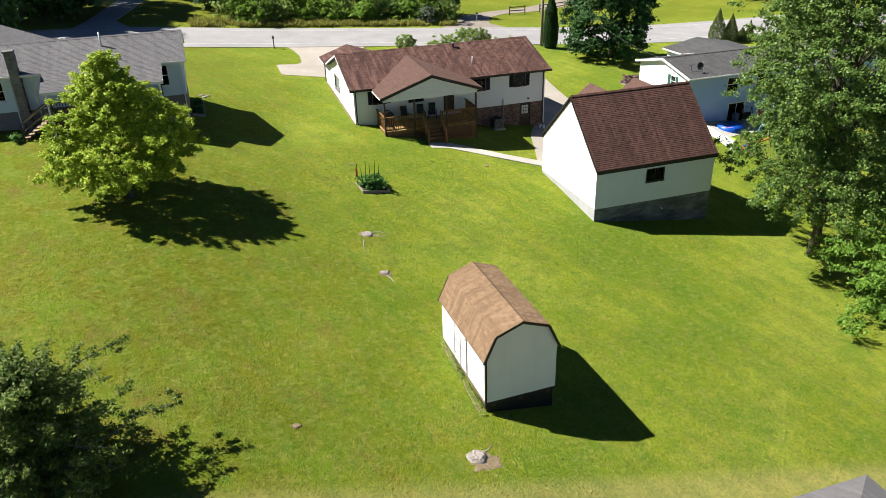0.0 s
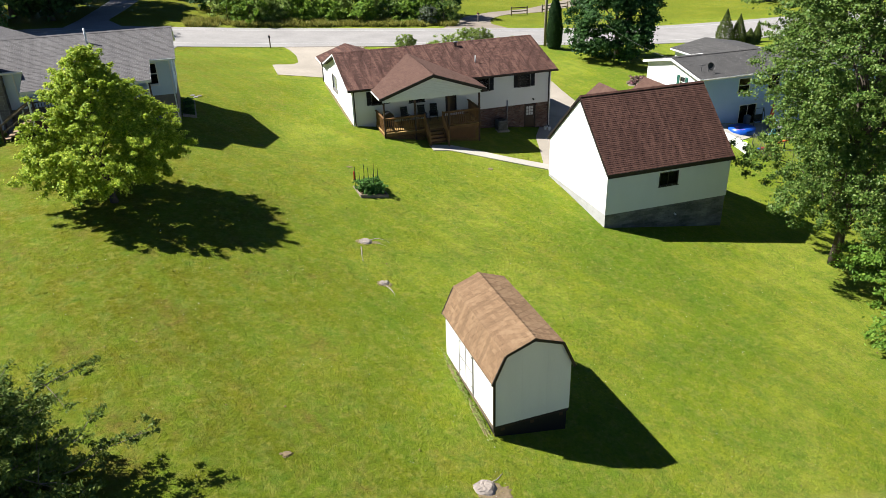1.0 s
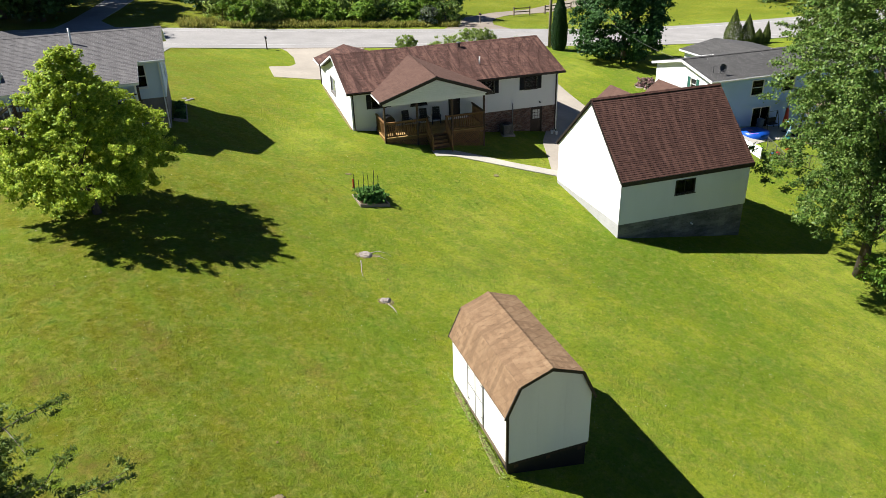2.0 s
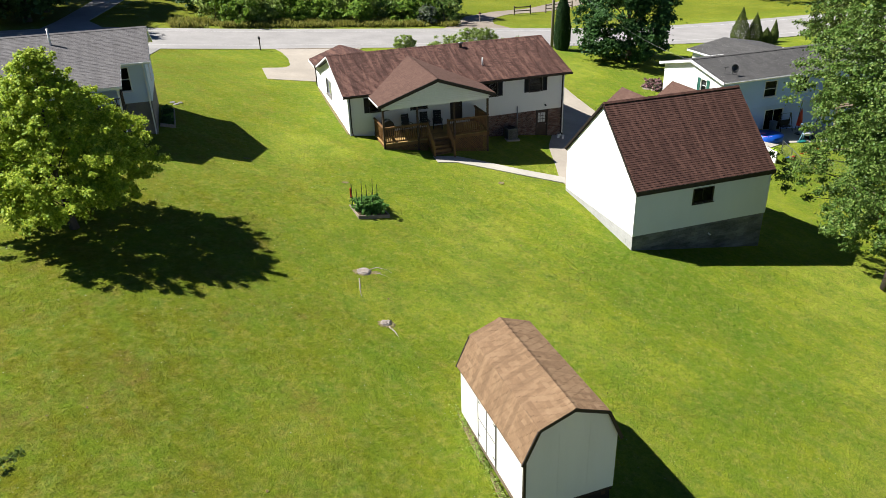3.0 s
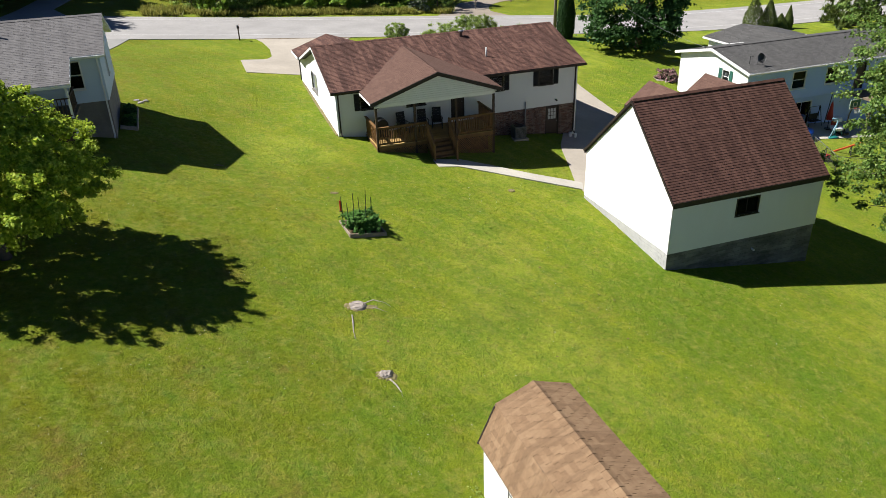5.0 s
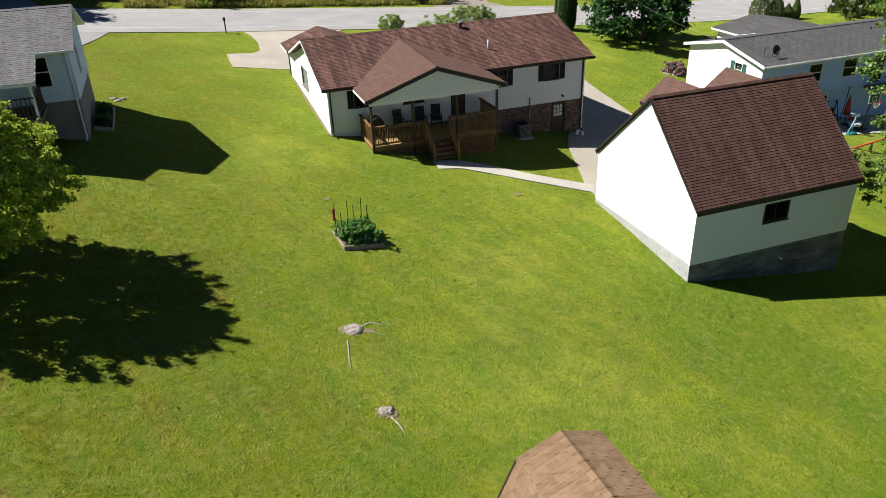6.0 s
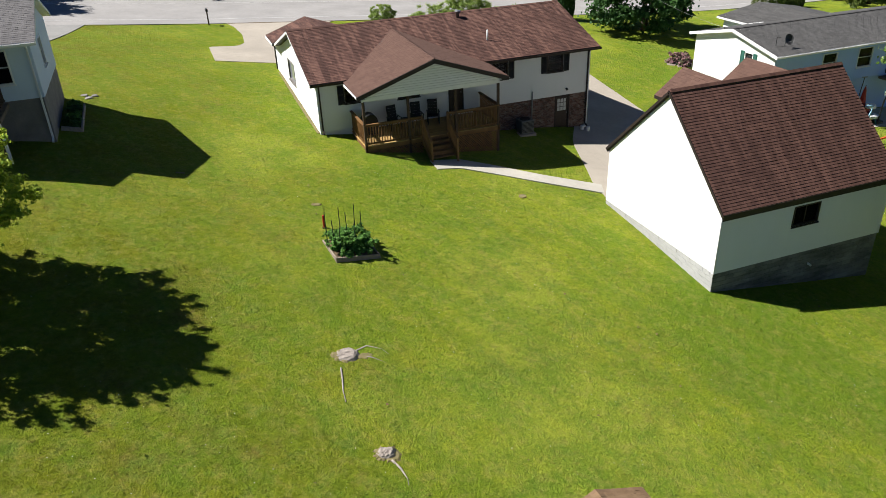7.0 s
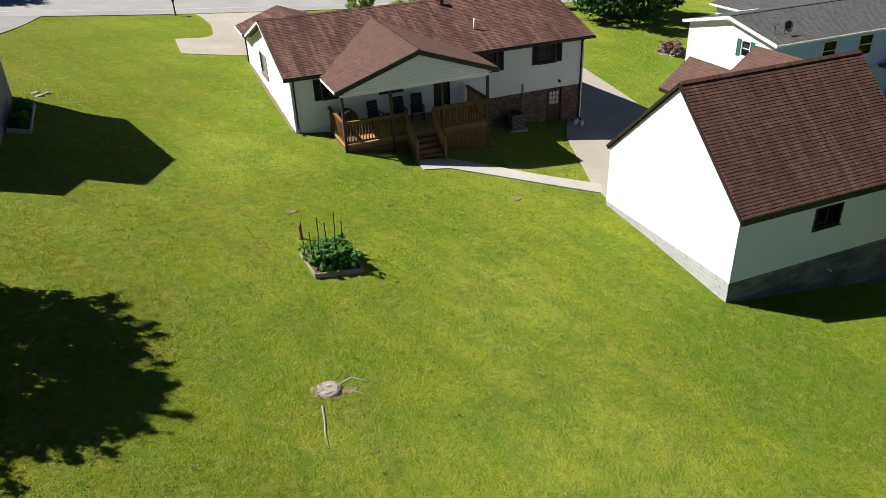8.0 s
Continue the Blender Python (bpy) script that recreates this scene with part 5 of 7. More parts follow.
    for sg in (-1, 1):
        w = Vector((-sg * 4.1, 0, 1.65))
        shingles(wr, (-13.2 + sg * 4.1, 51.8, 9.26), (0, 1, 0), w, 9.2, w.length, M_ROOF4, seed=55 + sg, thick=0.007)
    part("wing_wall", Geo().box((-16.8, 54.7, 4.5), (-9.6, 60.6, 9.1)), M_SIDE3, h)


M_TAN = plain("tan_step_wood", (0.247, 0.169, 0.104), 0.25, 3.0, 0.8, bump=0.3)


# ---- the pale blue neighbour ----
def blue_house():
    h = thing("house", (0, 0, 0), "pale blue-white single-storey house with dark grey roof and walk-out basement", "house")
    X0, X1, YS, YN, ZF, ZE = 40.75, 62.0, 51.93, 59.8, 0.85, 3.25
    ops = [(4.0, 5.25, 1.6, 2.92), (7.1, 8.4, 1.62, 2.95), (12.5, 13.7, 1.62, 2.95), (10.0, 10.9, 0.9, 2.95)]
    # walls away from the sun take the shade-tinted siding, the west gable white
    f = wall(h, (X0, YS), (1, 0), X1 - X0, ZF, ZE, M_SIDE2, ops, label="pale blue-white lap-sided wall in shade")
    for o in ops[:3]:
        window(h, f, o, False, 0.0)
    door(h, f, ops[3], M_DOOR)
    lop = [(4.55, 6.4, -1.5, 0.5)]
    part("floor", Geo().box((X0 + 0.2, YS + 0.35, ZF - 0.2), (X1 - 0.2, YN - 0.2, ZF - 0.02)), M_DECK2, h)
    part("inner_wall", Geo().box((X0 + 0.2, YS + 2.4, -2.6), (X1 - 0.2, YS + 2.5, ZF - 0.21)), M_STONE, h)
    part("basement_floor", Geo().box((X0 + 0.2, YS + 0.35, -1.75), (X1 - 0.2, YS + 2.39, -1.52)), M_DECK2, h)
    fl = wall_xf((X0, YS + 0.12), (1, 0))
    g = Geo()
    core(g, fl, X1 - X0, -2.6, ZF, 0.2, lop)
    part("basement_wall", g, M_SIDE2, h, "smooth pale basement wall, its blue deepened for shade")
    window(h, fl, lop[0], False, 0.0, rails=0, mull=1, label="sliding patio door with white frame")
    wop = [(YN - 54.7, YN - 53.9, 1.95, 3.0)]
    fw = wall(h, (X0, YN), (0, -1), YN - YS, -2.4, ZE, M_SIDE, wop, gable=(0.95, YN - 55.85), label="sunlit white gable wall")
    window(h, fw, wop[0], M_GREEN, 0.6)
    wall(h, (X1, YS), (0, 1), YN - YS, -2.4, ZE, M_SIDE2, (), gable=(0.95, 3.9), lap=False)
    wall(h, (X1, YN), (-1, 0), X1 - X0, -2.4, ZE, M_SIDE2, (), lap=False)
    gable_roof(h, 40.45, 62.3, 51.55, 3.33, 55.86, 4.3, 60.15, 3.33, M_ROOF5, M_TRIM, 0.16, seed=61, butt=0.006, vent=0.02)
    g = Geo()
    g.beam((40.42, 51.5, 3.24), (40.42, 55.86, 4.2), 0.04, 0.2)
    g.beam((40.42, 60.2, 3.24), (40.42, 55.86, 4.2), 0.04, 0.2)
    part("rake_board", g, M_TRIM, h, "wide white rake boards")
    gutter(h, (40.45, 51.53, 3.3), (62.3, 51.53, 3.3), M_TRIM, (0, -1))
    # front wing
    g = Geo()
    prof = [(45.6, 3.35), (49.6, 4.05), (53.6, 3.35)]
    g.v = [(x, y, z) for y in (56.0, 63.6) for x, z in prof] + [(x, y, 3.2) for y in (56.0, 63.6) for x in (45.6, 53.6)]
    g.f = [(0, 1, 4, 3), (1, 2, 5, 4), (0, 3, 8, 6), (2, 7, 9, 5), (0, 6, 7, 2, 1), (3, 4, 5, 9, 8), (6, 8, 9, 7)]
    wr = part("wing_roof", g, M_TRIM, h, "dark grey shingled front wing roof")
    for sg in (-1, 1):
        w = Vector((-sg * 4.0, 0, 0.7))
        shingles(wr, (49.6 + sg * 4.0, 56.0, 3.36), (0, 1, 0), w, 7.6, w.length, M_ROOF5, seed=63 + sg, thick=0.006, inside=lambda s, t: 56.0 + s > 60.2 - t * 0.93)
    part("wing_wall", Geo().box((46.0, 59.9, -0.6), (53.2, 63.2, 3.2)), M_SIDE, h)
    # satellite dish on the roof
    d = part("satellite_dish", dish_geo(), M_DISH, h, "dark grey satellite dish", smooth=True, at=look((42.1, 52.5, 4.05), (41.3, 45.0, 8.0)))
    part("dish_mast", Geo().tube([(42.1, 52.75, 3.55), (42.1, 52.75, 3.95), (42.1, 52.55, 4.05)], [0.03] * 3, 8).tube([(42.0, 52.4, 3.9), (41.95, 52.0, 4.1)], [0.02, 0.02], 6), M_METAL, h)
    part("antenna", Geo().tube([(41.5, 52.9, 3.55), (41.5, 52.9, 4.2)], [0.02, 0.02], 6).beam((41.2, 52.9, 4.15), (41.8, 52.9, 4.15), 0.02), M_METALD, h)
    # deck at the east end
    part("side_deck", Geo().box((50.2, 49.5, 0.6), (54.5, 51.9, 0.75)).box((50.25, 49.55, -2.2), (50.4, 49.7, 0.6)).box((54.3, 49.55, -2.4), (54.45, 49.7, 0.6)).beam((50.3, 49.6, 1.6), (54.4, 49.6, 1.6), 0.08).beam((50.3, 49.6, 0.9), (54.4, 49.6, 0.9), 0.06).beam((50.3, 49.6, 0.6), (50.3, 49.6, 1.6), 0.09), M_DECK2, h, "wooden side deck with rails")


M_DISH = plain("dark_dish_paint", (0.0325, 0.0325, 0.0325), 0.2, 3.0, 0.5)


def dish_geo():
    g = Geo()
    n, rings = 20, 4
    for side, off in ((0, 0.0), (1, 0.02)):
        for r in range(rings + 1):
            rr = 0.36 * r / rings
            for i in range(n):
                a = 2 * math.pi * i / n
                g.v.append((rr * math.cos(a) * 0.9, rr * math.sin(a), -(rr * rr) * 0.7 + off))
    m = n * (rings + 1)
    for s in range(2):
        for r in range(rings):
            for i in range(n):
                k = s * m + r * n + i
                j = s * m + r * n + (i + 1) % n
                g.f.append((k, j, j + n, k + n) if s else (k, k + n, j + n, j))
    for i in range(n):
        a, b = rings * n + i, rings * n + (i + 1) % n
        g.f.append((a, b, m + b, m + a))
    return g


brown_house()
porch()
porch_things()
garage()
shed()
grey_house()
blue_house()


# ---- trees, bushes ----
def leaf_quads(rng, c, out, size, up=0.5, droop=0.0, long=1.5):
    """Diamond leaves at points c, facing roughly out and up."""
    n = len(c)
    nrm = out * 0.55 + np.array((0, 0, up)) + rng.normal(0, 0.45, (n, 3))
    nrm /= np.linalg.norm(nrm, axis=1)[:, None] + 1e-9
    t = np.cross(nrm, rng.normal(0, 1, (n, 3)))
    t[:, 2] -= droop
    t /= np.linalg.norm(t, axis=1)[:, None] + 1e-9
    b = np.cross(nrm, t)
    s = (size * rng.uniform(0.6, 1.35, n))[:, None]
    q = np.empty((n, 4, 3))
    q[:, 0] = c - t * s * long * 0.5
    q[:, 1] = c + b * s * 0.5 + nrm * s * 0.08
    q[:, 2] = c + t * s * long * 0.5
    q[:, 3] = c - b * s * 0.5 + nrm * s * 0.08
    return q


def foliage(rng, centres, radius, per, size, middle, flat=0.65, up=0.5, droop=0.0, long=1.5, spray=1.0):
    """Leaves in clumps round centres."""
    centres = np.asarray(centres)
    n = len(centres)
    c = np.repeat(centres, per, 0)
    r = np.repeat(rng.uniform(0.7, 1.3, n) * radius, per)[:, None]
    d = rng.normal(0, 1, (n * per, 3))
    d /= np.linalg.norm(d, axis=1)[:, None]
    d *= np.clip(np.abs(rng.normal(0.45, 0.38, (n * per, 1))), 0.05, 1.5)
    d[:, 2] *= flat
    # sprays reach outwards from the clump
    tip = centres - np.asarray(middle)
    tip = tip / (np.linalg.norm(tip, axis=1)[:, None] + 1e-9) * np.array((1, 1, 0.6))
    w = rng.uniform(0, 1, (n * per, 1)) ** 1.5
    p = c + d * r * (1.1 - 0.75 * w) + np.repeat(tip, per, 0) * r * w * spray
    out = p - np.asarray(middle)
    out /= np.linalg.norm(out, axis=1)[:, None] + 1e-9
    out = out * 0.6 + d * 0.7
    return leaf_quads(rng, p, out, size, up, droop, long)


def crown_centres(rng, n, R, z0, z1, prof, lump=0.3, shell=0.45, seedv=0.0, asp=1.0):
    """Clump centres in an uneven crown: prof gives the radius at heights from 0 to 1."""
    out = []
    hs, rs = zip(*prof)
    while len(out) < n:
        h = rng.uniform(0, 1)
        r = np.interp(h, hs, rs)
        if rng.uniform(0, 1) > r + 0.08:
            continue
        a = rng.uniform(0, 2 * math.pi)
        k = 1 + lump * 1.6 * noise.noise(Vector((math.cos(a) * 1.6 + seedv, math.sin(a) * 1.6, h * 3.2)))
        rad = R * r * k * rng.uniform(shell, 1.0) ** 0.7
        out.append((rad * math.cos(a), rad * math.sin(a) * asp, min(z0 + (z1 - z0) * h + 0.25 * rng.normal(), z1)))
    return np.array(out)


def tree(name, at, label, category, h, R, leafmat, prof, n, per, leaf, clump, trunk=0.2, crown0=0.2, bark=None, seed=1, lump=0.3, shell=0.45,
         stems=((0, 0),), up=0.5, droop=0.0, flat=0.65, limbs=26, long=1.5, group="", asp=1.0, spray=0.25):
    """A tree: tapered trunk, limbs to the crown's clumps, a crown of separate leaves."""
    rng = np.random.RandomState(seed)
    x, y = at
    t = thing(name, (x, y, gz(x, y) - 0.08), label, category, group)
    z0, z1 = h * crown0, h
    cen = crown_centres(rng, n, R, z0, z1, prof, lump, shell, seed * 3.7, asp)
    tr, tops = Geo(), []
    for i, (dx, dy) in enumerate(stems):
        pts, rad = [], []
        for k in range(9):
            f = k / 8
            pts.append((dx * (0.25 + f * 1.6) + 0.15 * R * 0.3 * math.sin(f * 4 + seed + i), dy * (0.25 + f * 1.6) + 0.1 * R * 0.3 * math.cos(f * 5 + seed), f * h * 0.88))
            rad.append(trunk * (1.25 - 0.25 * min(f * 8, 1)) * (1 - 0.86 * f) + 0.01)
        rad[0] *= 1.35
        tr.tube(pts, rad, 10)
        tops.append(pts)
    part("trunk", tr, bark or M_BARK, t, smooth=True)
    for i in rng.permutation(len(cen))[:limbs]:
        c = Vector(cen[i])
        pts = tops[int(rng.randint(len(tops)))]
        hh = max(c.z - 0.45 * math.hypot(c.x, c.y) - 0.3, h * 0.12)
        k = min(int(hh / (h * 0.88) * 8), 7)
        s = Vector(pts[k])
        mid = s.lerp(c, 0.55) + Vector((0, 0, 0.06 * h)) + Vector(rng.normal(0, 0.05 * R, 3))
        r0 = trunk * (0.42 - 0.036 * k)
        lg = Geo().tube([s, s.lerp(mid, 0.5) + Vector((0, 0, 0.02 * h)), mid, mid.lerp(c, 0.6), c], [r0, r0 * 0.75, r0 * 0.5, r0 * 0.3, 0.008], 5)
        part("limb", lg, bark or M_BARK, t, smooth=True)
    q = foliage(rng, cen, clump, per, leaf, (0, 0, (z0 + z1) / 2), flat, up, droop, long, spray)
    part("crown", quads("crown", q), leafmat, t)
    return t


ROUND = ((0, 0.45), (0.12, 0.85), (0.3, 1.0), (0.55, 0.85), (0.8, 0.5), (1, 0.08))
TALLP = ((0, 0.35), (0.15, 0.75), (0.4, 1.0), (0.7, 0.85), (0.9, 0.5), (1, 0.1))
POPLARP = ((0, 0.7), (0.05, 1.0), (0.12, 0.98), (0.25, 0.82), (0.5, 0.95), (0.7, 0.85), (0.9, 0.5), (1, 0.1))
CONEP = ((0, 0.9), (0.15, 1.0), (0.5, 0.62), (0.8, 0.26), (1, 0.03))
TEAR = ((0, 0.65), (0.12, 0.95), (0.3, 1.0), (0.5, 0.8), (0.75, 0.4), (1, 0.02))
COLP = ((0, 0.7), (0.1, 0.95), (0.4, 1.0), (0.75, 0.72), (0.93, 0.3), (1, 0.04))
MAPLEP = ((0, 0.5), (0.1, 0.85), (0.2, 1.0), (0.37, 0.88), (0.6, 0.66), (0.8, 0.4), (0.92, 0.22), (1, 0.05))
DOME = ((0, 0.95), (0.3, 1.0), (0.6, 0.85), (0.85, 0.5), (1, 0.1))


def spray_tree(at):
    """An open tree of long pale branches with tufts of fine leaves along them."""
    rng = np.random.RandomState(17)
    x, y = at
    t = thing("pine_tree", (x, y, gz(x, y) - 0.08), "dark fine-leaved tree with bare pale branch tips", "tree")
    H = 4.1
    part("trunk", Geo().tube([(0.1 * math.sin(k), 0.1 * math.cos(k * 1.3), H * k / 8) for k in range(9)], [0.2 - 0.022 * k for k in range(9)], 9), M_PALEBARK, t, smooth=True)
    cen, dens = [], []
    for i in range(72):
        f = 0.06 + 0.92 * ((i + rng.uniform(0, 1)) / 72) ** 1.3
        a = i * 2.39996 + rng.uniform(-0.3, 0.3)
        L = (3.0 * (1 - f) ** 0.6 + 0.65) * rng.uniform(0.65, 1.15)
        d = Vector((math.cos(a), math.sin(a), 0))
        L *= 0.8 if d.x > 0.3 else 1.0
        s = Vector((0, 0, H * f))
        rise = rng.uniform(0.05, 0.45) * L
        if i in (30, 47):
            # two long arms
            e = Vector((4.2, 1.3, 1.2)) if i == 30 else Vector((2.9, 2.0, 3.4))
            d, L, rise = Vector((e.x, e.y, 0)).normalized(), math.hypot(e.x, e.y), 0.25 * e.xy.length
            s = Vector((0, 0, e.z - 0.13 * L))
        pts = [s + d * (L * k / 6) + Vector((0, 0, rise * (k / 6) ** 1.3 - 0.12 * L * (k / 6) ** 2)) + Vector(rng.normal(0, 0.06, 3)) * (k > 0) for k in range(7)]
        part("limb", Geo().tube(pts, [0.036 * (1 - 0.13 * k) for k in range(7)], 5), M_PALEBARK, t, smooth=True)
        for k in range(1, 7):
            for _ in range(4 if k < 5 else 2):
                p = pts[k] + Vector(rng.normal(0, 0.2, 3))
                cen.append((p.x, p.y, p.z + 0.05))
        for _ in range(3):
            k = int(rng.randint(3, 6))
            e = pts[k] + (d + Vector(rng.normal(0, 0.6, 3))).normalized() * rng.uniform(0.5, 1.0)
            part("limb", Geo().tube([pts[k], pts[k].lerp(e, 0.5) + Vector((0, 0, 0.05)), e], [0.018, 0.012, 0.006], 4), M_PALEBARK, t)
            cen += [tuple(e), tuple(pts[k].lerp(e, 0.6))]
    q = foliage(rng, cen, 0.24, 54, 0.052, (0, 0, 2.8), 0.65, 0.5, 0.3, 2.6, 1.0)
    part("crown", quads("crown", q), L_SPRAY, t)


def cone_tree(name, at, label, category, h, R, leafmat, prof, n, leaf, seed, group=""):
    """A close-grown evergreen: a short trunk inside a smooth, pointed crown of upright sprays."""
    rng = np.random.RandomState(seed)
    t = thing(name, (*at, gz(*at) - 0.08), label, category, group)
    part("trunk", Geo().tube([(0, 0, 0), (0, 0, h * 0.5), (0, 0, h * 0.93)], [0.09, 0.06, 0.015], 8), M_BARK, t, smooth=True)
    hs, rs = zip(*prof)
    f = rng.uniform(0, 1, n)
    r = np.interp(f, hs, rs)
    keep = rng.uniform(0, 1, n) < r + 0.12
    f, r = f[keep], r[keep]
    a = rng.uniform(0, 2 * math.pi, len(f))
    lump = np.array([1 + 0.14 * noise.noise(Vector((math.cos(b) * 2.2 + seed, math.sin(b) * 2.2, c * h * 1.1))) for b, c in zip(a, f)])
    rad = R * r * lump * rng.uniform(0.35, 1.0, len(f)) ** 0.35
    c = np.stack([rad * np.cos(a), rad * np.sin(a), 0.05 + f * (h - 0.1)], 1)
    out = np.stack([np.cos(a), np.sin(a), np.full(len(f), 0.2)], 1)
    q = leaf_quads(rng, c, out * 1.6, leaf, 0.15, -1.6, 2.4)
    part("crown", quads("crown", q), leafmat, t)
    return t


def yard_trees():
    tree("maple_tree", (-4.0, 37.0), "rounded yellow-green maple in full sun on the lawn", "tree", 7.3, 3.6, L_MAPLE, MAPLEP, 1200, 120, 0.082, 0.31, 0.12, 0.17, seed=3, lump=0.38, shell=0.35, limbs=22, spray=1.0)
    tree("poplar_tree", (34.5, 29.5), "tall two-stemmed broadleaf tree with dark glossy green leaves", "tree", 21.0, 4.9, L_TALL, POPLARP, 1300, 180, 0.095, 0.56, 0.2, 0.18, seed=8, lump=0.55, shell=0.3, spray=0.9, stems=((-0.22, 0.1), (0.25, -0.12)), limbs=70)
    tree("poplar_tree", (43.5, 37.5), "tall broadleaf tree with green leaves behind another", "tree", 19.0, 6.5, L_TALL, TALLP, 600, 120, 0.125, 0.75, 0.26, 0.1, seed=12, spray=0.9, lump=0.5, shell=0.35, limbs=40)
    tree("locust_tree", (36.3, 23.0), "young locust tree with bright green feathery leaves", "tree", 7.4, 5.3, L_BRIGHT, DOME, 280, 150, 0.1, 0.7, 0.12, 0.08, seed=5, lump=0.45, shell=0.3, flat=0.35, up=0.8, droop=0.5, long=2.2, limbs=40, spray=1.2)
    tree("small_tree", (29.8, 14.6), "small broadleaf tree with dark green leaves at the lawn edge", "tree", 5.4, 3.0, L_TALL, ROUND, 150, 90, 0.13, 0.5, 0.1, 0.12, seed=6, lump=0.4, limbs=24)
    spray_tree((-6.1, 17.7))
    tree("oak_tree", (43.9, 70.8), "dense dark green shade tree on the neighbouring lawn", "tree", 11.5, 4.9, L_DARK, ROUND, 460, 110, 0.2, 0.85, 0.26, 0.05, seed=9, lump=0.3, shell=0.5, limbs=30)
    cone_tree("cedar_tree", (38.95, 75.9), "slim dark columnar cedar beside the utility pole", "tree", 5.9, 0.88, L_CEDAR, COLP, 9000, 0.1, 10)
    for (x, y), hh, rr, sd in (((62.1, 76.4), 4.2, 1.1, 1), ((63.7, 75.9), 3.6, 0.95, 2), ((65.6, 76.1), 1.8, 0.85, 3), ((66.8, 76.2), 2.6, 0.5, 4)):
        cone_tree("conifer", (x, y), "small conical evergreen beside the road", "evergreen", hh, rr, L_CONE, TEAR, 4200, 0.085, 20 + sd, "conical evergreens by the road")
    tree("spruce_tree", (74.5, 74.5), "drooping spruce beside the road", "tree", 7.0, 3.4, L_CONE, CONEP, 160, 70, 0.16, 0.6, 0.15, 0.03, seed=26, lump=0.3, limbs=10, droop=1.5, long=3.0)
    tree("bush", (22.0, 76.7), "small round garden bush in front of the house", "bush", 1.45, 1.1, L_WEEDY, DOME, 170, 170, 0.05, 0.19, 0.04, 0.1, seed=27, lump=0.2, limbs=8)
    tree("bush", (29.0, 76.6), "wide loose pale green shrub in front of the house", "bush", 2.1, 4.2, L_WEEDY, DOME, 300, 170, 0.06, 0.34, 0.05, 0.1, seed=28, lump=0.35, limbs=12, asp=0.35, shell=0.2)
    for x, y, hh, rr, sd in ((-19.0, 71.5, 12.5, 6.0, 30), (-27.0, 66.0, 13.0, 6.0, 31), (-19.0, 99.5, 19.0, 7.6, 32), (-14.5, 112.0, 17.0, 7.0, 33), (-29.0, 104.0, 19.0, 8.0, 35), (-18.5, 92.8, 20.0, 6.5, 36), (-13.6, 103.2, 16.0, 7.0, 38), (-14.2, 96.2, 13.0, 5.0, 37), (-3.5, 122.0, 13.0, 6.0, 34)):
        tree("shade_tree", (x, y), "dense dark broadleaf tree beyond the grey-roofed house", "tree", hh, rr, L_DARK, ROUND, 400, 52, 0.36, 1.25, 0.25, 0.12, seed=sd, limbs=16)
    # thicket beyond the road, one plant at a time
    rng = random.Random(11)
    mats = [L_BUSH, L_WEEDY, L_TALL, L_BUSH]
    for i in range(22):
        x = 5.0 + i * 1.28 + rng.uniform(-0.4, 0.4)
        y = 95.2 + rng.uniform(-1.2, 1.6) + 0.05 * (x - 5) + 1.1 * math.sin(x * 0.55)
        tree("thicket_bush", (x, y), "leafy roadside bush in a thicket", "bush", rng.uniform(2.2, 5.4), rng.uniform(1.3, 2.6), rng.choice(mats), DOME, 60, 55, 0.2, 0.6, 0.05, 0.02, seed=100 + i, lump=0.35, limbs=5, group="bushes beyond the road")
    tree("elder_bush", (29.6, 93.9), "roadside bush with pale flower heads", "bush", 2.0, 1.4, L_WHITE, DOME, 60, 55, 0.18, 0.5, 0.05, 0.02, seed=140, limbs=5)
    for i in range(9):
        x = 3.0 + i * 3.9 + rng.uniform(-0.8, 0.8)
        tree("woodland_tree", (x, 102.5 + rng.uniform(-1.5, 4)), "dark woodland tree behind the roadside thicket", "tree", rng.uniform(7, 10), rng.uniform(3.2, 4.2), [L_DARK, L_TALL][i % 2], ROUND, 120, 60, 0.26, 1.0, 0.16, 0.08, seed=160 + i, limbs=10, group="woodland edge trees")
    tree("shade_tree", (92.0, 104.0), "broadleaf tree on the far lawn", "tree", 12.0, 6.0, L_DARK, ROUND, 160, 60, 0.26, 1.1, 0.25, 0.15, seed=175, limbs=10)
    for (x, y), mt, sd in (((-0.15, 50.5), L_DARK, 180), ((-0.1, 51.2), L_TOM, 181), ((-0.12, 52.0), L_DARK, 183), ((-0.1, 52.8), L_TOM, 187), ((-10.7, 46.3), L_TOM, 182)):
        tree("shrub", (x, y), "low garden shrub against the grey-roofed house", "shrub", 0.5, 0.26, mt, DOME, 30, 50, 0.09, 0.18, 0.03, 0.1, seed=sd, limbs=5)
    for (x, y), sd in (((41.4, 61.7), 184), ((41.0, 62.5), 185), ((42.0, 62.6), 186)):
        tree("flowering_shrub", (x, y), "low shrub with pink flowers in a bed", "shrub", 0.7, 0.5, L_BLOOM_MIX, DOME, 40, 50, 0.1, 0.22, 0.03, 0.1, seed=sd, limbs=5, group="pink flowering shrubs")


L_WEEDY = leaf_mat("fresh_bush_leaves", (0.1, 0.17, 0.028), (0.19, 0.275, 0.05), (0.33, 0.39, 0.11), 0.38)
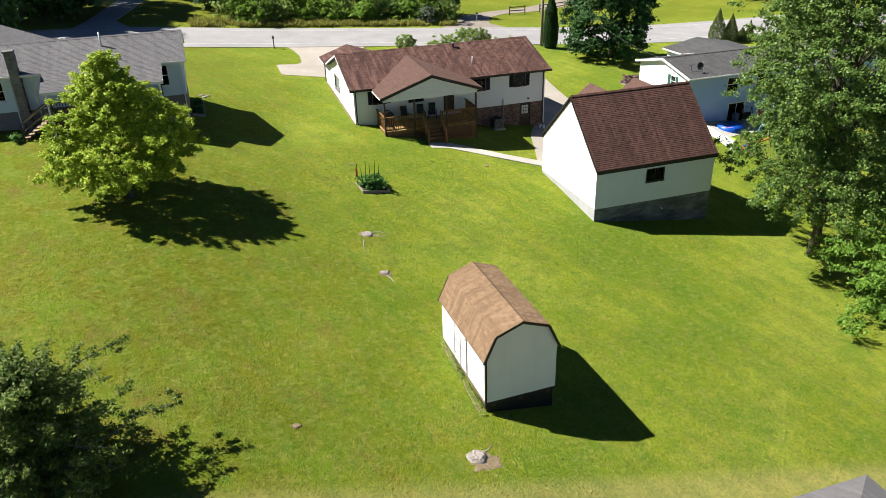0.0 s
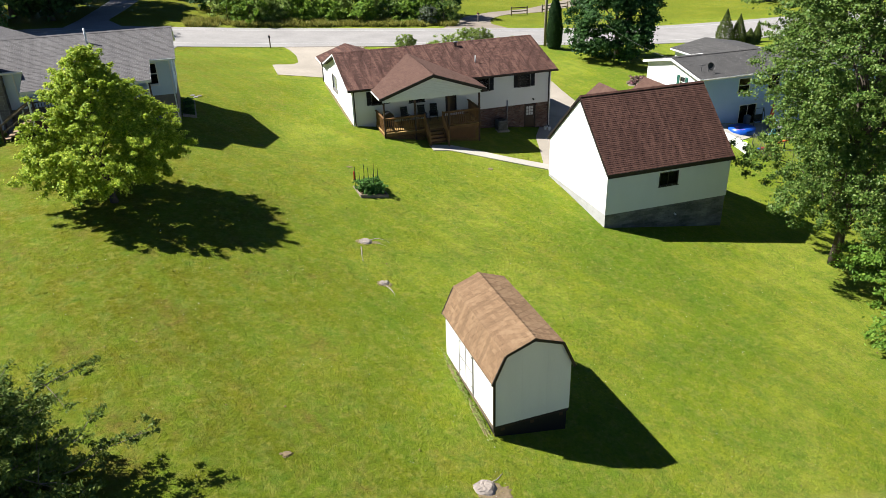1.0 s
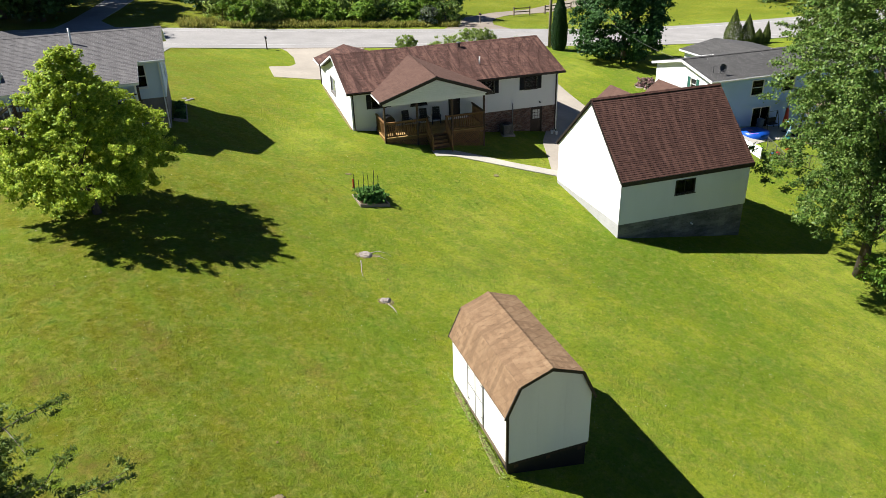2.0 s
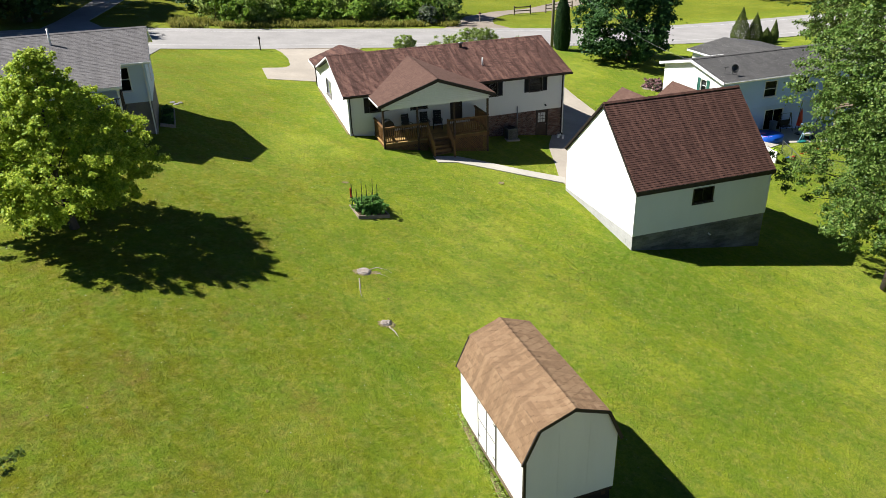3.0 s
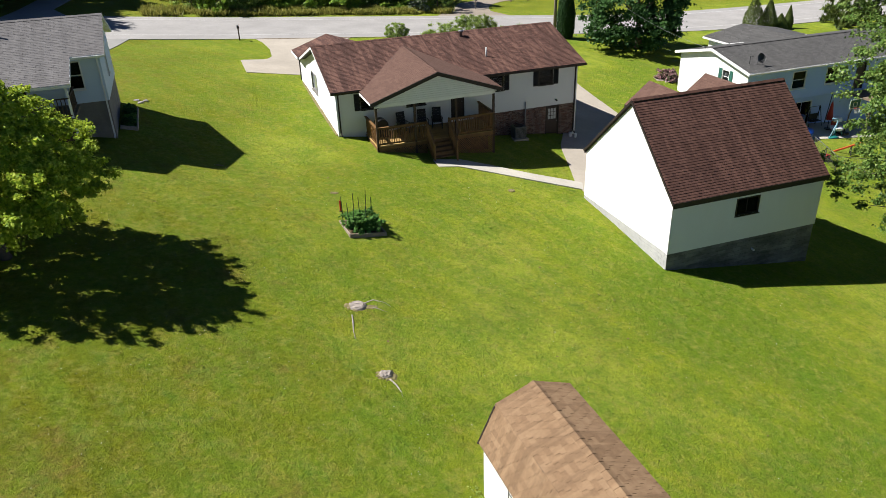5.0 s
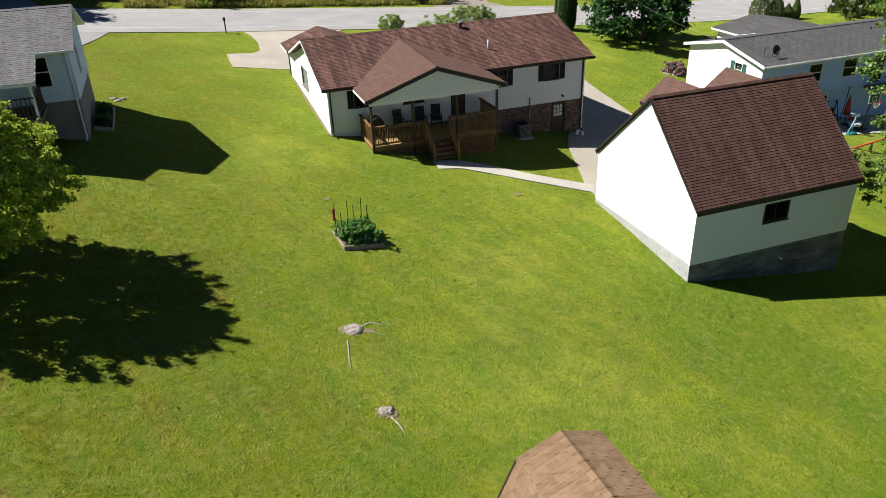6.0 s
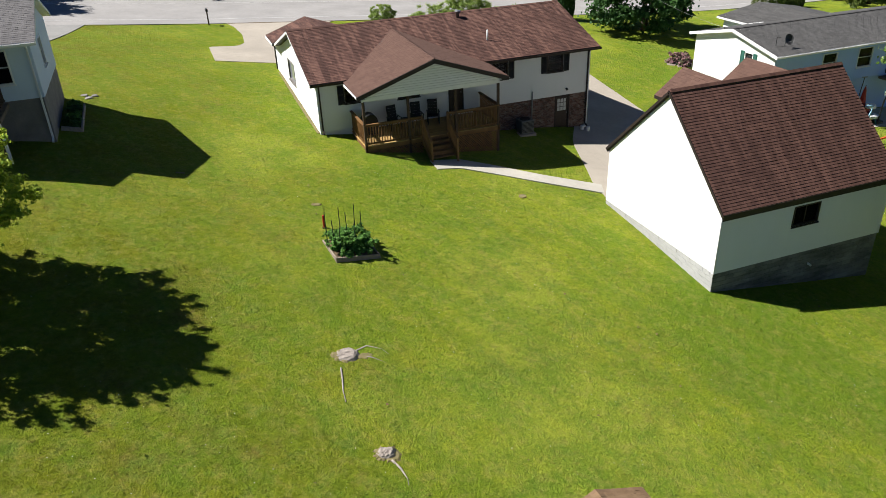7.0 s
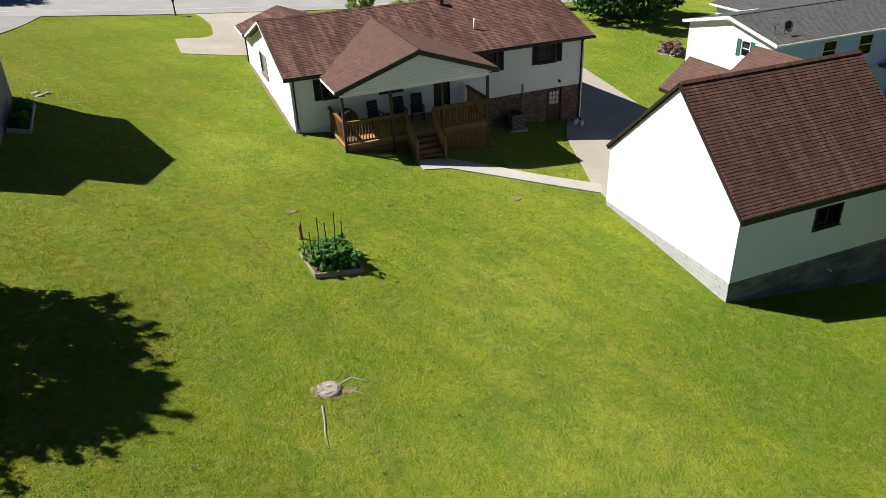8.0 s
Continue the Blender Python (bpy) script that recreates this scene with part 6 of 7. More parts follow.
L_BLOOM_MIX = leaf_mat("pink_flowers_and_leaves", (0.039, 0.091, 0.026), (0.182, 0.104, 0.091), (0.39, 0.195, 0.234), 0.3)


def roadside_weeds():
    """Tall unmown grass and weeds along the far verge."""
    rng = np.random.RandomState(4)
    n = 26000
    x = rng.uniform(0.0, 33.0, n)
    y = 90.6 + rng.gamma(2.2, 0.9, n) + 0.03 * x
    keep = (y < 96.0) & (np.array([noise.noise(Vector((a * 0.35, b * 0.5, 9))) for a, b in zip(x, y)]) + 0.35 * (y - 91.5) / 2 > rng.uniform(-0.3, 0.4, n))
    x, y = x[keep], y[keep]
    clump = 0.4 + 0.6 * np.array([noise.noise(Vector((a * 0.6, b * 0.6, 3))) for a, b in zip(x, y)])
    h = np.clip(0.35 + 0.6 * clump, 0.15, 1.2) * rng.uniform(0.5, 1.2, len(x))
    z = np.array([gz(a, b) for a, b in zip(x, y)])
    a = rng.uniform(0, 2 * math.pi, len(x))
    w = 0.09
    dx, dy = np.cos(a) * w / 2, np.sin(a) * w / 2
    lx, ly = rng.normal(0, 0.18, len(x)), rng.normal(0, 0.18, len(x))
    q = np.stack([np.stack([x - dx, y - dy, z], 1), np.stack([x + dx, y + dy, z], 1), np.stack([x + lx + dx * 1.5, y + ly + dy * 1.5, z + h * 0.7], 1), np.stack([x + lx * 1.5, y + ly * 1.5, z + h], 1)], 1)
    tagged(part("verge_weeds", quads("verge_weeds", q), L_WEED), "tall yellow-green weeds along the far road verge", "weeds", kind="stuff")


def shed_weeds():
    """Low uncut weeds along the foot of the shed's sunny side."""
    rng = np.random.RandomState(9)
    n = 1100
    y = rng.uniform(18.7, 24.1, n)
    x = 8.78 - np.abs(rng.normal(0, 0.13, n)) - 0.025 * (y - 18.9)
    keep = np.array([noise.noise(Vector((a * 2.5, b * 1.6, 4))) for a, b in zip(x, y)]) > rng.uniform(-0.6, 0.45, n)
    x, y = x[keep], y[keep]
    c = np.stack([x, y, np.array([gz(a, b) for a, b in zip(x, y)]) + rng.uniform(0.01, 0.13, len(x))], 1)
    q = leaf_quads(rng, c, np.zeros_like(c), 0.042, 0.9, long=1.6)
    tagged(part("weeds", quads("weeds", q), L_WEEDY), "low uncut weeds along the shed wall", "weeds", kind="stuff")


yard_trees()
roadside_weeds()
shed_weeds()


# ---- things in the yard ----
def stump(at, r, h, label, seed, roots):
    """A cut, bleached tree stump with surface roots."""
    x, y = at
    rng = random.Random(seed)
    t = thing("tree_stump", (x, y, gz(x, y)), label, "tree stump", "tree stumps in the lawn")
    g = Geo()
    n = 18
    rad = [r * (1 + 0.28 * noise.noise(Vector((math.cos(2 * math.pi * i / n) * 1.5, math.sin(2 * math.pi * i / n) * 1.5, seed)))) for i in range(n)]
    for z, k in ((-0.08, 1.5), (0.02, 1.25), (h * 0.7, 1.02), (h, 0.94), (h * 1.02, 0.6), (h * 0.94, 0.25)):
        for i in range(n):
            a = 2 * math.pi * i / n
            g.v.append((rad[i] * k * math.cos(a) * 1.15, rad[i] * k * math.sin(a) * 0.85, z + 0.02 * rng.uniform(-1, 1)))
    for j in range(5):
        for i in range(n):
            g.f.append((j * n + i, j * n + (i + 1) % n, (j + 1) * n + (i + 1) % n, (j + 1) * n + i))
    g.f.append(tuple(5 * n + i for i in range(n)))
    part("stump", g, M_STUMP, t)
    for pts in roots:
        P = [Vector((a - x, b - y, gz(a, b) - gz(x, y) + 0.004 + 0.012 * noise.noise(Vector((a * 3, b * 3, 0))))) for a, b in pts]
        part("root", Geo().tube(P, [0.028 * (1 - 0.6 * k / (len(P) - 1)) * (1 + 0.5 * noise.noise(Vector((k * 1.7, x, y)))) for k in range(len(P))], 7), M_STUMP, t, smooth=True)
    return t


def patch(name, at, rx, ry, mat, label, category, seed, lift=0.012):
    """A low uneven patch lying on the lawn."""
    x, y = at
    g = Geo()
    n, rings = 34, 3
    g.v.append((x, y, gz(x, y) + lift + 0.02))
    for r in range(1, rings + 1):
        for i in range(n):
            a = 2 * math.pi * i / n
            k = r / rings * (1 + 0.55 * noise.noise(Vector((math.cos(a) * 2.2, math.sin(a) * 2.2, seed))) + 0.35 * noise.noise(Vector((math.cos(a) * 6, math.sin(a) * 6, seed))))
            px, py = x + rx * k * math.cos(a), y + ry * k * math.sin(a)
            g.v.append((px, py, gz(px, py) + (lift + 0.015 if r < rings else -0.03)))
    g.f += [(0, 1 + i, 1 + (i + 1) % n) for i in range(n)]
    for r in range(rings - 1):
        g.f += [(1 + r * n + i, 1 + (r + 1) * n + i, 1 + (r + 1) * n + (i + 1) % n, 1 + r * n + (i + 1) % n) for i in range(n)]
    return tagged(part(name, g, mat), label, category, kind="structure")


M_CHIPS = plain("pale_wood_chips", (0.19, 0.14, 0.08), 0.5, 9.0, 0.95, bump=0.9, fine=25)
M_LITTER = plain("brown_leaf_litter", (0.17, 0.14, 0.062), 0.4, 6.0, 0.95, bump=0.8, fine=25)
stump((7.45, 32.98), 0.28, 0.06, "pale weathered tree stump in the lawn", 1, [[(7.8, 33.1), (8.2, 33.3), (8.6, 33.1), (8.75, 32.8)], [(7.8, 32.9), (8.2, 32.75), (8.55, 32.45)], [(7.2, 32.4), (7.12, 31.9), (7.02, 31.45), (6.98, 31.0)]])
stump((7.45, 29.0), 0.18, 0.07, "small pale tree stump in the lawn", 2, [[(7.55, 28.75), (7.68, 28.45), (7.74, 28.1), (7.7, 27.9)]])
stump((7.6, 16.75), 0.29, 0.1, "split grey tree stump in bare soil", 3, [[(7.9, 16.9), (8.2, 17.0), (8.5, 17.25)], [(7.6, 16.6), (7.65, 16.2)], [(7.9, 16.6), (8.1, 16.3)]])
patch("soil_patch", (7.95, 16.45), 0.75, 0.55, M_CHIPS, "bare soil round the split stump", "soil", 5)
patch("soil_patch", (1.75, 18.9), 0.2, 0.16, M_CHIPS, "small bare soil patch in the lawn", "soil", 6)
patch("soil_patch", (7.48, 32.95), 0.5, 0.34, M_LITTER, "worn rim round a stump", "soil", 13)
patch("soil_patch", (7.45, 29.0), 0.36, 0.28, M_LITTER, "worn rim round a stump", "soil", 14)
patch("soil_patch", (7.95, 32.85), 0.4, 0.16, M_LITTER, "bare soil between stump roots", "soil", 7)
patch("soil_patch", (7.55, 28.9), 0.34, 0.26, M_LITTER, "bare soil round a small stump", "soil", 12)
patch("soil_patch", (8.83, 42.85), 0.24, 0.16, M_LITTER, "pale worn patch in the lawn", "soil", 8)
patch("soil_patch", (8.66, 20.0), 0.16, 1.2, M_LITTER, "strip of leaf litter along the shed wall", "soil", 10)
patch("soil_patch", (8.6, 22.3), 0.15, 1.3, M_LITTER, "strip of leaf litter along the shed wall", "soil", 11)
patch("soil_patch", (3.9, 46.4), 0.25, 0.1, M_LITTER, "small brown patch in the lawn", "soil", 9)


def septic_lid():
    t = thing("septic_lid", (18.2, 42.9, gz(18.2, 42.9)), "round grey concrete lid in the lawn", "lid")
    part("lid", Geo().tube([(0, 0, -0.05), (0, 0, 0.02), (0, 0, 0.03)], [0.2, 0.2, 0.18], 20), M_LITTER, t)
    part("grip", Geo().tube([(-0.06, 0, 0.03), (-0.05, 0, 0.06), (0.05, 0, 0.06), (0.06, 0, 0.03)], [0.008] * 4, 5), M_METAL, t)


def garden_bed():
    x0, y0, w, l, turn = 8.5, 38.12, 1.66, 1.62, radians(5)
    zt = gz(9.3, 38.8) + 0.2

    def at(a, b):
        return x0 + a * math.cos(turn) - b * math.sin(turn), y0 + a * math.sin(turn) + b * math.cos(turn)

    b = thing("raised_bed", (x0, y0, 0), "weathered timber raised garden bed full of tomato plants", "garden bed", rz=5)
    low = min(gz(*at(0, 0)), gz(*at(w, 0))) - 0.1
    ts = [gz(*at(0, l / 2)) + 0.12, gz(*at(w, l / 2)) + 0.12]
    for (a, c), (ta, tc) in ((((0, 0), (w, 0.06)), (ts[0], ts[1])), (((0, l - 0.06), (w, l)), (ts[0], ts[1])), (((0, 0.062), (0.06, l - 0.062)), (ts[0], ts[0])), (((w - 0.06, 0.062), (w, l - 0.062)), (ts[1], ts[1]))):
        g = Geo().box((*a, low), (*c, zt))
        g.v = [(x, y, z if z < low + 0.01 else (ta if x < w / 2 else tc)) for x, y, z in g.v]
        part("timber", g, M_BEDW, b, bevel=0.01)
    g = Geo().box((0.062, 0.062, low), (w - 0.062, l - 0.062, zt))
    g.v = [(x, y, z if z < low + 0.01 else (ts[0] if x < w / 2 else ts[1]) - 0.05) for x, y, z in g.v]
    part("soil", g, M_SOIL, b)
    rng = np.random.RandomState(3)
    spots = [at(0.38 + 0.46 * i, 0.4 + 0.42 * j) for j in range(3) for i in range(3)]
    for k, (x, y) in enumerate(spots):
        p = thing("tomato_plant", (x, y, gz(x, y) + 0.03), "bushy green tomato plant tied to a stake", "plant", "tomato plants in the raised bed")
        h = 0.62 + 0.14 * rng.uniform(-1, 1)
        part("stem", Geo().tube([(0, 0, 0), (0.03, 0.02, h * 0.5), (0, 0.03, h)], [0.015, 0.012, 0.006], 6), L_TOM, p)
        c = crown_centres(rng, 34, 0.33, 0.12, h, DOME, 0.3, 0.2, k)
        part("leaves", quads("leaves", foliage(rng, c, 0.12, 46, 0.06, (0, 0, 0.3), 0.8, long=1.8)), L_TOM, p)
    for a, c, h in ((0.1, 1.25, 1.3), (0.24, 0.8, 1.2), (0.36, 0.55, 1.05), (0.66, 1.35, 1.4), (0.84, 1.1, 1.3), (0.98, 0.6, 1.1), (1.22, 1.4, 1.5), (1.4, 1.15, 1.3)):
        x, y = at(a, c)
        s = thing("garden_stake", (x, y, gz(x, y) + 0.06), "thin dark green plant stake standing in the bed", "stake", "plant stakes in the raised bed")
        part("rod", Geo().tube([(0, 0, 0), (rng.uniform(-0.05, 0.05), rng.uniform(-0.05, 0.05), h)], [0.018, 0.016], 7), M_STAKE, s)
        part("cap", Geo().tube([(0, 0, 0.0), (0, 0, 0.03)], [0.024, 0.02], 7), M_STAKE, s)
    r = thing("marker_post", (8.68, 40.75, gz(8.68, 40.75)), "short red plastic marker post in the lawn", "post")
    part("tube", Geo().tube([(0, 0, -0.1), (0, 0, 0.52), (0, 0, 0.54)], [0.045, 0.045, 0.03], 12), M_RED, r, smooth=False)
    part("base", Geo().tube([(0, 0, -0.02), (0, 0, 0.04)], [0.09, 0.08], 12), M_BLACK, r)


M_BEDW = plain("bleached_bed_timber", (0.24, 0.19, 0.145), 0.3, 3.0, 0.9, bump=0.4, fine=50)
M_STAKE = plain("dark_green_stake", (0.0078, 0.0195, 0.0104), 0.2, 4.0, 0.5)


def mailbox(at, label, post=M_POST, box=M_BLACK, rz=0):
    x, y = at
    m = thing("mailbox", (x, y, gz(x, y)), label, "mailbox", rz=rz)
    part("post", Geo().box((-0.05, -0.05, -0.2), (0.05, 0.05, 1.05)), post, m, bevel=0.008)
    g = Geo()
    prof = [(-0.09, 0), (0.09, 0), (0.09, 0.12), (0.063, 0.185), (0, 0.21), (-0.063, 0.185), (-0.09, 0.12)]
    g.prism(prof, 0.5, Matrix.Translation((0, -0.2, 1.05)))
    part("box", g, box, m, bevel=0.006)
    part("flag", Geo().box((0.095, 0.1, 1.15), (0.105, 0.13, 1.36)).box((0.095, 0.03, 1.29), (0.105, 0.1, 1.36)), M_RED, m)


strip("soil_strip", M_LITTER, [(10.7, 51.0), (10.64, 56.0), (10.7, 62.0)], [(10.85, 51.0), (10.85, 56.0), (10.85, 62.0)], 0.03, "strip of bare soil along the white wall", "soil", 20, 0.06)
septic_lid()
garden_bed()
mailbox((8.0, 77.55), "dark mailbox on a wooden post by the road")
mailbox((37.2, 95.3), "black mailbox on a pale post by the gravel drive", M_STUMP, rz=180)


def utility_pole():
    p = thing("utility_pole", (38.55, 77.4, gz(38.55, 77.4)), "tall grey-brown wooden utility pole", "utility pole")
    part("pole", Geo().tube([(0, 0, -0.5), (0.02, 0, 5), (0.05, 0, 10)], [0.17, 0.15, 0.12], 12), M_POLE, p, smooth=True)
    part("crossarm", Geo().beam((-1.0, 0, 9.4), (1.1, 0, 9.4), 0.1), M_POLE, p)
    for x in (-0.9, -0.35, 0.45, 1.0):
        part("insulator", Geo().tube([(x, 0, 9.45), (x, 0, 9.6)], [0.03, 0.045], 8), M_METAL, p)
    w = thing("service_wire", (0, 0, 0), "grey overhead service wire from pole to house", "wire")
    a, b = Vector((38.6, 77.3, gz(38.55, 77.4) + 8.2)), Vector((40.7, 57.0, 4.15))
    pts = [a.lerp(b, i / 14) - Vector((0, 0, 1.1 * 4 * (i / 14) * (1 - i / 14))) for i in range(15)]
    part("cable", Geo().tube(pts, [0.008] * 15, 5), M_METAL, w)
    part("clamp", Geo().box((40.66, 56.96, 4.08), (40.76, 57.06, 4.2)), M_METAL, w)


M_POLE = plain("weathered_pole_wood", (0.27, 0.225, 0.155), 0.3, 3.0, 0.9, bump=0.4, fine=40, stretch=(1, 1, 0.1))


def rail_fence():
    P = [(44.9, 102.0), (47.9, 103.2), (51.0, 104.6), (54.0, 106.2), (57.0, 108.0)]
    f = thing("rail_fence", (0, 0, 0), "weathered two-rail wooden fence beside the gravel drive", "fence")
    for x, y in P:
        part("post", Geo().box((x - 0.07, y - 0.07, gz(x, y) - 0.3), (x + 0.07, y + 0.07, gz(x, y) + 1.25)), M_DECK2, f, bevel=0.01)
    for i, (a, b) in enumerate(zip(P, P[1:])):
        if i == 1:
            continue
        for h in (0.55, 1.05):
            part("rail", Geo().beam((*a, gz(*a) + h), (*b, gz(*b) + h), 0.05, 0.13), M_DECK2, f)


def fence_line():
    """The low chain-link fence beside the patio lawn."""
    P = [(43.05, 47.2), (42.5, 45.6), (41.95, 44.1), (44.0, 43.6), (46.2, 43.1), (48.4, 42.6), (50.6, 42.1)]
    f = thing("chain_link_fence", (0, 0, 0), "low galvanised chain-link fence beside the lawn", "fence")
    for x, y in P:
        part("post", Geo().tube([(x, y, gz(x, y) - 0.3), (x, y, gz(x, y) + 1.08)], [0.03, 0.03], 8), M_METAL, f)
    for a, b in zip(P, P[1:]):
        A, B = Vector((*a, gz(*a))), Vector((*b, gz(*b)))
        part("top_rail", Geo().tube([A + Vector((0, 0, 1.03)), B + Vector((0, 0, 1.03))], [0.022, 0.022], 7), M_METAL, f)
        g, n = Geo(), int((B - A).length / 0.13)
        for k in range(-7, n):
            for sg in (0, 1):
                k0, k1 = (k, k + 7) if sg else (k + 7, k)
                f0, f1 = min(max(k0 / n, 0), 1), min(max(k1 / n, 0), 1)
                if f0 != f1:
                    h0 = 0.05 + 0.95 * abs(f0 - k0 / n) * n / 7
                    h1 = 1.0 - 0.95 * abs(f1 - k1 / n) * n / 7
                    g.beam(A.lerp(B, f0) + Vector((0, 0, h0)), A.lerp(B, f1) + Vector((0, 0, h1)), 0.006)
        part("mesh", g, M_METAL, f, "galvanised wire mesh")


def play_things():
    """Toys and furniture on the neighbours' patio."""
    z = gz(43.4, 48.6) + 0.03
    p = thing("paddling_pool", (44.25, 50.1, z), "round blue paddling pool on the patio", "pool")
    part("wall", Geo().tube([(0, 0, 0), (0, 0, 0.42), (0, 0, 0.46), (0, 0, 0.42)], [1.08, 1.13, 1.1, 1.05], 28, False), M_BLUE, p, smooth=True)
    part("floor", Geo().tube([(0, 0, 0.0), (0, 0, 0.3)], [1.05, 1.08], 28), M_BLUE, p)
    f = thing("pool_float", (43.9, 49.8, z + 0.34), "pink inflatable float lying in the pool", "float")
    part("ring", torus(0.38, 0.1), M_PINK, f, smooth=True)
    part("pillow", Geo().box((-0.2, 0.36, 0.0), (0.2, 0.62, 0.16)), M_PINK, f, bevel=0.06)
    f = thing("pool_float", (42.3, 47.5, gz(42.3, 47.5) + 0.1), "lime green inflatable ring on the grass", "float")
    part("ring", torus(0.4, 0.11), M_LIME, f, smooth=True)
    part("valve", Geo().tube([(0.4, 0, 0.1), (0.4, 0, 0.14)], [0.02, 0.015], 8), M_TEAL, f)
    b = thing("white_panel_wall", (41.35, 48.0, gz(41.35, 48.0)), "low white panel wall along the lawn", "wall", rz=84)
    for i in range(5):
        part("panel", Geo().box((-2.5 + i, -0.05, -0.4), (-1.52 + i, 0.05, 0.62)), M_TRIM, b, bevel=0.01)
    zb = gz(48.25, 49.6)
    h = thing("basketball_hoop", (48.25, 49.6, zb), "portable basketball hoop with a white-edged dark green backboard", "basketball hoop")
    part("pole", Geo().tube([(0, 0, 0.1), (0, -0.1, 1.6), (0, -0.3, 2.3)], [0.05, 0.05, 0.045], 8), M_BLACK, h)
    part("base", Geo().box((-0.35, -0.2, 0), (0.35, 0.6, 0.2)), M_BLACK, h, bevel=0.05)
    part("backboard", Geo().box((-0.5, -0.42, 2.12), (0.5, -0.39, 2.82)), M_GREEN, h, "dark green backboard")
    g = Geo()
    for x in (-0.5, 0.44):
        g.box((x, -0.435, 2.12), (x + 0.06, -0.422, 2.82))
    for zz in (2.12, 2.76):
        g.box((-0.44, -0.435, zz), (0.44, -0.422, zz + 0.06))
    part("board_edge", g, M_TRIM, h, "white edge of the backboard")
    g = Geo().box((-0.2, -0.435, 2.25), (-0.15, -0.422, 2.6)).box((0.15, -0.435, 2.25), (0.2, -0.422, 2.6)).box((-0.15, -0.435, 2.55), (0.15, -0.422, 2.6)).box((-0.15, -0.435, 2.25), (0.15, -0.422, 2.3))
    part("target_frame", g, M_TRIM, h)
    part("rim", torus(0.22, 0.014), M_RED, h, at=pose(0, -0.68, 2.22))
    g = Geo()
    for k in range(12):
        a, b = k * math.pi / 6, (k + 1) * math.pi / 6
        for p0, p1 in ((a, b), (b, a)):
            g.beam((0.22 * math.cos(p0), 0.22 * math.sin(p0) - 0.68, 2.21), (0.12 * math.cos(p1), 0.12 * math.sin(p1) - 0.68, 1.85), 0.012)
    part("net", g, M_TRIM, h, "white cord net")
    t = thing("water_table", (47.65, 49.75, gz(47.65, 49.75)), "white plastic play tub on teal legs", "toy")
    part("tub", Geo().tube([(0, 0, 0.35), (0, 0, 0.42), (0, 0, 0.6), (0, 0, 0.55), (0, 0, 0.45)], [0.3, 0.42, 0.5, 0.44, 0.3], 18), M_TRIM, t, smooth=True)
    for k in range(4):
        a = k * math.pi / 2 + 0.6
        part("leg", Geo().beam((0.3 * math.cos(a), 0.3 * math.sin(a), 0.38), (0.42 * math.cos(a), 0.42 * math.sin(a), 0), 0.07), M_TEAL, t)
    c = thing("child_chair", (47.95, 50.15, gz(47.95, 50.15) + 0.04), "red plastic child's armchair with a white top", "chair")
    part("seat", Geo().box((-0.25, -0.25, 0.22), (0.25, 0.25, 0.32)), M_RED, c, bevel=0.03)
    part("backrest", Geo().box((-0.27, 0.2, 0.3), (0.27, 0.28, 0.85)), M_RED, c, bevel=0.03)
    part("canopy", Geo().tube([(0, 0, 0.85), (0, 0, 0.98), (0, 0, 1.12), (0, 0, 1.18)], [0.34, 0.36, 0.26, 0.05], 16), M_TRIM, c, "round white canopy", smooth=True)
    for x in (-0.22, 0.22):
        part("armrest", Geo().box((x - 0.04, -0.22, 0.32), (x + 0.04, 0.2, 0.5)), M_RED, c, bevel=0.02)
        for y in (-0.2, 0.2):
            part("leg", Geo().box((x - 0.035, y - 0.035, 0), (x + 0.035, y + 0.035, 0.22)), M_RED, c)
    s = thing("toy_frame", (46.9, 49.3, gz(46.9, 49.3)), "pale blue bent tube frame of a garden toy", "toy")
    part("tube", Geo().tube([(-0.3, 0, 0), (0.15, 0, 1.0), (0.2, 0, 1.35), (-0.35, 0, 1.5)], [0.04] * 4, 7), M_PALEB, s, smooth=True)
    part("tube", Geo().tube([(0.2, 0, 1.35), (0.3, 0.1, 0.9), (0.25, 0.2, 0.0)], [0.035] * 3, 7), M_PALEB, s, smooth=True)
    part("foot_mat", Geo().box((-0.6, -0.25, 0), (0.35, 0.25, 0.08)), M_TEAL, s, bevel=0.03)
    u = thing("patio_umbrella", (47.75, 50.7, gz(47.75, 50.7) + 0.04), "closed red patio umbrella on a pole", "umbrella")
    part("pole", Geo().tube([(0, 0, 0), (0, 0, 2.2)], [0.025, 0.025], 8), M_METALD, u)
    part("canopy", Geo().tube([(0, 0, 0.75), (0, 0, 1.0), (0, 0, 1.9), (0, 0, 2.15)], [0.24, 0.22, 0.09, 0.02], 10), M_RED, u, smooth=True)
    part("base", Geo().tube([(0, 0, 0), (0, 0, 0.08)], [0.25, 0.23], 14), M_BLACK, u)
    l = thing("garden_pole", (48.3, 51.6, gz(48.3, 51.6) + 0.03), "thin dark pole with a short crossbar by the wall", "pole")
    part("rod", Geo().tube([(0, 0, 0), (0.25, 0, 2.4)], [0.03, 0.03], 7), M_METALD, l)
    part("crossbar", Geo().beam((0.0, 0, 2.42), (0.5, 0, 2.38), 0.06), M_METAL, l)
    w = thing("seesaw", (45.5, 46.5, gz(45.5, 46.5)), "red-orange seesaw beam resting on the grass", "seesaw", rz=-38)
    part("beam", Geo().beam((-0.9, 0, 0.15), (1.2, 0, 1.15), 0.12, 0.1), M_ORANGE, w)
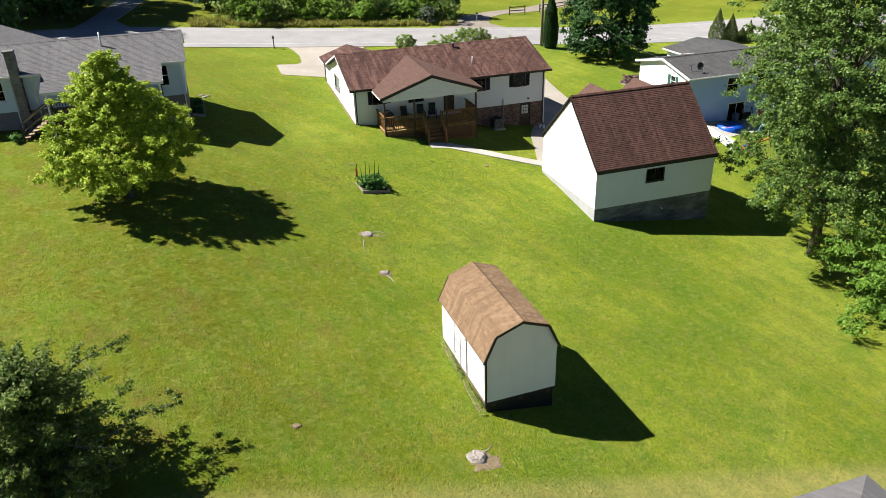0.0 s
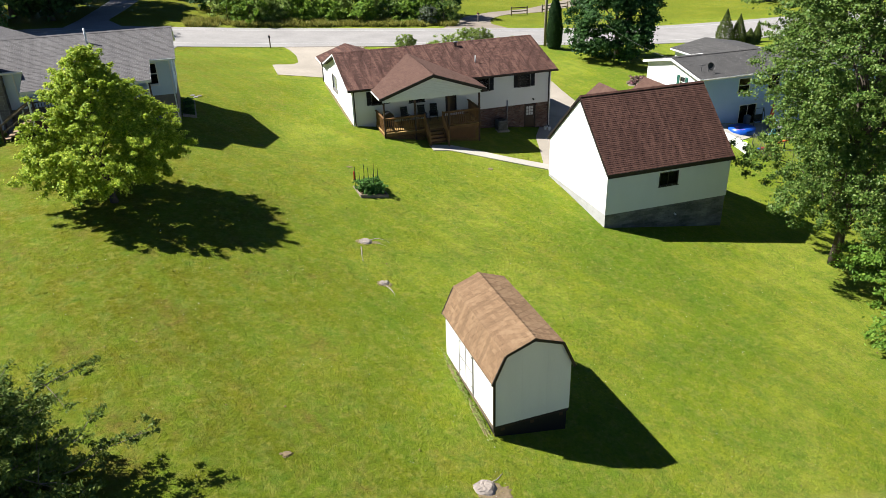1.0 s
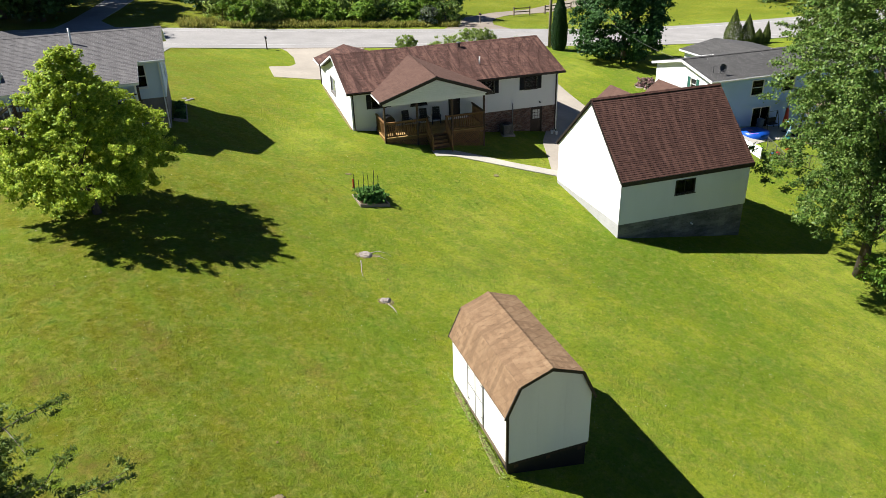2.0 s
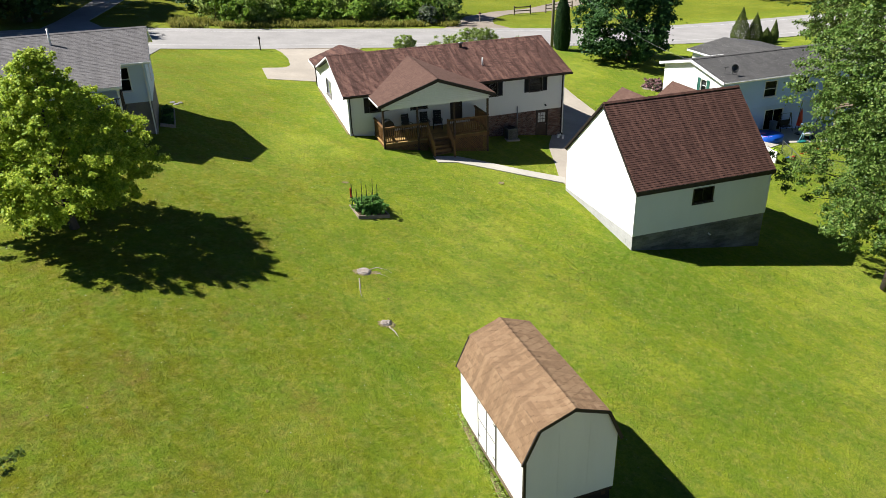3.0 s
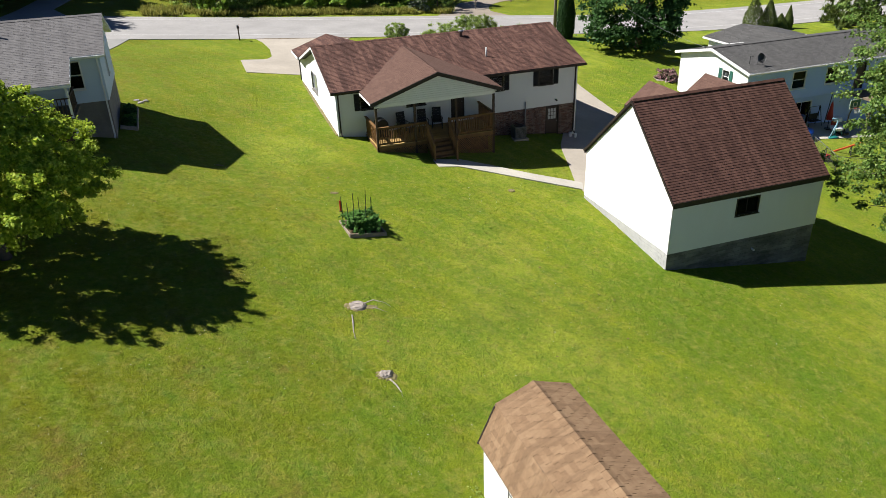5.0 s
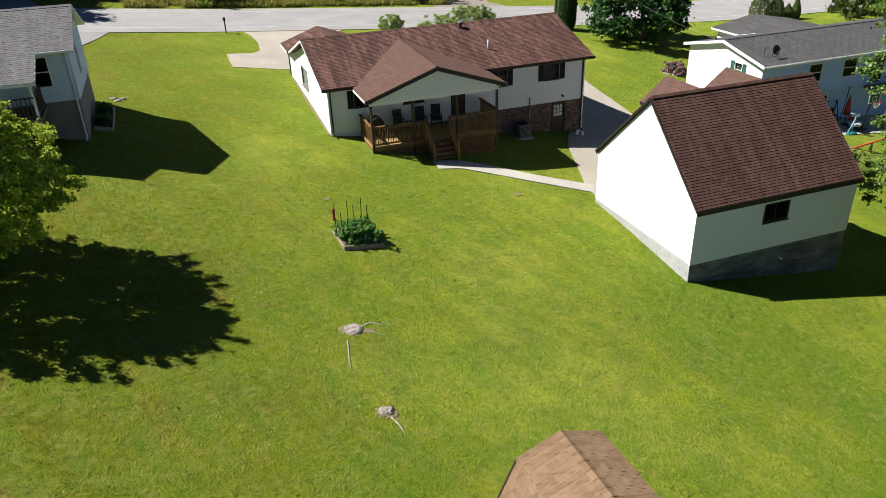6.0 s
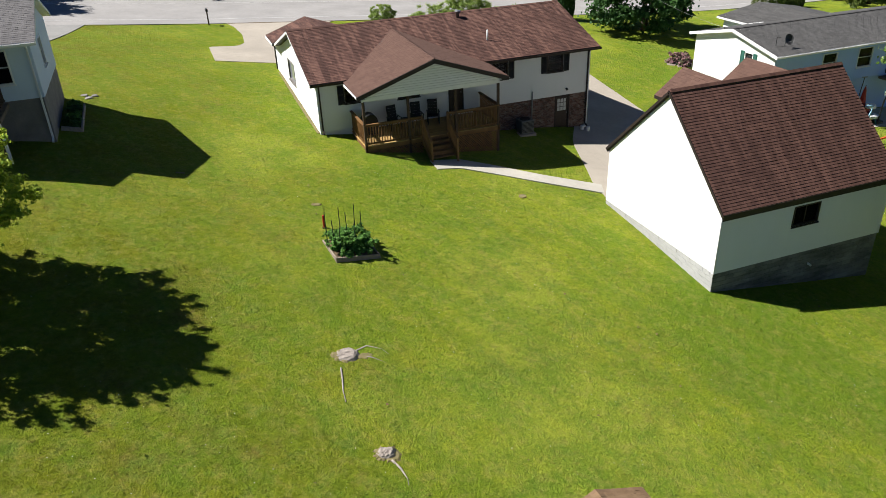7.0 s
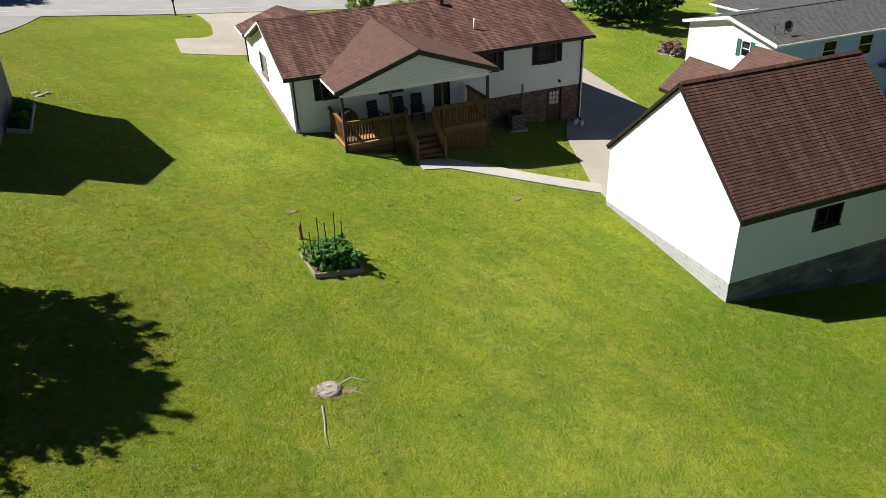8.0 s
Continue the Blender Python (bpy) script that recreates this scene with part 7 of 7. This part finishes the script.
    part("stand", Geo().beam((0.15, -0.3, 0), (0.15, 0, 0.68), 0.07).beam((0.15, 0.3, 0), (0.15, 0, 0.68), 0.07), M_METALD, w)
    part("seat", Geo().box((1.0, -0.15, 1.12), (1.3, 0.15, 1.2)), M_BLACK, w, bevel=0.02)
    fence_line()
    r = thing("ride_on_toy", (42.6, 45.6, gz(42.6, 45.6)), "red and blue ride-on toy on the grass", "toy")
    part("body", Geo().prism([(-0.4, 0.15), (0.4, 0.15), (0.4, 0.4), (0.1, 0.45), (-0.1, 0.3), (-0.4, 0.32)], 0.3), M_RED, r, bevel=0.03)
    part("seat", Geo().box((-0.35, 0.03, 0.32), (-0.02, 0.27, 0.4)), M_BLUE, r, bevel=0.02)
    for x in (-0.28, 0.28):
        for y in (-0.04, 0.28):
            part("wheel", Geo().tube([(x, y, 0.11), (x, y + 0.06, 0.11)], [0.11, 0.11], 12), M_BLACK, r)
    q = thing("garden_swing", (46.95, 51.45, gz(46.95, 51.45) + 0.03), "dark metal garden swing frame against the wall", "swing")
    part("frame", Geo().tube([(-0.6, -0.35, 0), (-0.5, 0, 1.5), (0.5, 0, 1.5), (0.6, -0.35, 0)], [0.03] * 4, 6), M_BLACK, q)
    for x in (-0.5, 0.5):
        part("brace", Geo().beam((x, 0, 1.48), (x * 1.2, 0.3, 0), 0.05), M_BLACK, q)
        part("hanger", Geo().beam((x * 0.8, 0, 1.48), (x * 0.8, -0.1, 0.5), 0.025), M_BLACK, q)
    part("seat", Geo().box((-0.45, -0.35, 0.42), (0.45, 0.05, 0.48)), M_BLACK, q, bevel=0.02)
    part("backrest", Geo().box((-0.45, 0.02, 0.48), (0.45, 0.07, 0.95)), M_BLACK, q, bevel=0.02)
    bn = thing("waste_bin", (45.8, 51.45, gz(45.8, 51.45) + 0.04), "blue-grey lidded waste bin by the patio door", "bin")
    part("body", Geo().tube([(0, 0, 0), (0, 0, 0.8)], [0.24, 0.3], 14), M_BINB, bn, smooth=False)
    part("lid", Geo().tube([(0, 0, 0.8), (0, 0, 0.84), (0, 0, 0.92)], [0.32, 0.31, 0.12], 14), M_BINB, bn)
    bl = thing("barrel", (45.6, 81.0 - 4.2, gz(45.6, 76.8)), "blue plastic barrel near the road", "barrel")
    part("body", Geo().tube([(0, 0, 0), (0, 0, 0.45), (0, 0, 0.9)], [0.4, 0.46, 0.4], 16), M_BLUE, bl, smooth=True)
    part("lid", Geo().tube([(0, 0, 0.9), (0, 0, 0.94)], [0.41, 0.38], 16), M_BLACK, bl)


M_PALEB = plain("pale_blue_plastic", (0.3, 0.5, 0.62), 0.1, 3.0, 0.4)
M_ORANGE = plain("red_orange_paint", (0.4, 0.07, 0.02), 0.2, 3.0, 0.5)
M_BINB = plain("blue_grey_plastic", (0.052, 0.078, 0.13), 0.2, 4.0, 0.5)


def torus(R, r, n=24, m=10):
    g = Geo()
    for i in range(n):
        a = 2 * math.pi * i / n
        for j in range(m):
            b = 2 * math.pi * j / m
            g.v.append(((R + r * math.cos(b)) * math.cos(a), (R + r * math.cos(b)) * math.sin(a), r * math.sin(b)))
    g.f = [(i * m + j, ((i + 1) % n) * m + j, ((i + 1) % n) * m + (j + 1) % m, i * m + (j + 1) % m) for i in range(n) for j in range(m)]
    return g


def outbuilding():
    """The grey-roofed building at the drier lawn's edge."""
    h = thing("outbuilding", (0, 0, 0), "low outbuilding with a grey shingle hip roof", "building")
    x0, x1, y0, y1, ze, zr = 14.6, 21.1, 6.4, 12.4, -0.3, 0.9
    g = Geo()
    g.v = [(x0, y0, ze), (x1, y0, ze), (x1, y1, ze), (x0, y1, ze), (x0 + 3, 10.2, zr), (x1 - 3, 10.2, zr)] + [(x, y, ze - 0.15) for x, y in ((x0, y0), (x1, y0), (x1, y1), (x0, y1))]
    g.f = [(0, 1, 5, 4), (1, 2, 5), (2, 3, 4, 5), (3, 0, 4), (0, 6, 7, 1), (1, 7, 8, 2), (2, 8, 9, 3), (3, 9, 6, 0), (6, 9, 8, 7)]
    part("roof", g, M_ROOF4, h, "weathered grey hip roof")
    part("wall", Geo().box((x0 + 0.4, y0 + 0.4, -4.5), (x1 - 0.4, y1 - 0.4, ze - 0.15)), M_SIDE2, h)


def side_bed():
    """A narrow planted bed with a pale edging along the grey-roofed house."""
    b = thing("border_edging", (0, 0, 0), "low pale timber edging of a narrow plant bed", "edging")
    for a, c in [((0.25, 50.1 + 0.55 * i), (0.25, 50.64 + 0.55 * i)) for i in range(6)] + [((0.25, 50.08), (-0.55, 50.08))]:
        part("timber", Geo().beam((*a, gz(*a) + 0.1), (*c, gz(*c) + 0.1), 0.07, 0.2), M_STUMP, b, bevel=0.01)
    for i, (x, y) in enumerate(((0.1, 55.2), (0.55, 55.3), (0.3, 54.85))):
        p = thing("paving_slab", (x, y, gz(x, y)), "pale stone paving slab lying in the grass", "slab", "paving slabs beside the house", rz=20 * i)
        part("slab", Geo().box((-0.2, -0.16, -0.07), (0.2, 0.16, 0.02)), M_STONE2, p, bevel=0.015)


utility_pole()
side_bed()
rail_fence()
play_things()
outbuilding()
patch("flower_bed", (41.5, 62.3), 1.3, 1.1, M_GRAVEL, "gravel flower bed with a stone edge", "flower bed", 15, 0.03)


# ---- grass ----
def np_gz(x, y):
    return np.array([gz(a, b) for a, b in zip(x, y)])


FOOT = ((8.7, 18.7, 12.0, 24.0), (21.9, 34.2, 30.4, 42.0), (10.8, 47.0, 31.5, 62.3), (8.45, 38.05, 10.2, 39.7), (15.2, 45.9, 17.2, 48.3))


def clear(x, y):
    """Where grass may grow."""
    ok = np.ones(len(x), bool)
    for a, b, c, d in FOOT:
        ok &= ~((x > a) & (x < c) & (y > b) & (y < d))
    # walk and drive
    t = np.clip((x - 16.5) / 6.2, 0, 1)
    mid = 46.6 - 3.4 * t
    ok &= ~((x > 15.2) & (x < 23) & (np.abs(y - mid) < 0.62))
    ok &= ~((x > 22.3 + 0.28 * (y - 42)) & (x < 32.5) & (y > 41.8))
    return ok


def grass(n, box, size, seed, name, label):
    rng = np.random.RandomState(seed)
    x = rng.uniform(box[0], box[2], n)
    y = rng.uniform(box[1], box[3], n)
    ok = clear(x, y)
    x, y = x[ok], y[ok]
    n = len(x)
    z = np_gz(x, y) + 0.01
    tuft = np.array([noise.noise(Vector((a * 3.6, b * 3.6, 7))) + 0.6 * noise.noise(Vector((a * 8.0, b * 8.0, 2))) for a, b in zip(x, y)])
    fade = np.clip((y - 34) / 24, 0, 1) + np.clip((-5 - x) / 8, 0, 1) + np.clip((x - 26) / 10, 0, 1)
    keep = tuft > rng.uniform(-0.9, 0.15, n) + 1.3 * fade
    x, y, z, tuft = x[keep], y[keep], z[keep], tuft[keep]
    n = len(x)
    tall = np.clip(0.9 + 1.4 * tuft, 0.4, 1.9)
    h = size * tall * rng.uniform(0.5, 1.4, n)
    a = rng.uniform(0, 2 * math.pi, n)
    w = size * 0.5
    dx, dy = np.cos(a) * w / 2, np.sin(a) * w / 2
    lx, ly = rng.normal(0, size * 0.55, n), rng.normal(0, size * 0.55, n)
    q = np.stack([np.stack([x - dx, y - dy, z], 1), np.stack([x + dx, y + dy, z], 1), np.stack([x + lx + dx * 0.7, y + ly + dy * 0.7, z + h * 0.75], 1), np.stack([x + lx * 1.5 - dx * 0.3, y + ly * 1.5 - dy * 0.3, z + h], 1)], 1)
    tagged(part(name, quads(name, q), M_BLADE), label, "grass", kind="stuff")


def clover(n, seed):
    rng = np.random.RandomState(seed)
    x, y = rng.uniform(-8, 32, n), rng.uniform(14.5, 47, n)
    f = np.array([noise.noise(Vector((a * 0.22, b * 0.22, 1))) for a, b in zip(x, y)])
    ok = clear(x, y) & (f + rng.uniform(-0.35, 0.35, n) > 0.1)
    x, y = x[ok], y[ok]
    z = np_gz(x, y) + 0.05
    c = np.stack([x, y, z], 1)
    q = leaf_quads(rng, c, np.zeros_like(c), 0.026, 1.5, long=1.0)
    tagged(part("clover_flowers", quads("clover_flowers", q), M_CLOV), "scattered small white clover heads in the lawn", "flowers", kind="stuff")
    k = 90
    x, y = rng.uniform(-6, 32, k), rng.uniform(15, 46, k)
    ok = clear(x, y)
    x, y = x[ok], y[ok]
    c = np.stack([x, y, np_gz(x, y) + 0.045], 1)
    tagged(part("fallen_leaves", quads("fallen_leaves", leaf_quads(rng, c, np.zeros_like(c), 0.06, 1.2)), M_DEADLEAF), "a few fallen dead leaves on the lawn", "leaves", kind="stuff")


grass(760000, (-13, 14, 36, 58), 0.031, 1, "grass_blades", "short mown grass blades of the near lawn")
clover(2600, 2)
